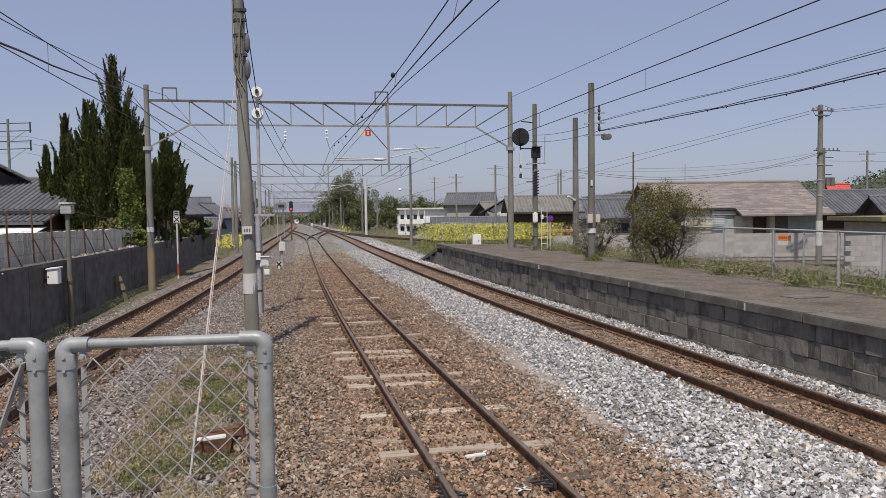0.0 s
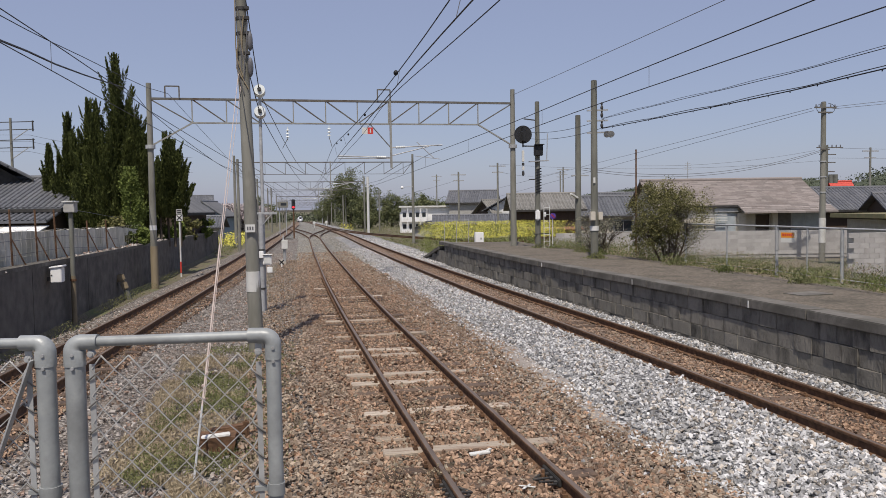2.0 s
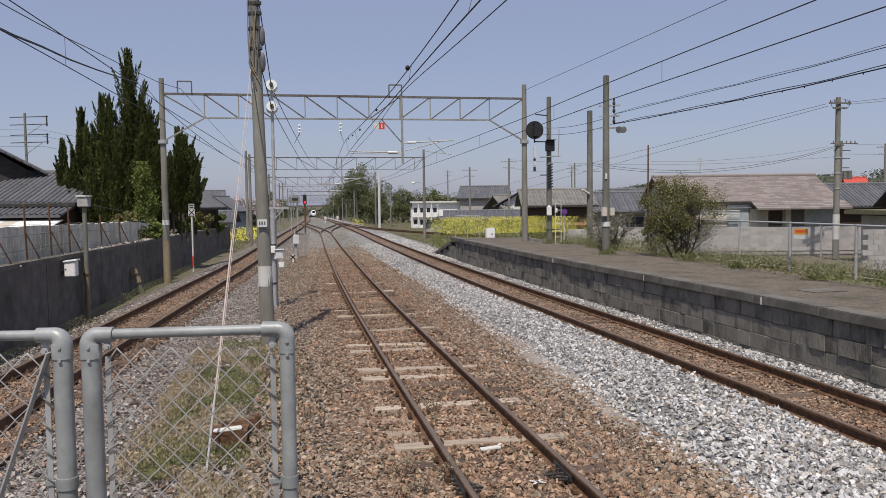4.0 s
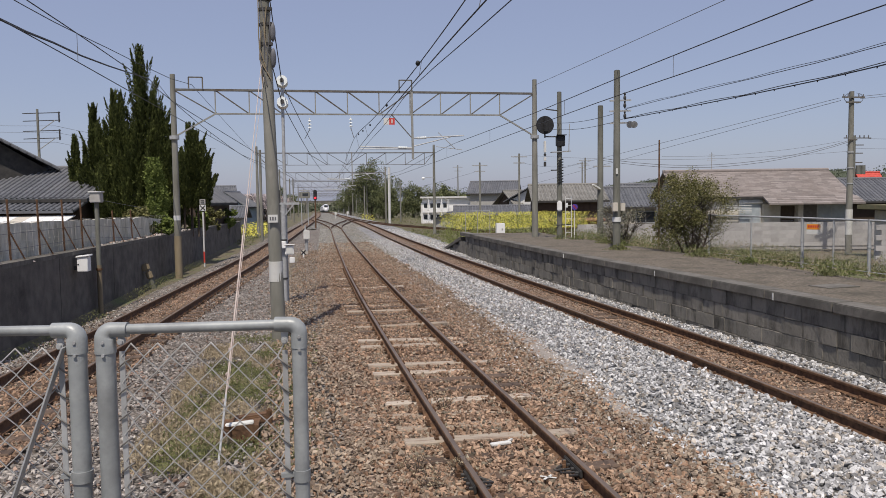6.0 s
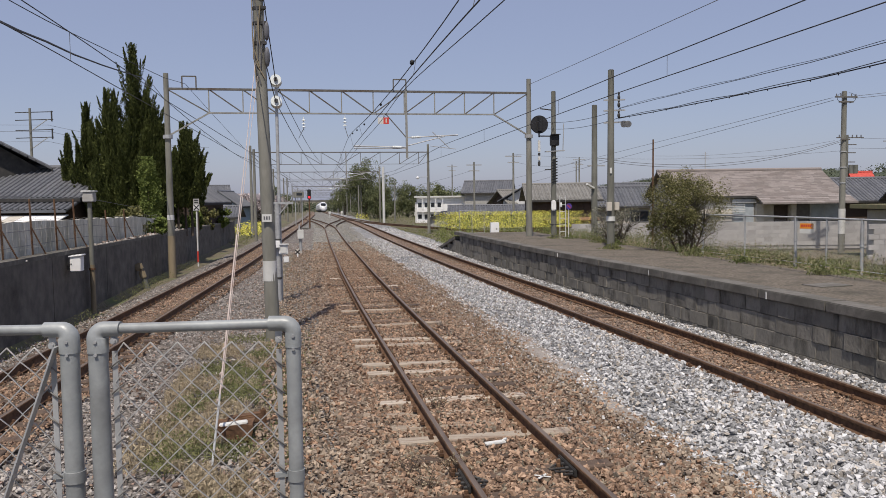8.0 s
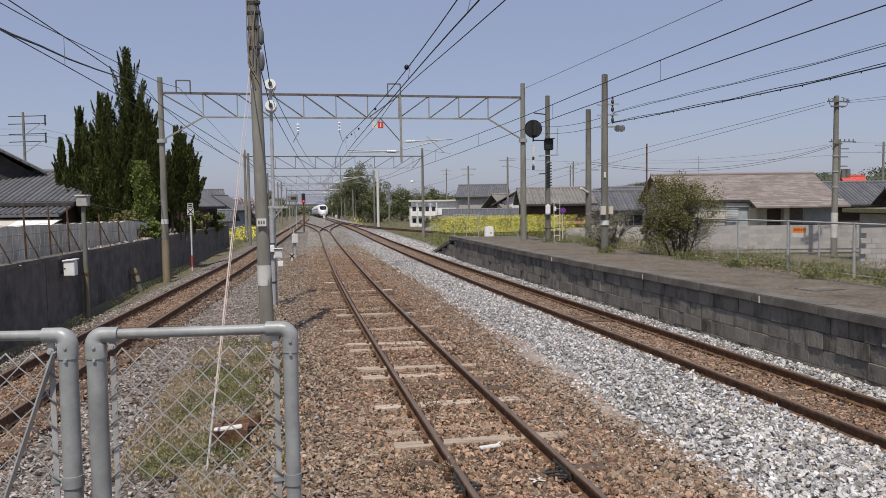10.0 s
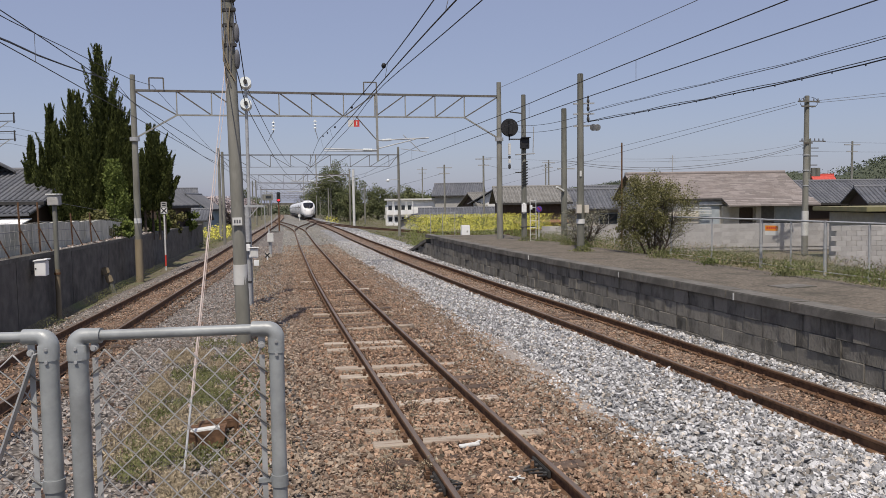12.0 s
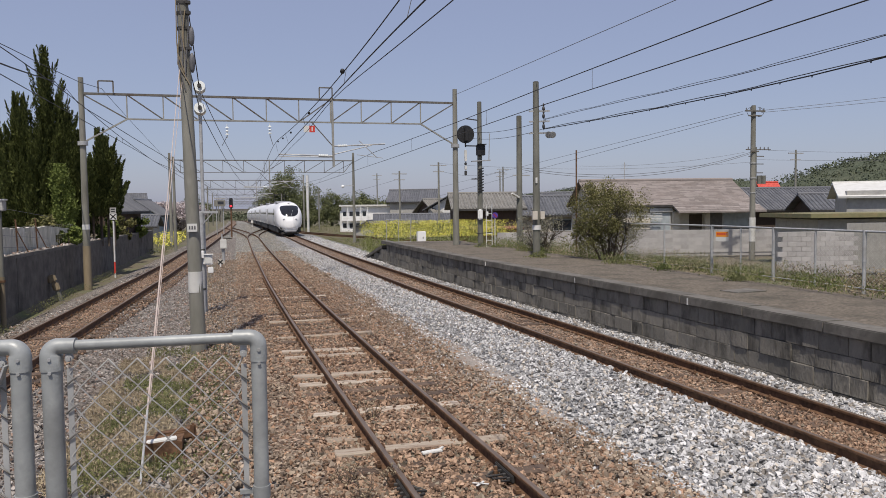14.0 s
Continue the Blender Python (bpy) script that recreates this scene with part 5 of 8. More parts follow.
    for k, (y, l) in enumerate(((20.6, 0.7), (21.9, 0.5), (23.2, 0.8))):
        og = thing("orange_pipe", pose(11.55, y, 0.80, 0, 0, 8 * k), "short orange pipe lying in the weeds", "pipe", "orange pipes")
        rod_part("pipe", (0, -l / 2, 0), (0, l / 2, 0), 0.03, M_ORANGE, og)

    # equipment between the tracks, far end
    gb = thing("point_box", pose(-0.7, 44.0, -0.45), "pale grey equipment post between the tracks", "equipment post")
    rod_part("post", (0, 0, 0), (0, 0, 1.3), 0.085, M_STEEL, gb, n=12)
    rod_part("foot_band", (0, 0, 0.12), (0, 0, 0.3), 0.09, M_PLASTER, gb, n=12)
    box_part("cabinet", (0.02, -0.06, 1.22), (0.34, 0.26, 0.52), M_WHITE_PAINT, gb, bevel=0.03)
    rod_part("spike", (-0.05, 0, 1.45), (-0.05, 0, 1.78), 0.05, M_STEEL, gb, 0.03, 8)
    cm = thing("cross_marker", pose(-0.81, 40.6, -0.62), "low white marker with a black cross", "marker")
    rod_part("post", (0, 0, 0), (0, 0, 0.6), 0.04, M_BRIGHT, cm)
    box_part("board", (0, -0.02, 0.62), (0.26, 0.02, 0.26), M_PLASTER, cm)
    for q in (45, -45):
        box_part("cross_bar", (0, -0.04, 0.62), (0.32, 0.012, 0.06), M_BLACK, cm, pose(0, 0, 0, 0, q, 0))
    sg = thing("signal", pose(-0.28, 89.7, -1.0), "black two-lamp signal showing red on a slim mast", "signal")
    rod_part("mast", (0, 0, 0), (0, 0, 4.6), 0.09, M_RUST, sg)
    hd = box_part("head", (0, -0.1, 4.35), (0.42, 0.25, 1.15), M_BLACK, sg, bevel=0.06)
    bm = bmesh.new()
    add_rod(bm, (0, -0.25, 4.02), (0, -0.22, 4.02), 0.11, None, 16)
    part("red_lamp", bm, M_REDLIGHT, hd, "glowing red lamp")
    bm = bmesh.new()
    add_rod(bm, (0, -0.25, 4.6), (0, -0.22, 4.6), 0.11, None, 16)
    part("dark_lamp", bm, M_TRAINGLASS, hd)
    hut = thing("relay_hut", pose(-1.6, 97.3, -1.1), "grey equipment box on a tall frame", "equipment box")
    box_part("body", (0, 0, 4.5), (1.3, 0.8, 0.75), M_POLE, hut, bevel=0.03)
    box_part("window", (0.1, -0.41, 4.55), (0.7, 0.02, 0.35), M_GLASS, hut)
    box_part("roof", (0, 0, 5.06), (1.35, 0.9, 0.08), M_GREYPLASTER, hut)
    for s in (-0.4, 0.4):
        rod_part("leg", (s, 0, 0), (s, 0, 4.2), 0.06, M_STEEL, hut)
    for x, y in ((3.4, 150.0), (6.2, 163.0)):
        dw = thing("dwarf_signal", pose(x, y, land(x, y)), "small white low signal between tracks", "signal")
        box_part("head", (0, 0, 1.1), (0.45, 0.3, 0.6), M_WHITE_PAINT, dw, bevel=0.06)
        rod_part("post", (0, 0, 0), (0, 0, 0.9), 0.08, M_WHITE_PAINT, dw)
    bs = thing("bright_signal", pose(4.9 + 2.6, 225.0, land(7.5, 225)), "white signal head on a mast by the line", "signal")
    rod_part("post", (0, 0, 0), (0, 0, 4.6), 0.09, M_STEEL, bs)
    box_part("head", (0.0, -0.1, 4.7), (0.55, 0.25, 1.7), M_WHITE_PAINT, bs, bevel=0.08)

    # the wires: places along each track where a wire's height is known, and how far it swings from the track's middle
    main_messenger = ((-14, 0.1, 5.5), (9.4, 0.0, 5.38), (12.8, 0.0, 5.35), (16.3, 0.0, 5.31), (20, 0.0, 5.2), (22.4, 0.0, 5.15), (29.8, 0.0, 5.11), (34, 0.0, 5.15), (55, 0.1, 4.75), (72, -0.1, 4.85), (92, 0.1, 4.3), (112, 0, 4.5), (200, 0, 3.65), (420, 0, 1.6))
    main_contact = ((-14, 0.1, 5.0), (8.1, 0.0, 4.98), (12.8, 0.0, 4.95), (16.4, 0.0, 4.93), (22.4, 0.0, 4.78), (29.8, 0.0, 4.64), (36.4, 0.0, 4.6), (72, -0.2, 4.35), (112, 0.1, 3.95), (200, 0, 3.15), (420, 0, 1.1))
    centre_messenger = ((-8, 0.1, 6.2), (4, 0.02, 5.8), (10, 0.12, 5.36), (16, 0.04, 5.09), (22, -0.03, 5.03), (33, -0.03, 5.37), (52, 0.0, 4.85), (72, 0, 5.0), (92, 0, 4.5))
    centre_contact = ((-14, 0.0, 5.0), (8.5, -0.02, 4.96), (13.5, 0.02, 4.92), (18, 0.03, 4.85), (31, 0.08, 4.81), (52, 0, 4.68), (92, 0, 4.3))
    centre_second = ((-14, 0.4, 4.95), (8.2, 0.22, 4.9), (9.6, 0.2, 4.9), (11.4, 0.19, 4.9), (13.5, 0.1, 4.9), (14.9, 0.04, 4.9), (22.3, 0.33, 4.9), (34, 0.36, 4.9), (72, 0.3, 4.6))
    side_messenger = ((-14, 0.0, 6.1), (13, 0.0, 5.87), (15.3, 0.0, 5.81), (18.7, 0.0, 5.7), (22.3, 0.0, 5.56), (25, 0.0, 5.27), (34.8, 0.0, 4.76), (52, 0, 4.9), (72, 0, 5.0), (92, 0, 4.4), (112, 0, 4.6), (300, 0, 2.7))
    side_contact = ((-14, 0.0, 5.5), (13, 0.0, 5.34), (15.1, 0.0, 5.29), (18.1, 0.0, 5.21), (25, 0.0, 5.05), (37.8, 0.0, 4.73), (72, 0, 4.4), (112, 0, 4.0), (300, 0, 2.2))

    def strung(line, rows, end):
        """Points of a wire along a track, gliding through its rows."""
        r = np.array(rows)
        ys = np.concatenate([np.arange(rows[0][0], 60, 1.5), np.arange(60, end, 5.0)])
        kern = np.array([1, 2, 3, 2, 1]) / 9
        off, z = [np.convolve(np.pad(np.interp(ys, r[:, 0], r[:, k]), 2, mode="edge"), kern, "valid") for k in (1, 2)]
        return [(line(y) + o, y, h) for y, o, h in zip(ys, off, z)]

    for line, rows, end, r, label in ((RIGHT, main_messenger, 420, 0.0095, "sagging messenger wire over the main track"), (CENTRE, centre_messenger, 92, 0.0095, "sagging messenger wire over the centre track"), (LEFT, side_messenger, 300, 0.0095, "sagging messenger wire over the siding")):
        mw = wire("messenger_wire", strung(line, rows, end), r, label)
        for y, z in ((14.1, 5.17), (19.4, 5.05), (24.6, 5.06), (28.0, 5.18), (30.8, 5.3)) if line is CENTRE else ():
            bm = bmesh.new()
            add_ball(bm, (CENTRE(y) + 0.03, y, z), (0.045, 0.05, 0.05) if y < 15 else (0.03, 0.05, 0.035), 10, 8)
            part("clamp", bm, M_BLACK, mw, "small black clamp", smooth=True)
    for line, rows, end, r, label in ((RIGHT, main_contact, 420, 0.009, "taut contact wire over the main track"), (CENTRE, centre_contact, 92, 0.01, "taut contact wire over the centre track"), (CENTRE, centre_second, 72, 0.007, "second contact wire crossing over the centre track"), (LEFT, side_contact, 300, 0.009, "taut contact wire over the siding")):
        wire("contact_wire", strung(line, rows, end), r, label)
    for line, up_rows, low_rows, places in ((RIGHT, main_messenger, main_contact, (13.8, 19.5, 27, 35.5, 45, 55)), (CENTRE, centre_messenger, centre_contact, (9.1, 13.9, 20.4, 26.0, 31.5, 42)), (LEFT, side_messenger, side_contact, (15.2, 21.0, 28.0, 36.0, 45))):
        u, w = np.array(up_rows), np.array(low_rows)
        for y in places:
            top, low = float(np.interp(y, u[:, 0], u[:, 2])), float(np.interp(y, w[:, 0], w[:, 2]))
            wire("dropper", [(line(y) + float(np.interp(y, w[:, 0], w[:, 1])), y, low), (line(y) + float(np.interp(y, u[:, 0], u[:, 1])), y, top)], 0.005, "thin dropper between the overhead wires", M_WIRE_GREY, "droppers")
    # feeders of the siding, up to the brackets of the gantry mast
    feeder = [(-6.75, 4.0, 6.3), (-6.72, 14.0, 6.52), (-6.7, 19.7, 6.73), (-6.7, 21.6, 6.86), (-6.7, 24.0, 6.97), (-6.7, 27.0, 7.19), (-6.7, 30.3, 7.47), (-6.68, 33.1, 7.72)]
    wire("feeder_wire", feeder, 0.022, "thick sagging feeder beside the siding")
    wire("feeder_wire", [(x, y, z + 0.06 - 0.0015 * y) for x, y, z in feeder], 0.007, "thin carrier wire above the feeder", M_WIRE_GREY)
    wire("feeder_wire", [(-6.68, 33.1, 7.72), (-6.35, 33.1, 7.35), (-6.28, 33.1, 7.45), (-5.9, 33.4, 6.9), (-4.4, 40, 6.0), (-3.3, 60, 5.6), (-2.0, 112, 5.2)], 0.014, "dark feeder leading past the gantry mast")
    wire("feeder_wire", [(-6.6, 6.0, 6.45), (-5.95, 12.0, 6.6), (-5.71, 16.8, 6.64), (-5.63, 18.2, 6.66), (-5.53, 19.7, 6.7), (-5.43, 21.9, 6.8), (-5.3, 24.5, 6.89), (-5.08, 28.8, 7.08), (-4.91, 32.4, 7.4), (-5.0, 34, 7.45), (-5.3, 45, 7.46), (-5.2, 72, 6.6), (-4.6, 150, 5.6)], 0.01, "thin sagging line over the hoop of the gantry")
    # hanging cables along the platform poles, each a twisted pair
    low_cable = [(10.3, 24.86, 5.32), (10.3, 22.2, 5.235), (10.3, 19.6, 5.165), (10.3, 17.0, 5.1), (10.3, 14.7, 5.055), (10.3, 12.1, 5.045), (10.3, 8.0, 5.1), (10.3, 2.0, 5.3), (10.3, -10.0, 5.6)]
    high_cable = [(10.3, 24.86, 5.645), (10.3, 22.2, 5.6), (10.3, 19.6, 5.54), (10.3, 17.0, 5.47), (10.3, 14.7, 5.42), (10.3, 12.1, 5.405), (10.3, 8.0, 5.45), (10.3, 2.0, 5.6), (10.3, -10.0, 5.9)]
    for pts, r, dz in ((low_cable, 0.013, 0.035), (high_cable, 0.008, 0.03)):
        wire("side_cable", pts, r, "hanging cable with clips beside the platform")
        wire("side_cable", [(x - 0.02, y, z + dz * abs(math.sin(y * 0.9)) + 0.012) for x, y, z in [tuple(Vector(a).lerp(Vector(b), k / 5)) for a, b in zip(pts, pts[1:]) for k in range(5)]], r * 0.7, "thin carrier wire of the hanging cable")
    for z in (5.62, 5.34):
        wire("side_cable", sag((10.3, 24.7, z), (10.2, 33.9, z + 0.5), 0.2), 0.009, "short cable from pole to mast")
    for a, b, d in (((26.31, 35.7, 7.57), (23.8, 90, 4.94), 0.0), ((26.4, 35.7, 7.45), (23.8, 90, 3.9), 0.0), ((27.45, 35.7, 7.65), (62, 31, 12.2), 0.3), ((27.5, 35.7, 7.55), (62, 31, 11.6), 0.3),
                    ((27.0, 35.7, 5.45), (13.8, 36.2, 4.6), 0.75), ((27.0, 35.7, 5.38), (13.8, 36.2, 4.5), 0.78), ((44.6, 60, 7.25), (30, 64, 6.2), 0.4), ((47.1, 60, 7.45), (90, 66, 8.6), 0.4), ((45.7, 60, 6.6), (90, 66, 8.0), 0.4),
                    ((-20.5, 65.8, 8.9), (-40, 60, 9.3), 0.3), ((-20.5, 65.8, 8.4), (-40, 60, 8.8), 0.3), ((-20.5, 65.8, 7.6), (-40, 60, 8.0), 0.3), ((-20.5, 65.8, 8.9), (-9, 72, 7.5), 0.3), ((-20.5, 65.8, 8.4), (-9, 72, 7.0), 0.3), ((-20.5, 65.8, 7.6), (-9, 72, 6.2), 0.3),
                    ((19.4, 72.8, 6.9), (45.7, 60, 6.4), 0.6), ((19.4, 72.8, 6.2), (33, 92, 7.2), 0.6), ((16.6, 78, 5.6), (10, 120, 4.0), 0.4)):
        wire("street_cable", sag(a, b, d, 14), 0.012, "thin grey street cable between poles", M_WIRE_GREY, "street cables")
    wire("long_line", sag((9.8, 33.9, 7.78), (9.8, -10, 6.85), 0.03, 20), 0.009, "thin grey line along the platform poles", M_WIRE_GREY)
    cl = thing("cable_clips", pose(0, 0, 0), "row of small clips along a hanging cable", "cable clips", kind="stuff")
    bm = bmesh.new()
    for a, b in zip(low_cable, low_cable[1:]):
        for k in range(3):
            add_box(bm, Vector(a).lerp(Vector(b), k / 3) - Vector((0, 0, 0.02)), (0.014, 0.02, 0.035))
    part("clip", bm, M_WIRE, cl)["kind"] = "stuff"
    for z0, z1, dx in ((9.0, 5.6, 0.0), (6.9, 5.3, 0.1)):
        wire("anchor_wire", sag((-1.1, 16.3, z0 - 0.5), (-0.95, 22.4, 6.05 if dx == 0 else 5.45), 0.02), 0.013, "dark anchor wire at the tall pole")
    wire("anchor_wire", sag((-0.95, 22.7, 6.05), (1.2, 72, 6.0), 0.5), 0.012, "dark anchor wire behind the slim mast")
    wire("anchor_wire", sag((-0.95, 22.7, 5.45), (1.0, 72, 5.0), 0.4), 0.012, "dark anchor wire behind the slim mast")


# train ---------------------------------------------------------------------------------
CAR_L = 20.6


def tuck(z):
    """How far the body has drawn in at a height: straight sides, then a narrow roof."""
    return 1 - 0.1 * ramp(z, 2.3, 3.7) - 0.12 * (1 - ramp(z, 0.3, 1.2))


def body_size(y):
    """Half width, top and bottom of the head car's skin at y behind the nose tip."""
    w = 1.42 * (1 - (1 - min(1.0, (y + 0.02) / 2.3)) ** 2.6) ** 0.5
    top = 1.35 + 2.3 * (1 - (1 - min(1.0, (y + 0.01) / 3.6)) ** 2.3) ** 0.6
    low = 0.95 - 0.62 * (1 - (1 - min(1.0, (y + 0.01) / 1.3)) ** 2) ** 0.5
    return w, top, low


def skin_y(x, z):
    """How far behind the nose tip the skin lies at a place of the front view."""
    a, b = 0.0, 7.0
    for i in range(30):
        y = (a + b) / 2
        w, top, low = body_size(y)
        zc, h = (top + low) / 2, (top - low) / 2
        inside = (abs(x) / (w * tuck(z))) ** 2.7 + (abs(z - zc) / h) ** 2.7 < 1
        a, b = (a, y) if inside else (y, b)
    return b


def build_car(head):
    """One coach in its own space: y = 0 at the front, the body behind; z = 0 at the rail tops."""
    car = thing("train_car", pose(0, 0, 0), "white streamlined express train head car with a black windscreen" if head else "white express train coach with dark windows", "train", "express train")
    n = 36
    ys = [0.0, 0.05, 0.15, 0.3, 0.5, 0.8, 1.15, 1.6, 2.1, 2.7, 3.4, 4.1, 4.8, 8, 12, 16, CAR_L - 0.25] if head else [0.25, 0.3, 5, 10, 15, CAR_L - 0.3, CAR_L - 0.25]
    verts, faces = [], []
    for y in ys:
        w, top, low = body_size(y) if head else body_size(9)
        zc, h = (top + low) / 2, (top - low) / 2
        for i in range(n):
            a = 2 * math.pi * i / n
            c, s = math.cos(a), math.sin(a)
            z = zc + h * math.copysign(abs(s) ** 0.74, s)
            verts.append((w * tuck(z) * math.copysign(abs(c) ** 0.74, c), y, z))
    for j in range(len(ys) - 1):
        for i in range(n):
            k, k2 = j * n + i, j * n + (i + 1) % n
            faces.append((k, k2, k2 + n, k + n))
    faces += [tuple(range(n - 1, -1, -1)), tuple(range(len(verts) - n, len(verts)))]
    bd = raw("body", verts, faces, M_TRAIN, car, smooth=True)
    bd.data.set_sharp_from_angle(angle=radians(50))
    box_part("underframe", (0, CAR_L / 2 + 0.5, 0.62), (2.5, CAR_L - 2.5, 0.62), M_UNDER, car, bevel=0.03)
    for y in (3.6, 16.4):
        bm = bmesh.new()
        for s in (-1, 1):
            for d in (-1.05, 1.05):
                add_rod(bm, (s * 0.53 - 0.06, y + d, 0.43), (s * 0.53 + 0.06, y + d, 0.43), 0.43, None, 18)
            add_box(bm, (s * 0.85, y, 0.5), (0.14, 2.9, 0.3))
        part("bogie", bm, M_UNDER, car)
    for s in (-1, 1):
        y = 6.2 if head else 3.0
        while y < CAR_L - 3:
            box_part("window", (s * 1.37, y, 2.14), (0.08, 1.25, 0.66), M_TRAINGLASS, car, bevel=0.02)
            y += 1.62
        for y in ([CAR_L - 1.6, 4.9] if head else [CAR_L - 1.6, 1.5]):
            dr = box_part("door", (s * 1.415, y, 1.95), (0.03, 0.85, 1.95), M_TRAINGREY, car, bevel=0.01)
            box_part("door_glass", (s * 1.432, y, 2.3), (0.02, 0.45, 0.8), M_TRAINGLASS, dr, bevel=0.01)
    box_part("roof_unit", (0, 11, 3.68), (1.7, 4.2, 0.25), M_TRAINGREY, car, bevel=0.06)
    if head:
        # windscreen: a dark oval pane that follows the nose
        vs, fs = [], []
        nu, nv = 30, 8
        for j in range(nv + 1):
            for i in range(nu + 1):
                a, r = 2 * math.pi * i / nu, j / nv
                c, q = math.cos(a), math.sin(a)
                pz = 2.66 + 0.6 * r * math.copysign(abs(q) ** 0.6, q)
                px = (0.95 + 0.23 * r * q) * r * math.copysign(abs(c) ** 0.6, c)
                vs.append((px, skin_y(px, pz) - 0.025 - 0.02 * (1 - r), pz))
        for j in range(nv):
            for i in range(nu):
                k = j * (nu + 1) + i
                fs.append((k, k + nu + 1, k + nu + 2, k + 1))
        ws = raw("windscreen", vs, fs, M_TRAINGLASS, car, smooth=True)
        bm = bmesh.new()
        add_bar(bm, (0.1, skin_y(0.1, 2.1) - 0.06, 2.1), (0.35, skin_y(0.35, 2.75) - 0.07, 2.75), 0.03, 0.03)
        part("wiper", bm, M_TRAINGREY, ws)
        for s in (-1, 1):
            bm = bmesh.new()
            add_ball(bm, (s * 0.62, skin_y(s * 0.62, 1.78), 1.78), (0.15, 0.08, 0.07), 12, 8)
            part("headlight", bm, M_HEADLAMP, car)
            bm = bmesh.new()
            add_ball(bm, (s * 0.92, skin_y(s * 0.92, 0.8), 0.8), (0.15, 0.08, 0.15), 12, 8)
            part("fog_light", bm, M_UNDER, car)
        box_part("coupler_cover", (0, 0.25, 0.5), (1.3, 0.5, 0.3), M_TRAINGREY, car, bevel=0.1)
        box_part("skirt", (0, 1.2, 0.24), (1.9, 1.6, 0.24), M_UNDER, car, bevel=0.06)
        box_part("top_lamp", (0, skin_y(0, 3.42), 3.42), (0.24, 0.16, 0.12), M_UNDER, car, bevel=0.03)
    else:
        bm = bmesh.new()
        add_bar(bm, (0, 5.0, 3.75), (0, 6.2, 4.35), 0.06, 0.06)
        add_bar(bm, (0, 6.2, 4.35), (0, 5.2, 4.95), 0.05, 0.05)
        add_bar(bm, (-0.8, 5.2, 4.95), (0.8, 5.2, 4.95), 0.05, 0.05)
        add_box(bm, (0, 5.0, 3.72), (1.2, 1.4, 0.16))
        part("pantograph", bm, M_UNDER, car)
    return car


def train_front(t):
    """How far along y the train's nose is at t seconds."""
    return 84.0 + 34.6 * (14.0 - t)


TRAIN = []


def build_train():
    TRAIN.append(build_car(True))
    first = build_car(False)
    TRAIN.append(first)
    for i in range(4):
        TRAIN.append(copy_thing(first, pose(0, 0, 0)))


def motions():
    """The train runs towards the station along the main track."""
    for i, car in enumerate(TRAIN):
        rows = []
        for k in range(0, 29):
            t = k * 0.5
            ya = train_front(t) + i * CAR_L
            yb = ya + CAR_L
            a = Vector((RIGHT(ya), ya, grade(ya)))
            b = Vector((RIGHT(yb), yb, grade(yb)))
            d = b - a
            rows.append((t, pose(*a, math.degrees(math.atan2(d.z, d.y)), 0, -math.degrees(math.atan2(d.x, d.y)))))
        walk(car, rows)


# plants ----------------------------------------------------------------------------------
def leaf_cloud(pts, size, up, seed, flat=0.35, aspect=1.6):
    """Folded diamond leaves at the points; up: how far they stand upright."""
    rg = np.random.default_rng(seed)
    n = len(pts)
    a = rg.normal(size=(n, 3))
    a[:, 2] = a[:, 2] * (1 - up) + up * 2.0 * np.abs(rg.normal(size=n))
    a /= np.linalg.norm(a, axis=1)[:, None]
    b = np.cross(a, rg.normal(size=(n, 3)))
    b /= np.linalg.norm(b, axis=1)[:, None] + 1e-9
    c = np.cross(a, b)
    s = size * rg.uniform(0.6, 1.3, (n, 1))
    p = np.asarray(pts)
    v = np.stack([p - a * s * aspect / 2, p + b * s / 2 + c * s * flat * 0.5, p + a * s * aspect / 2, p - b * s / 2 + c * s * flat * 0.5], 1)
    f = np.arange(n * 4).reshape(n, 4)
    tri = np.concatenate([f[:, [0, 1, 2]], f[:, [0, 2, 3]]])
    return v.reshape(-1, 3), tri


def spire_points(base, top, radius, n, seed):
    """Points of a small pointed conifer made of upward tufts."""
    rg = np.random.default_rng(seed)
    b, t = np.array(base, float), np.array(top, float)
    tall = t[2] - b[2]
    k = 60
    th, ta = rg.random(k) * 0.85, rg.random(k) * 2 * np.pi
    tr = radius * (1 - th) * rg.uniform(0.2, 0.9, k)
    w = rg.integers(0, k, n)
    u = rg.random(n)
    q = rg.normal(size=(n, 3)) * 0.09
    x, y = (tr[w] + 0.15 * u) * np.cos(ta[w]) + q[:, 0], (tr[w] + 0.15 * u) * np.sin(ta[w]) + q[:, 1]
    z = np.minimum(th[w] * tall + u * 0.6 + q[:, 2], tall)
    return b + np.stack([x, y, z], -1)


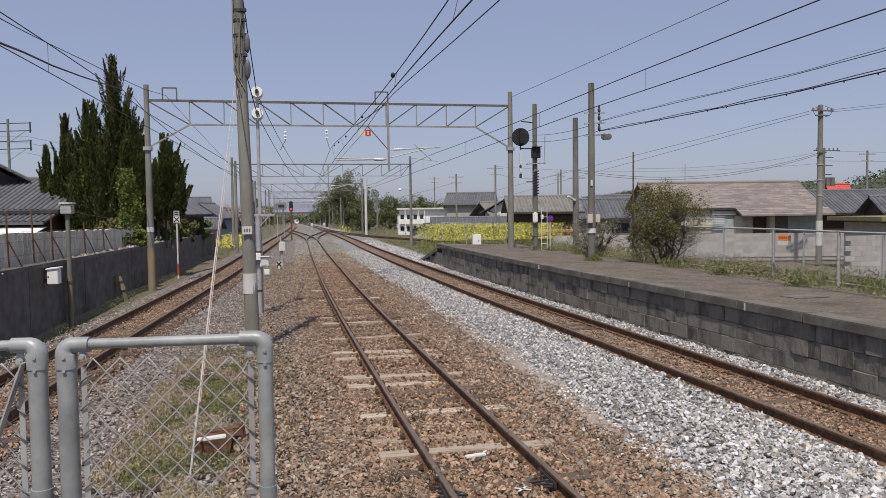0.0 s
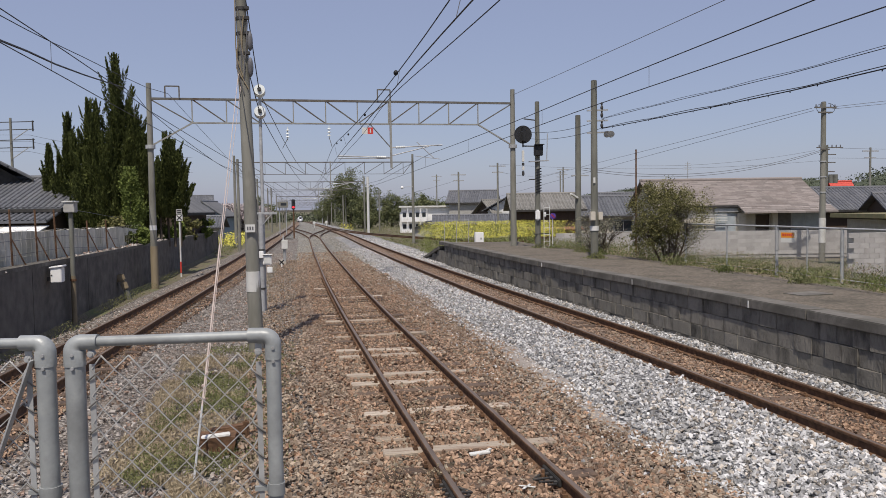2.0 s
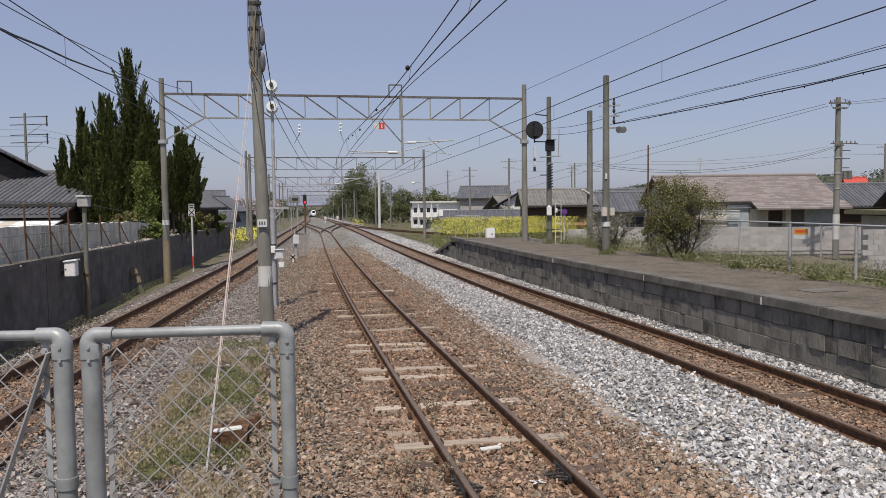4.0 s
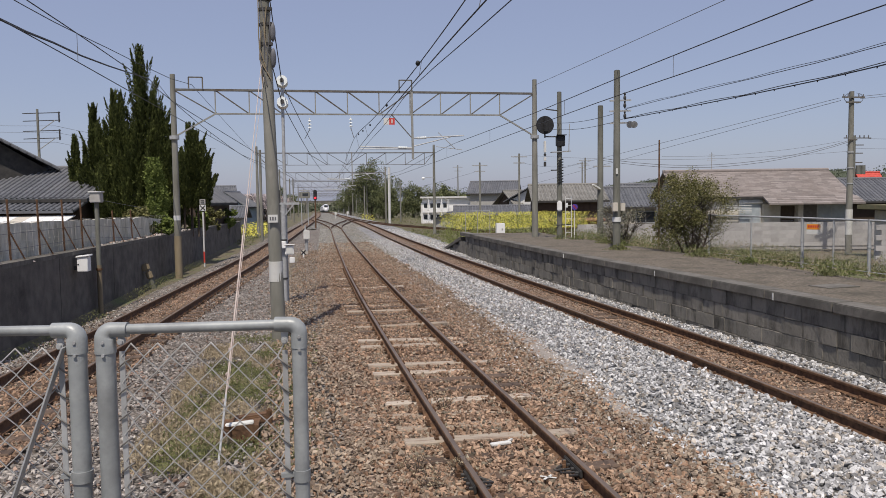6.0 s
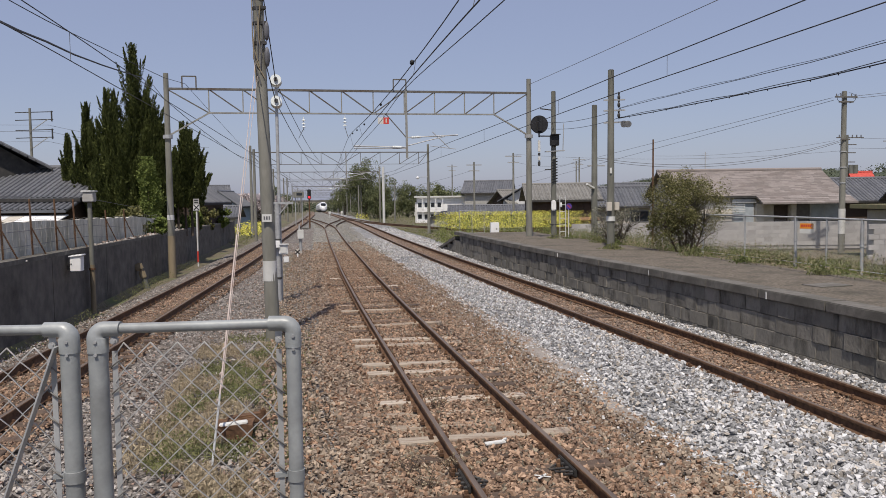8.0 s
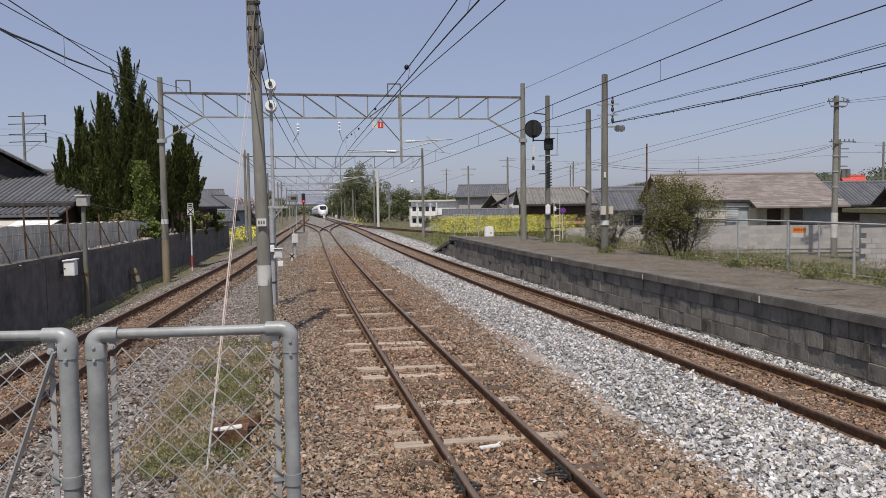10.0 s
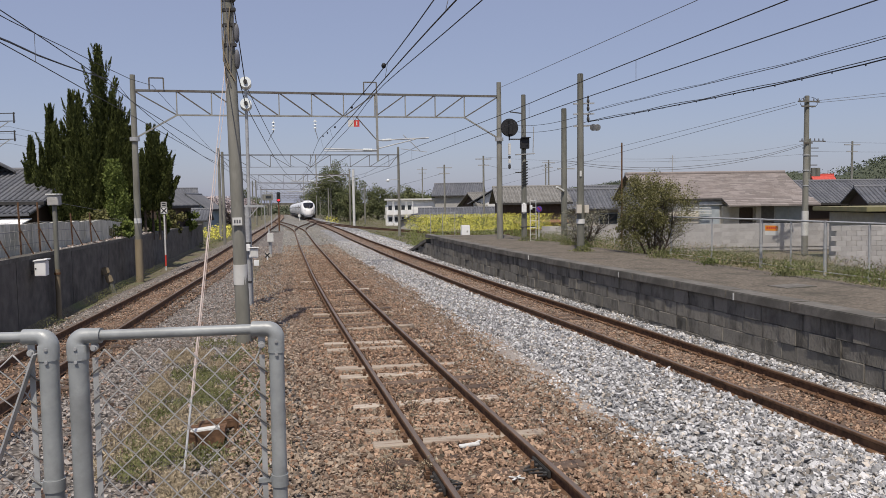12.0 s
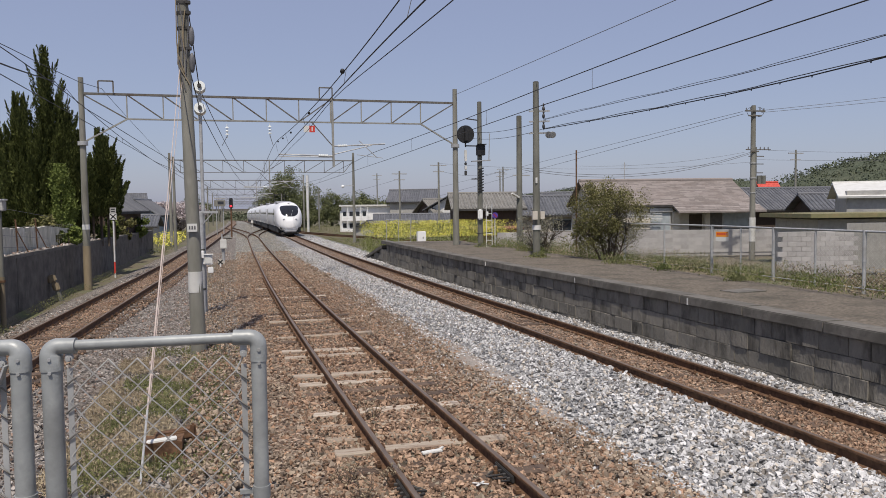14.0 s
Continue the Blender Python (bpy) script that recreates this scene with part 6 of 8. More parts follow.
def flame_crown(parent, tall, radius, seed, leaf=0.15, material=None):
    """The crown of a Chinese juniper: flame-like tufts that lick up and outwards round a dark core, to a thin tip."""
    rg = np.random.default_rng(seed)
    unit = lambda v: v / (np.linalg.norm(v, axis=-1, keepdims=True) + 1e-9)
    k = int(22 + 16 * radius * tall / 2.0)
    t = np.concatenate([rg.random(k) ** 1.15 * 0.88, np.linspace(0.62, 0.86, 7)])
    k = len(t)
    ang = rg.random(k) * 2 * np.pi
    env = radius * (1 - t) ** 1.45 * 1.1 * (0.75 + 0.25 * np.minimum(1, t / 0.15)) * (0.85 + 0.2 * np.sin(3 * ang + 9 * t + seed))
    rr = env * rg.uniform(0.35, 0.88, k)
    rr[-7:] *= 0.2
    out = np.stack([np.cos(ang), np.sin(ang), np.zeros(k)], -1)
    d = unit(out * rg.uniform(0.12, 0.6, (k, 1)) * np.minimum(1, (1 - t) * 1.6)[:, None] + np.array([0, 0, 1.0]) + rg.normal(0, 0.09, (k, 3)))
    length = np.minimum(rg.uniform(0.8, 1.7, k) * (0.6 + 0.3 * radius), (1.0 - t) * tall)
    wide = length * rg.uniform(0.12, 0.19, k) * (0.35 + 0.65 * np.minimum(1, (1 - t) * 1.5))
    d[-7:] = unit(out[-7:] * 0.05 + np.array([0, 0, 1.0]) + rg.normal(0, 0.025, (7, 3)))
    length[-7:] = (1.0 - t[-7:]) * tall * np.linspace(0.75, 1.0, 7)
    wide[-7:] = 0.05 + 0.09 * length[-7:]
    foot = out * rr[:, None] + np.stack([np.zeros(k), np.zeros(k), t * tall], -1)
    p = length * wide
    n = int(k * 145)
    w = rg.choice(k, n, p=p / p.sum())
    u = rg.random(n) ** 0.85
    e1 = unit(np.cross(d, rg.normal(size=(k, 3))))
    e2 = np.cross(d, e1)
    phi = rg.random(n) * 2 * np.pi
    rad = e1[w] * np.cos(phi)[:, None] + e2[w] * np.sin(phi)[:, None]
    prof = np.sin(np.pi * np.clip(u, 0.02, 1) ** 0.62) ** 0.75 * (1 - 0.35 * u)
    pos = foot[w] + d[w] * (u * length[w])[:, None] + rad * (wide[w] * prof * rg.uniform(0.55, 1.08, n))[:, None]
    pos[:, 2] = np.minimum(pos[:, 2], tall)
    nrm = unit(rad + 0.35 * d[w] + rg.normal(0, 0.28, (n, 3)))
    axis = unit(d[w] + 0.45 * rad + rg.normal(0, 0.25, (n, 3)))
    m = int(n * 0.12)                                    # the shaded inner leaves
    h, a = rg.random(m) * 0.85, rg.random(m) * 2 * np.pi
    cr = radius * (1 - h) ** 1.2 * 0.55 * rg.random(m) ** 0.5
    pos = np.concatenate([pos, np.stack([cr * np.cos(a), cr * np.sin(a), h * tall], -1)])
    nrm = np.concatenate([nrm, unit(rg.normal(size=(m, 3)))])
    axis = np.concatenate([axis, unit(rg.normal(size=(m, 3)) + (0, 0, 1.5))])
    size = leaf * rg.uniform(0.6, 1.35, n + m)
    size[n:] *= 2.0
    b = unit(np.cross(axis, nrm))
    la, lb = axis * size[:, None] * 0.5, b * (size * 0.17)[:, None]
    lift = nrm * (size * 0.06)[:, None]
    v = np.stack([pos - la, pos + lb - lift, pos + la, pos - lb - lift], 1).reshape(-1, 3)
    f = np.arange((n + m) * 4).reshape(-1, 4)
    return bulk("crown", v, np.concatenate([f[:, [0, 1, 2]], f[:, [0, 2, 3]]]), material or M_LEAF_DARK, parent)


def ball_points(c, s, n, seed, clumps=18, hollow=0.5):
    """Points of an uneven crown made of clumps."""
    rg = np.random.default_rng(seed)
    d = rg.normal(size=(clumps, 3))
    d /= np.linalg.norm(d, axis=1)[:, None]
    cc = d * rg.uniform(hollow, 0.95, (clumps, 1))
    w = rg.integers(0, clumps, n)
    q = rg.normal(size=(n, 3))
    q /= np.linalg.norm(q, axis=1)[:, None]
    rad = rg.uniform(0.18, 0.42, clumps)[w]
    p = cc[w] + q * (rad * rg.random(n) ** 0.33)[:, None]
    return np.array(c) + p * np.array(s)


def branches(parent, base, top, spread, n, r, seed, name="trunk"):
    rg = random.Random(seed)
    bm = bmesh.new()
    base, top = Vector(base), Vector(top)
    add_rod(bm, base, base.lerp(top, 0.45), r, r * 0.7, 8)
    add_rod(bm, base.lerp(top, 0.45), top, r * 0.7, r * 0.15, 7)
    for i in range(n):
        s = base.lerp(top, rg.uniform(0.15, 0.8))
        e = s + Vector((rg.uniform(-1, 1) * spread, rg.uniform(-1, 1) * spread, rg.uniform(0.3, 1.0) * spread))
        m = s.lerp(e, 0.5) + Vector((rg.uniform(-.1, .1), rg.uniform(-.1, .1), rg.uniform(-.1, .1))) * spread
        add_rod(bm, s, m, r * 0.4, r * 0.28, 5)
        add_rod(bm, m, e, r * 0.28, r * 0.08, 5)
        e2 = m + Vector((rg.uniform(-1, 1), rg.uniform(-1, 1), rg.uniform(0.2, 1))) * spread * 0.5
        add_rod(bm, m, e2, r * 0.2, r * 0.06, 4)
    return part(name, bm, M_BARK, parent)


def crown(parent, pts, size, material, seed, up=0.2, name="crown", aspect=1.6):
    v, f = leaf_cloud(pts, size, up, seed, aspect=aspect)
    return bulk(name, v, f, material, parent)


def build_junipers():
    spec = ((-8.64, 40.9, 10.6, 2.0), (-9.98, 40.6, 8.35, 1.0), (-9.5, 40.2, 8.25, 1.1), (-11.02, 41.0, 7.7, 1.0), (-10.65, 40.6, 6.8, 0.95), (-11.99, 41.2, 6.2, 0.5), (-11.45, 41.0, 5.6, 0.6),
            (-8.0, 40.5, 8.2, 1.2), (-7.62, 40.3, 7.5, 1.1), (-8.9, 39.7, 6.6, 1.4), (-9.9, 39.9, 5.9, 1.3), (-7.2, 40.4, 6.6, 1.0), (-6.32, 40.5, 6.7, 0.95), (-5.98, 40.3, 6.3, 0.75), (-5.7, 40.2, 5.75, 0.6), (-6.6, 40.0, 5.4, 0.9))
    for k, (x, y, zt, r) in enumerate(spec):
        t = thing("juniper_tree", pose(x, y, 1.15), "tall dark green pointed juniper behind the wall", "tree", "row of junipers")
        rod_part("trunk", (0, 0, -0.2), (0, 0, (zt - 1.2) * 0.85), 0.14 if r > 1 else 0.07, M_BARK, t, 0.02, 8)
        c = flame_crown(t, zt - 1.45 - (1.0 if x > -6.7 else 0.0), r, 20 + k)
        c.matrix_basis = pose(0, 0, 0.3 + (1.0 if x > -6.7 else 0.0))
    t = thing("young_tree", pose(-7.7, 38.6, 1.15), "light green young conifer before the junipers", "tree")
    rod_part("trunk", (0, 0, -0.2), (0, 0, 3.0), 0.05, M_BARK, t, 0.02, 8)
    crown(t, spire_points((0, 0, 0.6), (0, 0, 3.7), 0.75, 7000, 71), 0.065, M_LEAF_LIGHT, 72, up=0.3)
    for k, (x, y, z, s, m) in enumerate(((-7.3, 33.2, 1.6, 0.8, M_LEAF_OLIVE), (-6.7, 44.5, 1.5, 0.8, M_LEAF_LIGHT), (-6.6, 50.0, 1.5, 0.9, M_LEAF_OLIVE), (-6.5, 56.0, 1.4, 0.9, M_LEAF_LIGHT), (-6.9, 36.0, 1.55, 0.65, M_LEAF_LIGHT), (-6.6, 34.0, 1.5, 0.45, M_LEAF_LIGHT))):
        t = thing("hedge_bush", pose(x, y, 1.15), "low straggling bush on the wall top", "bush")
        branches(t, (0, 0, -0.1), (0, 0, s * 1.2), 0.3, 6, 0.03, k + 3)
        crown(t, ball_points((0, 0, z - 1.0), (s, s, s * 0.85), 1500, 80 + k), 0.12, m, 90 + k)


def build_bushes():
    t = thing("evergreen_bush", pose(12.15, 23.6, 0.6), "wide olive-green bush with bare twigs beside the platform", "bush")
    for k, (dx, dz) in enumerate(((0, 2.4), (-0.5, 2.0), (0.5, 2.2), (0.9, 1.7), (-0.9, 1.5))):
        branches(t, (dx * 0.2, 0, -0.1), (dx, 0.1, dz), 0.8, 26, 0.04, 5 + k, "stem")
    crown(t, np.concatenate([ball_points((-0.25, 0, 1.75), (1.1, 1.0, 1.15), 15000, 101, 70), ball_points((-0.8, 0, 1.0), (0.75, 0.8, 0.6), 3000, 102), ball_points((0.55, 0, 1.7), (0.95, 0.8, 1.1), 4500, 104, 50)]), 0.034, M_LEAF_OLIVE, 103)
    t = thing("bare_bush", pose(11.5, 28.3, 0.6), "greyish half bare bush beside the platform", "bush")
    for k, (dx, dz) in enumerate(((0, 1.7), (-0.5, 1.4), (0.5, 1.5), (0.8, 1.2))):
        branches(t, (dx * 0.2, 0, -0.1), (dx, 0, dz), 0.6, 24, 0.035, 15 + k, "stem")
    crown(t, ball_points((0, 0, 1.05), (1.0, 0.8, 0.8), 2200, 111, 40), 0.045, mat("grey_leaf", (0.13, 0.13, 0.09), (0.28, 0.27, 0.2), 1.2, 0.8, per="island"), 112)


def build_platform_weeds():
    for k, (x, y, r, n) in enumerate(((9.95, 24.55, 0.28, 420), (10.1, 24.9, 0.22, 260), (10.3, 31.8, 0.3, 320), (10.75, 31.2, 0.25, 240), (10.9, 28.2, 0.3, 420), (10.95, 26.6, 0.25, 300), (11.0, 21.0, 0.28, 380), (11.05, 18.4, 0.25, 320), (11.0, 15.2, 0.24, 300))):
        w = thing("weed_tuft", pose(x, y, PLAT_Z - 0.02), "low green weeds growing on the old platform", "weed", "platform weeds")
        rg = np.random.default_rng(500 + k)
        p = rg.normal(size=(n, 3)) * (r * 0.55, r * 0.7, 0.0)
        p[:, 2] = 0.02 + rg.random(n) * r * 0.75 * np.exp(-((p[:, 0] ** 2 + p[:, 1] ** 2) / r ** 2))
        crown(w, p, 0.022, M_GRASS if k % 2 else M_SHORTGRASS, 520 + k, up=0.7, name="leaves", aspect=3.6)


def build_far_trees():
    spec = [(10.6, 152, 9.9, 3.8, 5), (14.5, 152, 7.0, 3.4, 3), (18.5, 150, 6.0, 3.2, 2), (12.0, 140, 5.2, 2.6, 2), (8.2, 195, 8.0, 3.4, 2), (21.5, 124, 5.0, 2.4, 2), (24.5, 123, 4.6, 2.0, 2), (27, 170, 6.0, 4.5, 2), (34, 175, 5.6, 4.5, 2), (-9, 190, 6.0, 3.0, 2), (-8.0, 230, 5.2, 3.2, 2), (8.5, 250, 6.0, 3.5, 2)]
    for k, (x, y, zt, r, q) in enumerate(spec):
        z0 = land(x, y)
        t = thing("broadleaf_tree", pose(x, y, z0 - 0.1), "distant round-crowned green tree", "tree", "distant trees")
        h = zt - z0
        branches(t, (0, 0, 0), (0, 0, h * 0.8), r * 0.6, 10, 0.28, 200 + k)
        crown(t, ball_points((0, 0, h * 0.5), (r, r, h * 0.52), 3300 * q, 210 + k, 90 if q > 3 else 50, 0.3), 0.17, M_LEAF_FAR, 230 + k)
    for k, (x, y, zt, r) in enumerate(((-6.9, 106, 3.4, 2.2), (-11.0, 128, 4.6, 3.0), (-8.6, 138, 4.4, 2.6), (-7.2, 165, 4.4, 2.6), (-13.5, 150, 5.0, 3.0))):
        z0 = land(x, y)
        t = thing("cherry_tree", pose(x, y, z0 - 0.1), "distant pale pink cherry tree in blossom", "tree", "cherry trees")
        branches(t, (0, 0, 0), (0, 0, (zt - z0) * 0.8), 1.2, 10, 0.2, 260 + k)
        crown(t, ball_points((0, 0, (zt - z0) * 0.6), (r, r, 1.8), 4200, 270 + k, 40), 0.17, M_PINKTREE, 280 + k)


def tufts(name, boxes, material, size, up, label, seed, zoff=0.0):
    """Grass or flowers strewn over patches: x0, x1, y0, y1, count, height."""
    rg = np.random.default_rng(seed)
    allp = []
    for x0, x1, y0, y1, n, h in boxes:
        x, y = rg.uniform(x0, x1, n), rg.uniform(y0, y1, n)
        keep = np.array([noise.noise((a * 0.8, b * 0.8, seed)) + 0.5 * noise.noise((a * 2.6, b * 2.6, seed)) > 0.0 for a, b in zip(x, y)])
        x, y = x[keep], y[keep]
        z = np.array([land(a, b) for a, b in zip(x, y)]) + zoff + rg.random(len(x)) ** 1.5 * h
        allp.append(np.stack([x, y, z], -1))
    v, f = leaf_cloud(np.concatenate(allp), size, up, seed + 1, aspect=4.0)
    return tagged(bulk(name, v, f, material), label, "plants", kind="stuff")


def build_far_woods():
    """Low hazy woods and hedges round the horizon."""
    rg = np.random.default_rng(77)
    pts = []
    for k in range(420):
        y = rg.uniform(300, 700)
        x = rg.uniform(14, 420) if k % 3 else -rg.uniform(14, 260)
        if x > 0:
            x = max(x, 12 + (y - 300) * 0.02)
        h = rg.uniform(2.5, 6.5)
        pts.append(np.array((x, y, land(x, y) + h * 0.5)) + rg.normal(size=(45, 3)) * (h * 0.6, h * 0.6, h * 0.28))
    for k in range(120):
        x, y = rg.uniform(-70, 80), rg.uniform(660, 800)
        h = rg.uniform(5, 9)
        pts.append(np.array((x, y, land(x, y) + h * 0.5)) + rg.normal(size=(45, 3)) * (h * 0.6, h * 0.6, h * 0.28))
    v, f = leaf_cloud(np.concatenate(pts), 1.5, 0.2, 78, aspect=1.2)
    tagged(bulk("far_woods", v, f, M_LEAF_HILL), "hazy low woods and hedges on the horizon", "trees", kind="stuff")


def build_weeds():
    tufts("rape_flowers", [(8.6, 17.5, 45.6, 55, 32000, 1.0)], M_YELLOW, 0.028, 0.1, "bright yellow rape flowers in bloom", 300, 1.35)
    tufts("rape_stalks", [(8.4, 17.5, 45.2, 55, 26000, 2.1)], M_STALK, 0.042, 0.8, "green stalks of the rape plants", 301)
    tufts("rape_flowers", [(-7.5, -4.8, 68, 92, 1500, 0.8), (7.4, 9, 120, 140, 250, 0.8)], M_YELLOW, 0.08, 0.1, "yellow rape flowers along the line", 302, 0.3)
    tufts("lot_weeds", [(11.0, 13.2, 6, 37, 34000, 0.42), (12.5, 20, 8, 40, 40000, 0.55), (12.2, 13.0, 15, 24, 4000, 0.35), (12.9, 16.5, 8, 24, 30000, 0.3)], M_GRASS, 0.018, 0.8, "green weeds behind the platform", 303)
    tufts("dry_weeds", [(11.0, 13.2, 6, 37, 12000, 0.35), (12.5, 24, 8, 40, 26000, 0.6), (14, 19, 14, 30, 8000, 0.6), (13.6, 17.5, 9, 16, 9000, 0.6)], M_DRYGRASS, 0.018, 0.8, "dry brown weeds behind the platform", 304)
    tufts("dead_brush", [(13.3, 17.5, 9.5, 17, 14000, 0.45)], mat("dead_twigs", (0.05, 0.034, 0.025), (0.15, 0.105, 0.078), 1.2, 0.9, per="island", spec=0.2), 0.02, 0.7, "dark brown dead brush behind the yard fence", 308)
    tufts("bank_grass", [(7.6, 11, 37.4, 47, 9000, 0.14), (8.6, 16, 54, 80, 9000, 0.25), (6.5, 20, 66, 150, 16000, 0.35), (-7.5, -5.0, 60, 120, 9000, 0.4)], M_SHORTGRASS, 0.04, 0.8, "green grass on the bank", 305)
    tufts("track_grass", [(-2.0, -0.3, 4.2, 15.5, 30000, 0.11), (-1.9, -0.1, 8, 17, 14000, 0.12), (-6.0, -5.4, 14, 40, 3500, 0.2), (-1.4, 0.3, 21, 44, 3000, 0.08)], M_SHORTGRASS, 0.014, 0.75, "short green grass among the stones", 306, 0.15)
    tufts("dry_grass", [(-2.3, 0.0, 4.2, 16, 60000, 0.1), (-1.6, -0.2, 4.2, 9.5, 30000, 0.12), (-1.4, 0.4, 18, 46, 12000, 0.08)], M_DRYGRASS, 0.015, 0.75, "short straw-coloured grass among the stones", 307, 0.15)


# houses ----------------------------------------------------------------------------------
def roof_slope(parent, w, run, z_eave, z_ridge, y_eave, material, side, ribs=0.0, courses=12, name="roof_slope"):
    """One slope of a gable roof: courses that overlap, each broken into slates, or ribs of pan tiles."""
    rg = random.Random(int(w * 100) + courses)
    verts, faces = [], []
    rise = z_ridge - z_eave
    for c in range(courses):
        t0, t1 = c / courses, (c + 1) / courses
        x = -w / 2
        while x < w / 2 - 0.01:
            l = min(rg.uniform(0.35, 0.8), w / 2 - x)
            lift = 0.035
            k = len(verts)
            for xx in (x, x + l - 0.006):
                for t, z in ((t0, lift), (t1 + 0.02, 0.006), (t1 + 0.02, -0.08), (t0, -0.08)):
                    verts.append((xx, y_eave + side * run * t, z_eave + rise * t + z))
            q = [(k, k + 1, k + 5, k + 4), (k + 3, k, k + 4, k + 7), (k + 2, k + 3, k + 7, k + 6), (k + 1, k + 2, k + 6, k + 5), (k, k + 3, k + 2, k + 1), (k + 4, k + 5, k + 6, k + 7)]
            faces += q
            x += l
    if ribs:
        x = -w / 2 + ribs / 2
        r = ribs * 0.28
        while x < w / 2:
            k = len(verts)
            for t in (0.0, 1.0):
                for j in range(5):
                    a = math.pi * j / 4
                    verts.append((x + r * math.cos(a), y_eave + side * run * t, z_eave + rise * t + 0.02 + r * math.sin(a)))
            for j in range(4):
                faces.append((k + j, k + j + 1, k + j + 6, k + j + 5))
            x += ribs
    return raw(name, verts, faces, material, parent)


def gable_house(name, m, w, d, hw, hr, wall_m, roof_m, label, over=0.5, ribs=0.0, courses=12, windows=(), doors=(), category="house", lower=None):
    """A gabled house: x along the ridge, front at y = 0, back at y = d."""
    h = thing(name, m, label, category)
    bm = bmesh.new()
    add_box(bm, (0, d / 2, hw / 2 - 0.25), (w, d, hw + 0.5))
    part("wall", bm, wall_m, h)
    slope = (hr - hw) / (d / 2 + over)
    for s in (-1, 1):
        bm = bmesh.new()
        vs = [bm.verts.new((s * (w / 2 - 0.01), 0, hw)), bm.verts.new((s * (w / 2 - 0.01), d, hw)), bm.verts.new((s * (w / 2 - 0.01), d / 2, hr - 0.1))]
        vs2 = [bm.verts.new((s * (w / 2 - 0.16), v.co.y, v.co.z)) for v in vs]
        bm.faces.new(vs)
        bm.faces.new(vs2[::-1])
        for i in range(3):
            bm.faces.new((vs[i], vs[(i + 1) % 3], vs2[(i + 1) % 3], vs2[i]))
        part("gable", bm, wall_m, h)
    ze = hw - 0.02
    roof_slope(h, w + 2 * over, d / 2 + over, ze, hr, -over, roof_m, 1, ribs, courses)
    roof_slope(h, w + 2 * over, d / 2 + over, ze, hr, d + over, roof_m, -1, 0, courses)
    bm = bmesh.new()
    add_rod(bm, (-w / 2 - over, d / 2, hr + 0.04), (w / 2 + over, d / 2, hr + 0.04), 0.13, None, 10)
    part("ridge", bm, roof_m, h)
    box_part("fascia", (0, -over + 0.02, ze - 0.06), (w + 2 * over, 0.06, 0.15), M_UNDER, h)
    for x, z, ww, hh in windows:
        wn_ = box_part("window", (x, -0.03, z), (ww + 0.14, 0.1, hh + 0.14), M_STEEL, h)
        for s in (-1, 1):
            box_part("pane", (x + s * ww / 4, -0.085, z), (ww / 2 - 0.04, 0.02, hh), M_GLASS, wn_)
        box_part("sill", (x, -0.1, z - hh / 2 - 0.1), (ww + 0.24, 0.16, 0.06), M_CONC, wn_)
    for x, z, ww, hh, mm in doors:
        box_part("door", (x, -0.03, z), (ww, 0.08, hh), mm, h)
    return h


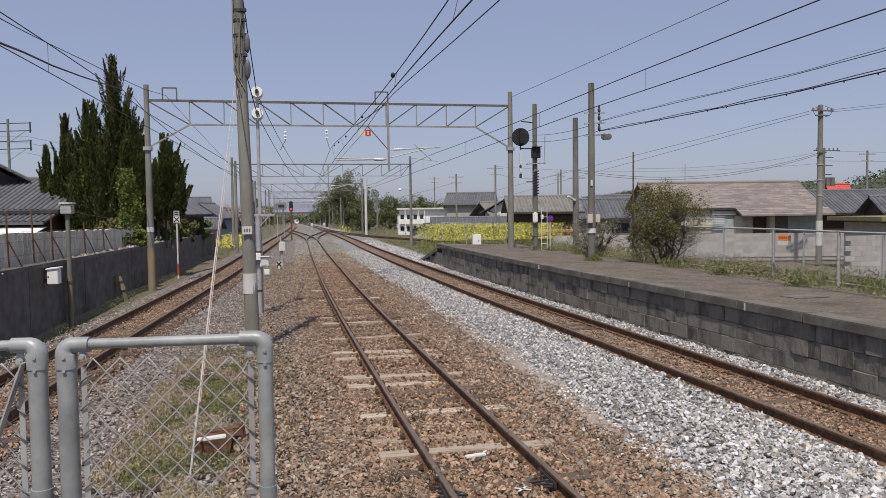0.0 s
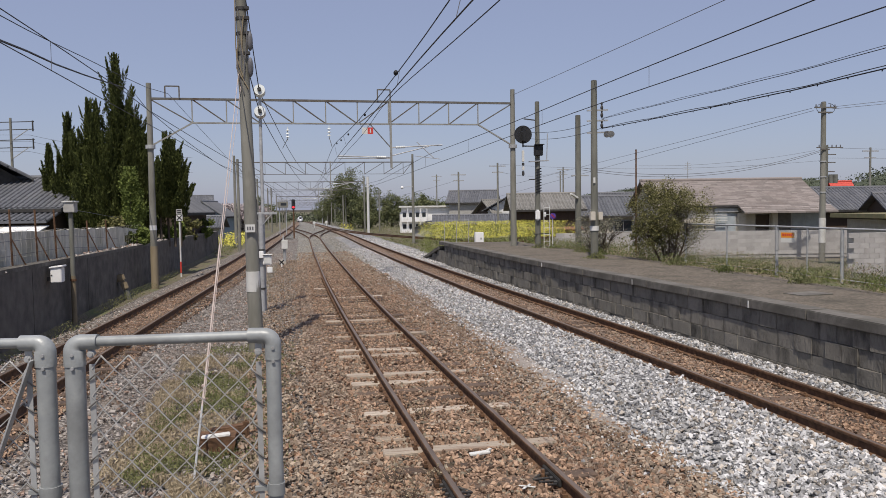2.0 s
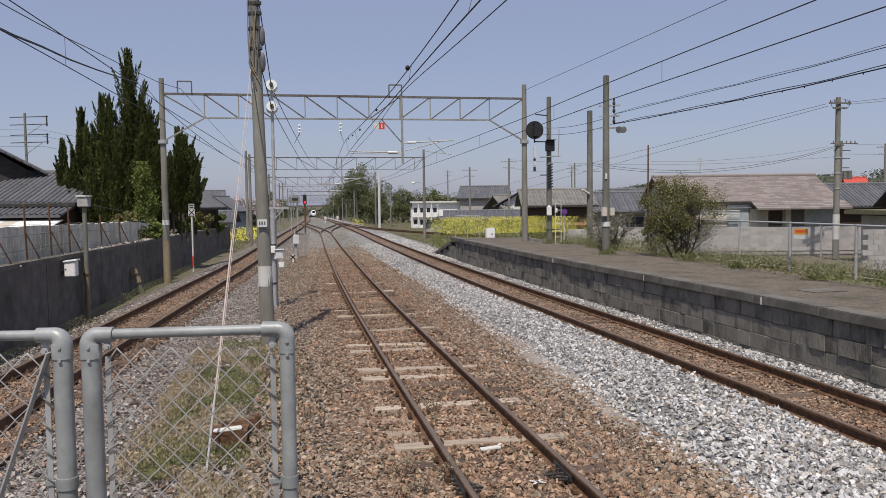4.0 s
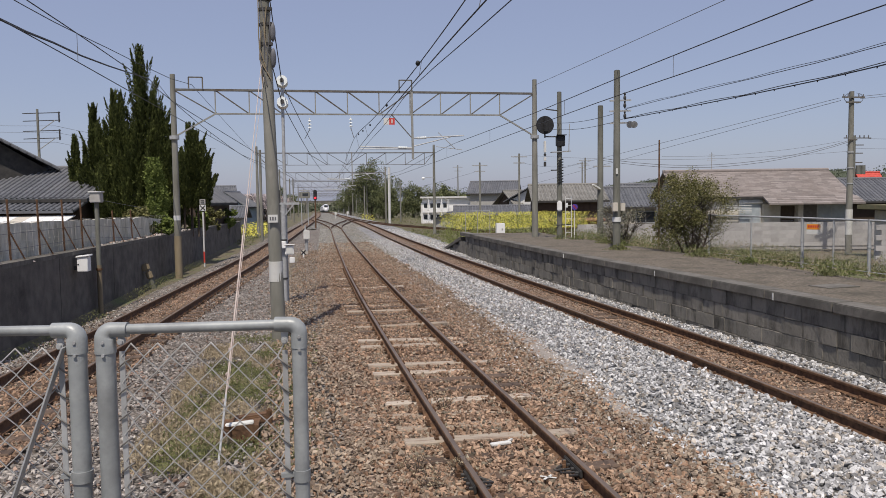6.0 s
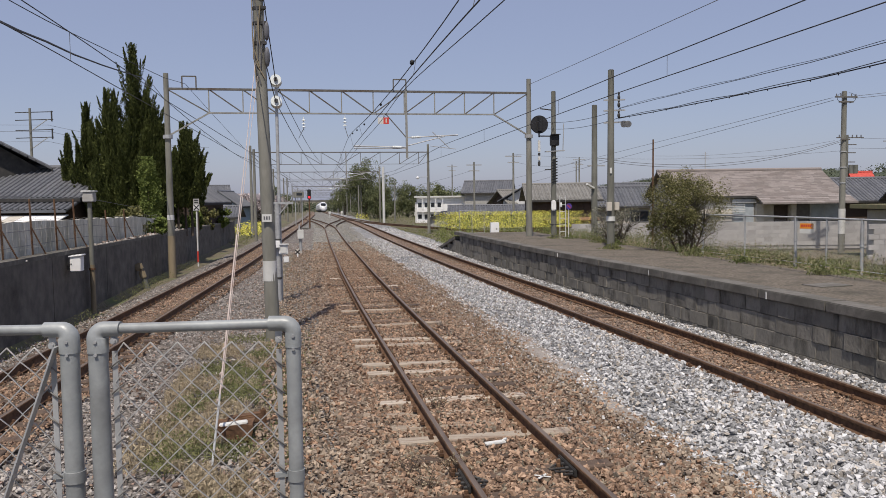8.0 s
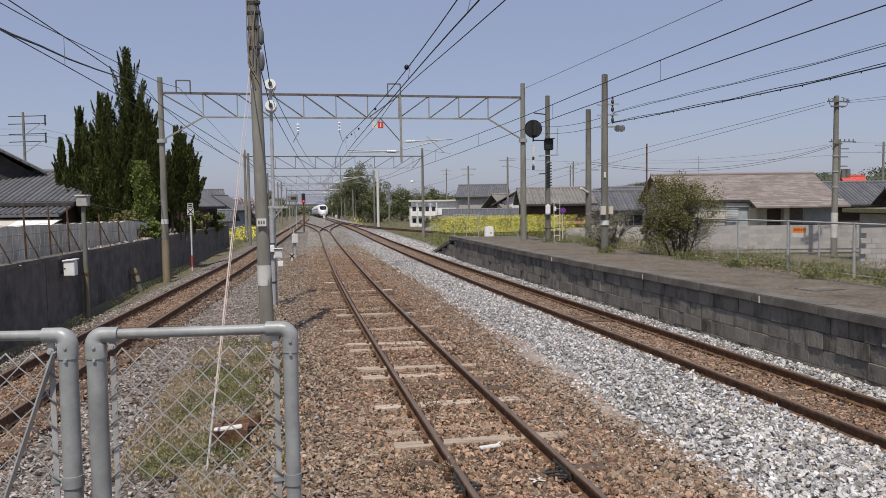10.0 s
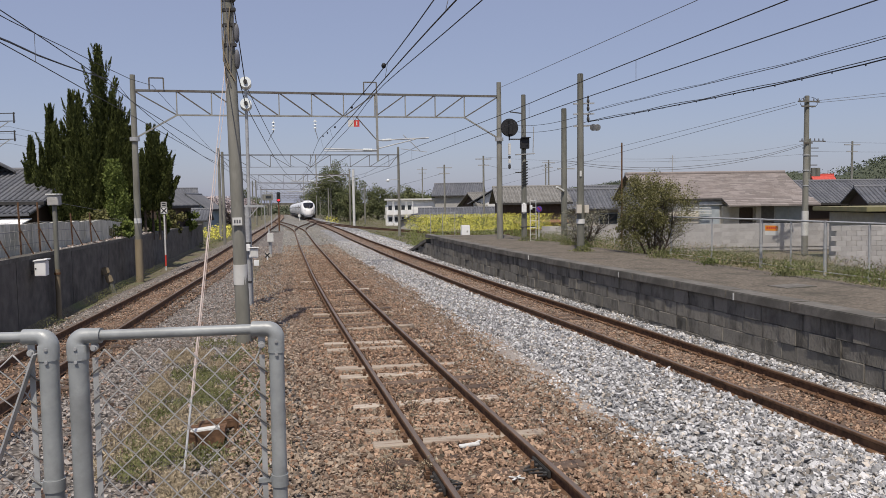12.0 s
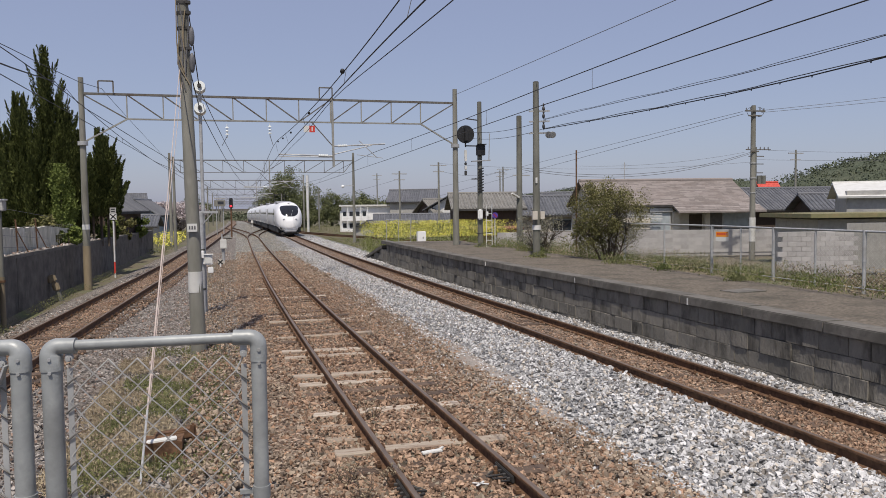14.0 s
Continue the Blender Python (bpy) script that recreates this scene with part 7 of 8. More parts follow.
def build_houses():
    # bungalow with the faded roof
    a = gable_house("bungalow", pose(31.1, 50.05, -0.35, 0, 0, -11), 11.5, 7.2, 2.95, 4.85, M_PLASTER, M_TILE_BROWN, "cream bungalow under a faded brown shingle roof",
                    0.4, 0, 26, windows=((4.75, 1.75, 1.9, 1.05), (-0.95, 1.45, 1.4, 1.9)), doors=((1.7, 1.15, 0.95, 2.2, M_WOOD),))
    for o in a.children_recursive:
        if o.name.startswith("pane"):
            o.data.materials[0] = M_CURTAIN
    box_part("shutter_box", (-0.95, -0.14, 2.6), (1.7, 0.24, 0.28), M_STEEL, a, bevel=0.01)
    box_part("pillar", (2.4, -0.42, 1.25), (0.36, 0.3, 2.9), M_PLASTER, a, bevel=0.01)
    box_part("pillar", (0.12, -0.2, 1.1), (0.5, 0.4, 2.6), M_PLASTER, a, bevel=0.01)
    box_part("porch_beam", (2.9, -0.42, 2.72), (5.8, 0.3, 0.22), M_WOOD, a)
    # thin panel whose dark colour stands in for shade under the porch
    box_part("dark_bay", (4.2, -0.02, 1.3), (3.1, 0.04, 2.9), M_PORCH_SHADE, a)
    for k in range(5):
        box_part("awning_slat", (-2.3 + 0.02 * k, -0.5 - 0.1 * k, 2.32 - 0.11 * k), (2.6 - 0.1 * k, 0.1, 0.03), M_WHITE_PAINT, a)
    roof_slope(a, 6.5, 1.2, 2.45, 2.93, -1.75, M_TILE_BROWN, 1, 0, 4).matrix_basis = pose(3.02, 0, 0)
    box_part("antenna", (-2.5, 3.6, 5.6), (0.05, 0.05, 1.4), M_STEEL, a)
    for k in range(4):
        box_part("antenna_arm", (-2.5, 3.6, 5.7 + 0.15 * k), (0.7 - 0.1 * k, 0.02, 0.02), M_STEEL, a)

    # whitewashed block wall of the lot
    wl = tagged(new("lot_wall"), "long whitewashed concrete block wall behind the lot", "wall", kind="structure")
    p, q = Vector((14.6, 42.0, 0)), Vector((31.3, 38.7, 0))
    n = 36
    ang = -math.degrees(math.atan2(-(q - p).y, (q - p).x))
    me = None
    for c in range(6):
        for i in range(n):
            cc = p.lerp(q, (i + (0.5 if c % 2 else 0.25)) / n)
            if me is None:
                bm = bmesh.new()
                add_box(bm, (0, 0, 0), ((q - p).length / n - 0.002, 0.15, 0.2235))
                bmesh.ops.bevel(bm, geom=bm.edges[:], offset=0.004, segments=1, affect="EDGES")
                me = bpy.data.meshes.new("wall_block")
                bm.to_mesh(me)
                bm.free()
                me.materials.append(M_WHITEWALL)
            o = new("wall_block", me)
            o.parent = wl
            o.matrix_basis = pose(cc.x, cc.y, -0.1 + 0.225 * c, 0, 0, ang)
    box_part("core", (p + q) / 2 + Vector((0, 0.02, 0.35)), ((q - p).length, 0.11, 1.5), M_WHITEWALL, wl, pose(0, 0, 0, 0, 0, ang))

    # shed of pale blocks with an olive eave
    s = thing("block_shed", pose(26.9, 30.9, -0.3, 0, 0, -11), "low flat-roofed shed of pale blocks with an olive eave", "shed")
    bm = bmesh.new()
    add_box(bm, (4.6, 2.0, 1.0), (9.0, 4.0, 2.3))
    part("wall", bm, M_GREYPLASTER, s)
    box_part("eave", (4.4, 1.7, 2.33), (10.2, 5.0, 0.22), mat("olive_fascia", (0.2, 0.19, 0.09), (0.27, 0.25, 0.13), 4, 0.7, stain=(0.3, 0.2, 0.1), sscale=2), s, bevel=0.02)
    box_part("vent", (2.3, -0.03, 1.75), (0.5, 0.06, 0.4), M_BLACK, s)
    bw = tagged(new("painted_block_wall"), "white painted block wall of the shed yard", "wall", kind="structure")
    bm = bmesh.new()
    add_box(bm, (0, 0, 0), (0.394, 0.14, 0.194))
    bmesh.ops.bevel(bm, geom=bm.edges[:], offset=0.006, segments=1, affect="EDGES")
    me = bpy.data.meshes.new("wall_block")
    bm.to_mesh(me)
    bm.free()
    me.materials.append(M_WHITEWALL)
    o0 = pose(21.2, 26.25, 0.1, 0, 0, -11)
    for c in range(9):
        for i in range(8):
            o = new("wall_block", me)
            o.parent = bw
            o.matrix_basis = o0 @ pose(0.4 * i + (0.2 if c % 2 else 0), 0, 0.2 * c - 0.3)
    core = box_part("core", (1.5, 0.03, 0.4), (3.0, 0.1, 2.0), M_GREYPLASTER, bw)
    core.matrix_basis = o0
    sf = thing("sheet_fence", o0 @ pose(3.3, 0.9, -0.4), "pale corrugated sheet fence beside the shed", "fence")
    for k in range(6):
        n = 40
        wave = [(0.9 * k + 0.9 * q / n, 0.03 * math.sin(2 * math.pi * q / 4)) for q in range(n + 1)]
        verts = [(x, y + d, z) for d in (0.0, 0.012) for z in (0.0, 2.1) for x, y in wave]
        m = n + 1
        faces = []
        for q in range(n):
            faces += [(q, q + 1, m + q + 1, m + q), (2 * m + q + 1, 2 * m + q, 3 * m + q, 3 * m + q + 1), (m + q, m + q + 1, 3 * m + q + 1, 3 * m + q), (q + 1, q, 2 * m + q, 2 * m + q + 1)]
        raw("sheet", verts, faces, M_GREYPLASTER, sf)
    # white workshop behind
    w = thing("workshop", pose(35.6, 38.3, -0.3, 0, 0, -38), "pale grey workshop with a white sheet roof", "workshop")
    box_part("wall", (7, 4, 1.7), (14, 8, 3.9), M_GREYPLASTER, w)
    bm = bmesh.new()
    add_box(bm, (7, 2.0, 3.75), (15, 4.8, 0.12), pose(0, 0, 0, 12, 0, 0))
    add_box(bm, (7, 6.3, 3.75), (15, 4.8, 0.12), pose(0, 0, 0, -12, 0, 0))
    part("roof", bm, M_WHITE_PAINT, w)
    box_part("clerestory", (9, 4, 4.5), (8, 1.6, 0.4), M_WHITE_PAINT, w)
    box_part("window", (6.6, -0.03, 2.4), (1.2, 0.1, 1.1), M_GLASS, w)
    # roofs beyond
    gable_house("tiled_house", pose(46.0, 54.0, -0.4, 0, 0, -11), 9, 7, 2.5, 4.3, M_WOOD, M_TILE_GREY, "dark house with a grey tiled roof", 0.6, 0.3)
    gable_house("tiled_house", pose(44.5, 47.5, -0.4, 0, 0, -20), 5, 4.5, 2.5, 3.7, M_WOOD, M_TILE_GREY, "small outbuilding with a grey tiled roof", 0.5, 0.3)
    gable_house("red_roofed_house", pose(77.0, 97.0, -1.0, 0, 0, -11), 2.4, 3, 4.9, 6.7, M_PLASTER, M_TILE_RED, "far house with a bright red roof", 0.5, 0.0, 6)
    gable_house("tiled_house", pose(28.3, 63.5, -0.5, 0, 0, -11), 8.4, 6, 2.3, 4.0, M_PLASTER, M_TILE_GREY, "pale house with a grey pan tile roof", 0.6, 0.3, windows=((0, 1.4, 1.6, 0.9),))
    gable_house("white_house", pose(36.5, 80.0, -0.6, 0, 0, -30), 7, 6, 3.0, 4.7, M_WHITE_PAINT, M_TILE_GREY, "white plastered house with grey roof", 0.6, 0.3)
    gable_house("white_house", pose(30.0, 92.0, -0.6, 0, 0, 60), 6, 6, 2.9, 4.8, M_WHITE_PAINT, M_TILE_GREY, "white plastered house with grey roof", 0.6, 0.3)
    b = gable_house("wooden_barn", pose(20.3, 60.3, -0.85, 0, 0, -11), 5.3, 6.4, 3.3, 4.6, M_WOOD, M_TILE_DUN, "dark boarded barn with a dun tiled roof", 0.5, 0.28)
    box_part("red_boarding", (0, -0.05, 0.75), (5.35, 0.1, 1.9), M_REDWOOD, b)
    box_part("band_roof", (0, -0.4, 1.75), (5.6, 0.8, 0.06), M_REDWOOD, b, pose(0, 0, 0, 14, 0, 0))
    for i in range(12):
        box_part("batten", (-2.6 + 0.47 * i, -0.02, 2.4), (0.05, 0.06, 1.5), M_WOOD, b)
    gable_house("tiled_house", pose(26.0, 92.0, -1.0, 0, 0, 15), 4.2, 5, 2.8, 4.6, M_WOOD, M_TILE_DUN, "house with a dun tiled roof", 0.5, 0.3)
    gable_house("tiled_house", pose(24.1, 105.0, -0.8, 0, 0, -20), 6.2, 6, 4.2, 5.9, M_GREYPLASTER, M_TILE_GREY, "tall grey house with a tiled roof", 0.5, 0.3)
    gable_house("low_house", pose(19.7, 84.5, -1.1, 0, 0, -11), 8.5, 5, 1.9, 2.9, M_PLASTER, M_TILE_GREY, "low house with a long grey roof", 0.5, 0.3)
    gable_house("low_house", pose(16.4, 86.5, -1.0, 0, 0, 70), 2.6, 3.0, 1.4, 2.1, M_GREYPLASTER, M_TILE_GREY, "small dark gabled shed by the line", 0.4, 0.3)
    wb = thing("apartment_block", pose(18.4, 107.5, -1.2, 0, 0, -11), "white flat-roofed block with balconies", "apartment building")
    box_part("wall", (0, 4, 1.9), (7.6, 8, 4.3), M_BRIGHT, wb)
    box_part("roof_edge", (0, 3.9, 4.15), (8.2, 8.8, 0.22), M_WHITE_PAINT, wb)
    for fl in range(2):
        for i in range(4):
            x = -3.35 + 0.92 * i
            box_part("window", (x, -0.03, 1.35 + 1.65 * fl), (0.5, 0.08, 0.62), M_GLASS, wb)
            box_part("balcony", (x, -0.35, 0.62 + 1.65 * fl), (0.8, 0.6, 0.5), M_BRIGHT, wb)
            box_part("balcony_post", (x + 0.45, -0.5, 1.5 + 1.65 * fl), (0.1, 0.2, 1.5), M_BRIGHT, wb)
    box_part("stair", (-3.9, 1.0, 1.7), (0.25, 2.0, 3.4), M_WHITE_PAINT, wb)
    # left side
    lh = gable_house("tiled_house", pose(-15.2, 40.0, 0.92, 0, 0, -11), 8.2, 7.2, 2.0, 3.6, M_WOOD, M_TILE_GREY, "dark wooden house with a grey pan tile roof", 0.5, 0.27, 10)
    roof_slope(lh, 8.8, 1.5, 1.42, 1.9, -1.5, M_TILE_GREY, 1, 0.27, 4)
    for k in range(12):
        box_part("awning_board", (-3.2 + 0.66 * k, -1.75, 1.08), (0.64, 1.1, 0.04), M_BRIGHT if k % 4 else M_PLASTER, lh, pose(0, 0, 0, 15, 0, 0))
    box_part("awning_rail", (0.5, -2.3, 0.9), (8.1, 0.06, 0.08), M_WOOD, lh)
    gable_house("tiled_house", pose(-15.1, 46.2, 1.1, 0, 0, 110), 7.0, 6.0, 3.4, 5.4, M_UNDER, M_TILE_GREY, "dark gabled house behind the tiled roof", 0.6, 0.27, 10)
    gable_house("dark_house", pose(-6.75, 54.3, 0.95, 0, 0, 79), 5.0, 3.7, 1.65, 3.2, M_WOOD, M_TILE_GREY, "dark house beneath the junipers", 0.5, 0.27, 8)
    gable_house("blue_house", pose(-8.5, 101, -0.6, 0, 0, 80), 6, 4.6, 2.6, 4.5, mat("pale_blue_wall", (0.25, 0.33, 0.4), (0.32, 0.4, 0.46), 3, 0.8), M_TILE_GREY, "pale blue two-storey house with grey roof", 0.5, 0.3)
    gable_house("tiled_house", pose(-10.6, 88, -0.6, 0, 0, -4), 4.4, 4, 1.5, 2.7, M_GREYPLASTER, M_TILE_GREY, "low house with a grey roof beside the line", 0.5, 0.3, windows=((-0.8, 0.9, 1.0, 0.8), (0.9, 0.9, 1.0, 0.8)))
    gable_house("tiled_house", pose(-17.5, 112, -0.2, 0, 0, 75), 6, 6, 3.0, 4.7, M_GREYPLASTER, M_TILE_GREY, "grey gabled house beside the line", 0.6, 0.3)
    gable_house("tiled_house", pose(-18.5, 135, 0.0, 0, 0, 10), 9, 6, 3.5, 5.4, M_GREYPLASTER, M_TILE_GREY, "grey house far beside the line", 0.6, 0.3)
    rg = random.Random(12)
    for i in range(16):
        x = 30 + 14 * i * 0.8 + rg.uniform(-4, 4)
        y = rg.uniform(125, 200)
        gable_house("distant_house", pose(x, y, -1.6, 0, 0, rg.choice((-11, 15, 70, -40))), rg.uniform(7, 11), rg.uniform(6, 8), rg.uniform(3, 4.6), rg.uniform(5.4, 6.6), rg.choice((M_PLASTER, M_WHITE_PAINT, M_GREYPLASTER)), rg.choice((M_TILE_GREY, M_TILE_DUN)), "distant house with a tiled roof", 0.5, 0.0, 5)


def build_yard_fence():
    """The chain-link fence behind the old platform."""
    pts = [Vector((12.72, 23.6, 0)), Vector((13.03, 19.1, 0)), Vector((12.94, 16.4, 0)), Vector((12.92, 13.5, 0)), Vector((12.92, 10.6, 0)), Vector((12.92, 7.7, 0))]
    f = thing("yard_fence", pose(0, 0, 0), "galvanised chain-link fence with pipe posts and rail", "fence")
    for i, p in enumerate(pts):
        z = 0.5
        rod_part("post", (p.x, p.y, z), (p.x, p.y, 2.08), 0.04, M_STEEL, f, n=12)
        rod_part("collar", (p.x, p.y, 1.4), (p.x, p.y, 1.44), 0.05, M_STEEL, f, n=12)
        if i:
            o = pts[i - 1]
            rod_part("top_rail", (o.x, o.y, 2.05), (p.x, p.y, 2.05), 0.026, M_STEEL, f, n=10)
            m = o.lerp(p, 0.5)
            rod_part("mid_post", (m.x, m.y, z), (m.x, m.y, 2.05), 0.025, M_STEEL, f, n=10)
            rod_part("bottom_rail", (o.x, o.y, 0.82), (p.x, p.y, 0.82), 0.012, M_STEEL, f, n=6)
            d = (p - o).normalized()
            L = (p - o).length
            n = int(L / 0.055)
            vs, es = [], []
            for k in range(n):
                pp, s, z = [], 0, 1.98
                while z > 0.84:
                    x = (k + 0.5 + (0.52 if (s + k) % 2 else -0.52)) * L / n
                    pp.append((o + d * x + Vector((0, 0, z))))
                    z -= 0.05
                    s += 1
                vs.append(pp)
            cu = bpy.data.curves.new("mesh_net", "CURVE")
            cu.dimensions, cu.bevel_depth, cu.bevel_resolution = "3D", 0.0032, 0
            for pp in vs:
                sp = cu.splines.new("POLY")
                sp.points.add(len(pp) - 1)
                for a, b in zip(sp.points, pp):
                    a.co = (*b, 1)
            cu.materials.append(M_MESHWIRE)
            new("mesh_net", cu).parent = f
    sg = thing("warning_sign", pose(12.95, 19.0, 1.5), "orange sign over a white plate on the fence", "sign")
    sg.matrix_world = pose(13.0, 18.55, 1.74, 0, 0, -60)
    box_part("orange_board", (0, -0.05, 0.09), (0.36, 0.012, 0.14), M_ORANGE, sg)
    box_part("white_board", (0, -0.05, -0.05), (0.36, 0.012, 0.11), M_WHITE_PAINT, sg)
    for k in range(5):
        box_part("lettering_bar", (-0.12 + 0.06 * k, -0.058, 0.1), (0.04, 0.004, 0.06), M_RED, sg)
    # posts and net on the retaining wall
    g = thing("wall_fence", pose(0, 0, 0), "rusty leaning posts with netting on the wall top", "fence")
    for y in (14.4, 16.2, 17.9, 19.7, 21.5, 23.1, 26.5, 29.0):
        bm = bmesh.new()
        add_bar(bm, (-6.62, y, 1.2), (-6.67, y + 0.05, 2.8 if y < 24 else 2.45), 0.033, 0.033)
        part("post", bm, M_RUST, g)
        bm = bmesh.new()
        add_bar(bm, (-6.38, y + 0.2, 1.42), (-6.65, y, 2.15), 0.027, 0.027)
        part("strut", bm, M_RUST, g)
    for z in (1.7, 2.05, 2.85):
        tube("strand", [(-6.65, 12, z), (-6.65, 24, z), (-6.7, 31, z - 0.35)], 0.006, M_WIRE_GREY, g)
    bw = tagged(new("yard_wall"), "grey weathered block wall behind the wall fence", "wall", kind="structure")
    verts, faces = [], []
    for i in range(68):
        y = 9.9 + 0.4 * i
        h = 2.36 - 0.011 * (y - 10) - 0.035 * max(0.0, y - 32) + 0.05 * noise.noise((y * 1.7, 3, 1)) + 0.03 * noise.noise((y * 5, 1, 2))
        w = 0.05 * noise.noise((y * 0.9, 7, 4))
        verts += [(-6.84 + w, y, 1.15), (-6.84 + w * 0.3, y, (h + 1.15) / 2), (-6.85, y, h), (-6.96, y, h), (-6.96, y, 1.15)]
        if i:
            k = 5 * i
            faces += [(k + a, k + (a + 1) % 5, k - 5 + (a + 1) % 5, k - 5 + a) for a in range(5)]
    faces += [(0, 1, 2, 3, 4), tuple(len(verts) - 1 - a for a in range(5))]
    raw("wall_face", verts, faces, M_YARDWALL, bw)
    # pale netting hung before it
    vs = []
    for k in range(500):
        y = 10 + 0.052 * k + 0.06 * noise.noise((k * 0.61, 4, 9))
        top_z = 2.40 - 0.011 * (y - 10) + 0.05 * noise.noise((y * 1.3, 2, 8))
        for j in range(5):
            vs.append((-6.7 + 0.06 * noise.noise((y * 0.8, j * 0.9, 3)), y + 0.05 * noise.noise((y * 2, j, 6)), top_z + (1.40 - top_z) * j / 4))
    cords = [[vs[5 * k + j] for k in range(0, 500, 4)] for j in range(5)] + [vs[5 * k:5 * k + 5] for k in range(0, 500, 7)]
    cu = bpy.data.curves.new("netting", "CURVE")
    cu.dimensions, cu.bevel_depth, cu.bevel_resolution = "3D", 0.0028, 0
    for line in cords:
        sp = cu.splines.new("POLY")
        sp.points.add(len(line) - 1)
        for a, b in zip(sp.points, line):
            a.co = (*b, 1)
    cu.materials.append(mat("pale_net_cord", (0.42, 0.4, 0.34), (0.66, 0.63, 0.56), 9, 0.7))
    new("netting", cu).parent = g
    # low metal fence and cabinet beyond the platform end
    mf = thing("metal_gate", pose(8.3, 43.1, 0.1, 0, 0, -4), "low galvanised pipe gate among the flowers", "gate")
    for x in (0.0, 0.7, 1.4):
        rod_part("post", (x, 0, 0), (x, 0, 1.9), 0.017, M_STEEL, mf)
    for z in (0.6, 1.89):
        rod_part("rail", (0, 0, z), (1.4, 0, z), 0.014, M_STEEL, mf)
    wc = thing("white_cabinet", pose(9.8, 40.9, 0.5), "white upright metal cabinet at the platform end", "cabinet")
    box_part("body", (0, 0, 0.42), (0.46, 0.3, 0.84), M_BRIGHT, wc, bevel=0.015)
    box_part("label_plate", (0.08, -0.16, 0.5), (0.08, 0.01, 0.1), M_GREYPLASTER, wc)


def build_hills():
    def hill(name, cx, cy, w, h, d, seed, label):
        verts, faces = [], []
        nx, ny = 60, 16
        for j in range(ny + 1):
            for i in range(nx + 1):
                u, v = i / nx * 2 - 1, j / ny * 2 - 1
                f = max(0.0, 1 - u * u) ** 0.9 * max(0.0, 1 - v * v)
                x, y = cx + u * w, cy + v * d
                z = -7 + f * h * (1 + 0.25 * noise.noise((x * 0.012, y * 0.012, seed))) + f * 2.2 * noise.noise((x * 0.12, y * 0.12, seed))
                verts.append((x, y, z))
        for j in range(ny):
            for i in range(nx):
                k = j * (nx + 1) + i
                faces.append((k, k + 1, k + nx + 2, k + nx + 1))
        ob = raw(name, verts, faces, M_HILL, smooth=True)
        tagged(ob, label, "hill", kind="structure")
        rg = np.random.default_rng(seed)
        pick = [verts[q] for q in rg.integers(0, len(verts), 6500) if verts[q][2] > -3 and verts[q][1] < cy + 60]
        pts = np.concatenate([np.array(q) + rg.normal(0, 1, (10, 3)) * (2.6, 2.6, 0.7) + (0, 0, 0.9) + rg.normal(0, 1, 3) * (4, 7, 0) for q in pick])
        v, f = leaf_cloud(pts, 1.05, 0.2, seed + 5, aspect=1.2)
        tagged(bulk("hill_trees", v, f, M_LEAF_HILL), "dense tree cover of the hill", "trees", kind="stuff")
    hill("backdrop_hill", 497, 400, 192, 46, 120, 2, "low wooded hill beyond the houses")
    hill("backdrop_ridge", 520, 800, 300, 34, 150, 4, "low far wooded rise on the horizon")
    br = thing("road_bridge", pose(5, 640, -7.5), "distant concrete road bridge across the line", "bridge")
    box_part("deck", (0, 0, 9.4), (60, 8, 1.5), M_CONC, br)
    for x in (-14, 12):
        box_part("pier", (x, 0, 4.4), (1.5, 5, 9.4), M_CONC, br)


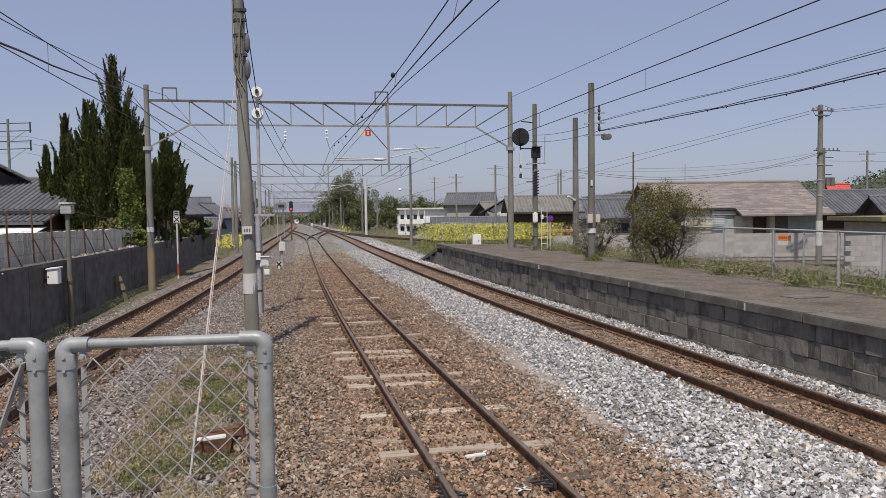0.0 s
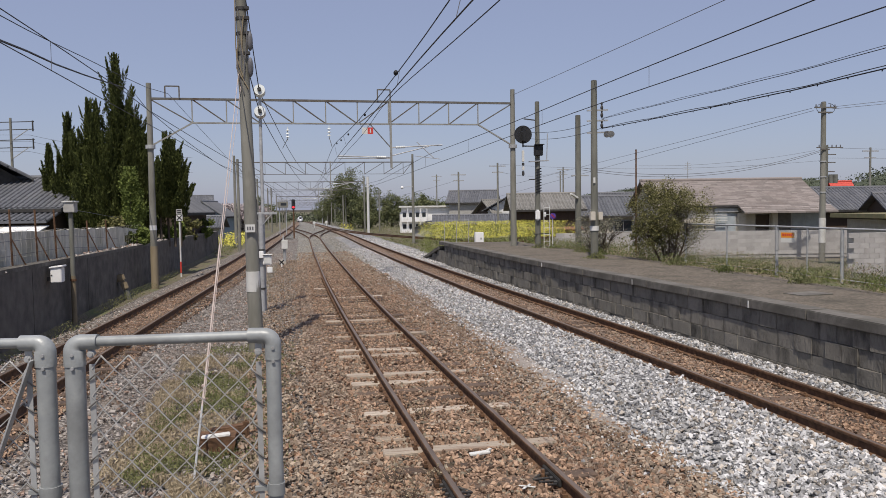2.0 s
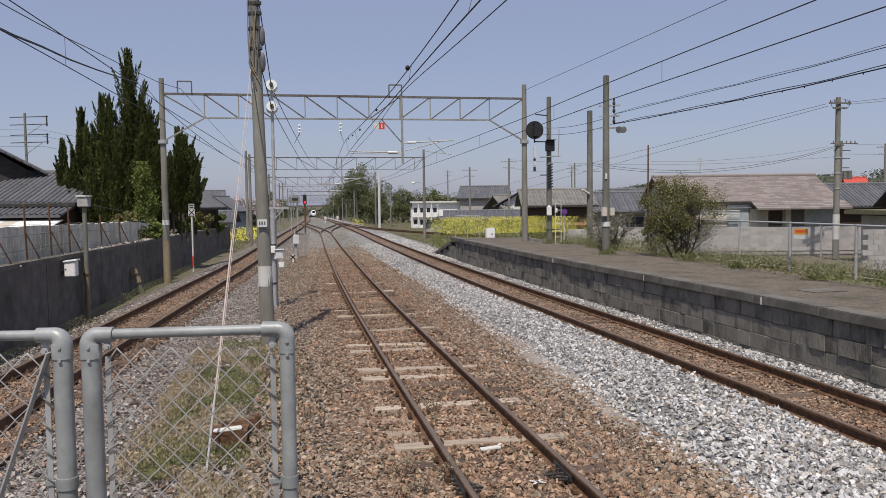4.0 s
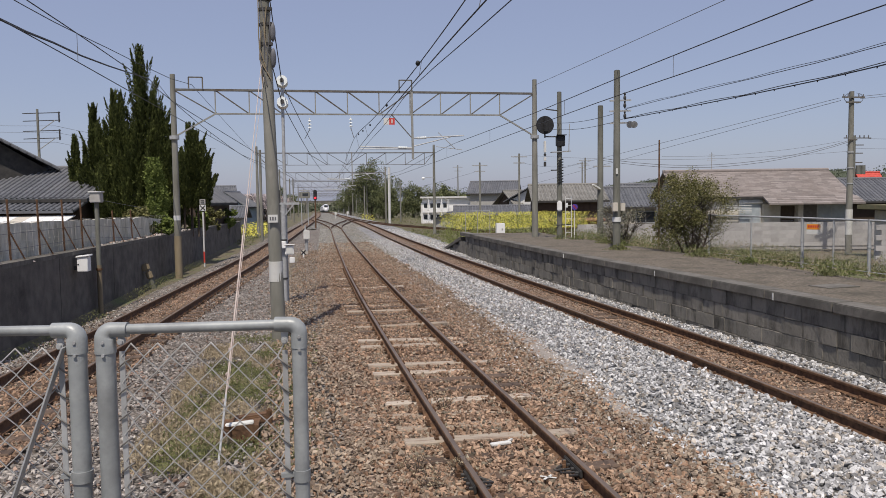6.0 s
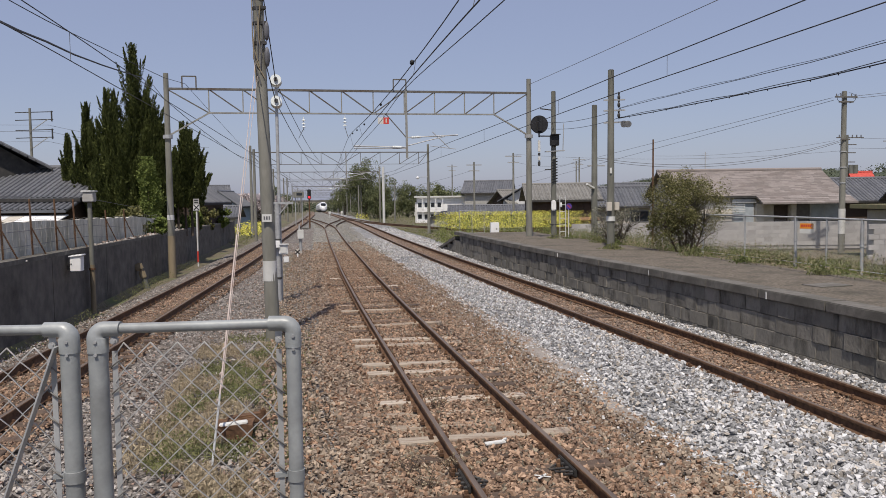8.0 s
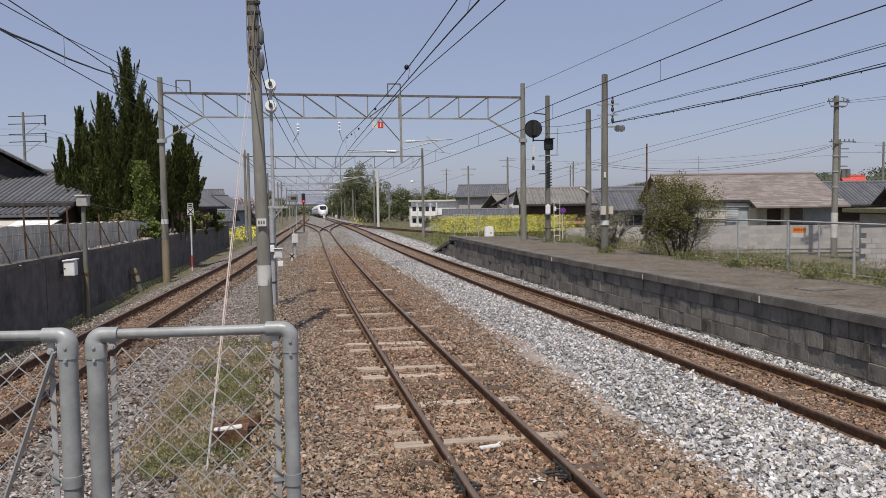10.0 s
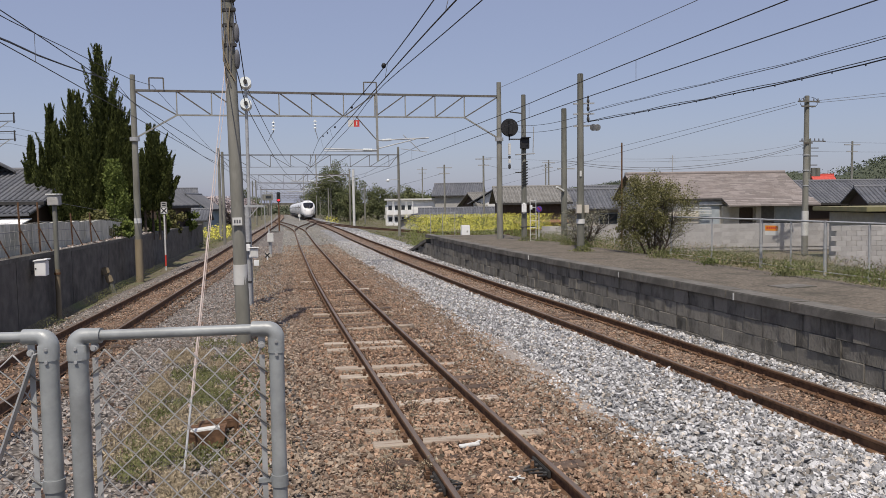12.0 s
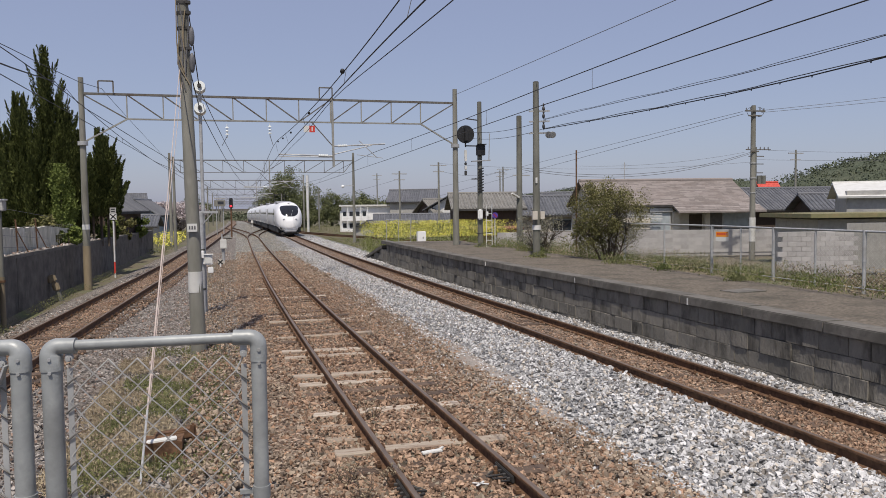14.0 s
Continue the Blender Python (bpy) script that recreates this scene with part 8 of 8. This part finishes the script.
def build_track_bits():
    """Joints, a broken board and paint marks on the centre track; rubble on the wall."""
    for s in (-1, 1):
        y = 7.25 if s < 0 else 7.45
        x = CENTRE(y) + s * 0.566
        j = thing("rail_joint", pose(x, y, -0.16, 0, 0, 1.4), "dark insulated rail joint with bond wires", "rail joint", "rail joints")
        for q in (-1, 1):
            box_part("fishplate", (q * 0.035, 0, 0.075), (0.03, 0.5, 0.075), M_DARKSTEEL, j, bevel=0.008)
            for k in range(4):
                rod_part("bolt", (q * 0.045, -0.19 + 0.125 * k, 0.075), (q * 0.085, -0.19 + 0.125 * k, 0.075), 0.018, M_DARKSTEEL, j, n=6)
        for k in range(3):
            tube("bond_wire", [(-s * 0.06, -0.24 + 0.1 * k, 0.07), (-s * (0.13 + 0.04 * k), -0.12 + 0.08 * k, 0.03), (-s * (0.1 + 0.05 * k), 0.1, 0.02), (-s * 0.06, 0.22 - 0.04 * k, 0.07)], 0.012, M_DARKSTEEL, j)
    b = thing("broken_board", pose(1.98, 8.42, -0.115, 2, -3, 4), "small broken white board between the rails", "board")
    box_part("board", (0, 0, 0.0), (0.24, 0.075, 0.025), M_WHITE_PAINT, b, bevel=0.006)
    box_part("chip", (0.12, 0.03, 0.008), (0.08, 0.03, 0.02), M_WHITE_PAINT, b, pose(0, 0, 0, 0, 0, 40))
    x = thing("paint_cross", pose(2.2, 7.3, -0.118, 0, 0, 10), "white painted cross on a sleeper", "paint mark")
    for a in (35, -40):
        box_part("stroke", (0, 0, 0), (0.17, 0.025, 0.004), M_WHITE_PAINT, x, pose(0, 0, 0, 0, 0, a))
    for k, (px_, py_, h) in enumerate(((1.58, 10.1, 0.3), (0.9, 7.75, 0.3), (1.36, 7.6, 0.26), (1.0, 7.35, 0.22))):
        wd = thing("dry_weed", pose(px_, py_, -0.16), "small dry twiggy weed among the stones", "weed", "dry weeds")
        for q in range(5):
            a = q * 1.3 + k
            branches(wd, (0.02 * math.cos(a), 0.02 * math.sin(a), -0.02), (0.16 * math.cos(a), 0.12 * math.sin(a), h * (0.6 + 0.1 * q)), 0.09, 9, 0.005, 400 + 7 * k + q, "stem")
        crown(wd, ball_points((0, 0, h * 0.45), (0.17, 0.14, h * 0.45), 120, 420 + k, 20), 0.016, M_DRYGRASS, 430 + k)
    stones("wall_rubble", 12, 40, lambda y: -6.62, lambda y: -6.34, 900, 0.055, lambda q: 1.40, M_ST_GREY, "rubble lying along the wall top", 15)


# ------------------------------------------------------------------------------------
build_ground()
build_beds()
build_track("1", LEFT, -30, 560, True, "siding track with brown rails", sleeper_end=42, buried=-0.15)
build_track("2", CENTRE, -30, 84, True, "little used centre track on bleached sleepers", lambda i: i in (24, 25, 26, 27, 30, 31, 34, 35, 38, 42, 44, 47, 51, 56, 62), 46, -0.122)
build_track("3", RIGHT, -30, 600, True, "main track with rusty rail sides", sleeper_end=42, buried=-0.15)
build_track("4", BRANCH_L, 84, 150, False, "turnout track to the siding")
build_track("5", BRANCH_R, 84, 148, False, "turnout track to the main line")
build_track("6", SIDING, 64, 140, False, "side track curving away behind the platform")
build_platform()
build_left_wall()
build_houses()
build_hills()
build_train()
build_line_side()
build_yard_fence()
build_pipe_fence()
build_junipers()
build_bushes()
build_platform_weeds()
build_far_trees()
build_far_woods()
build_track_bits()
build_weeds()
build_stones()
motions()
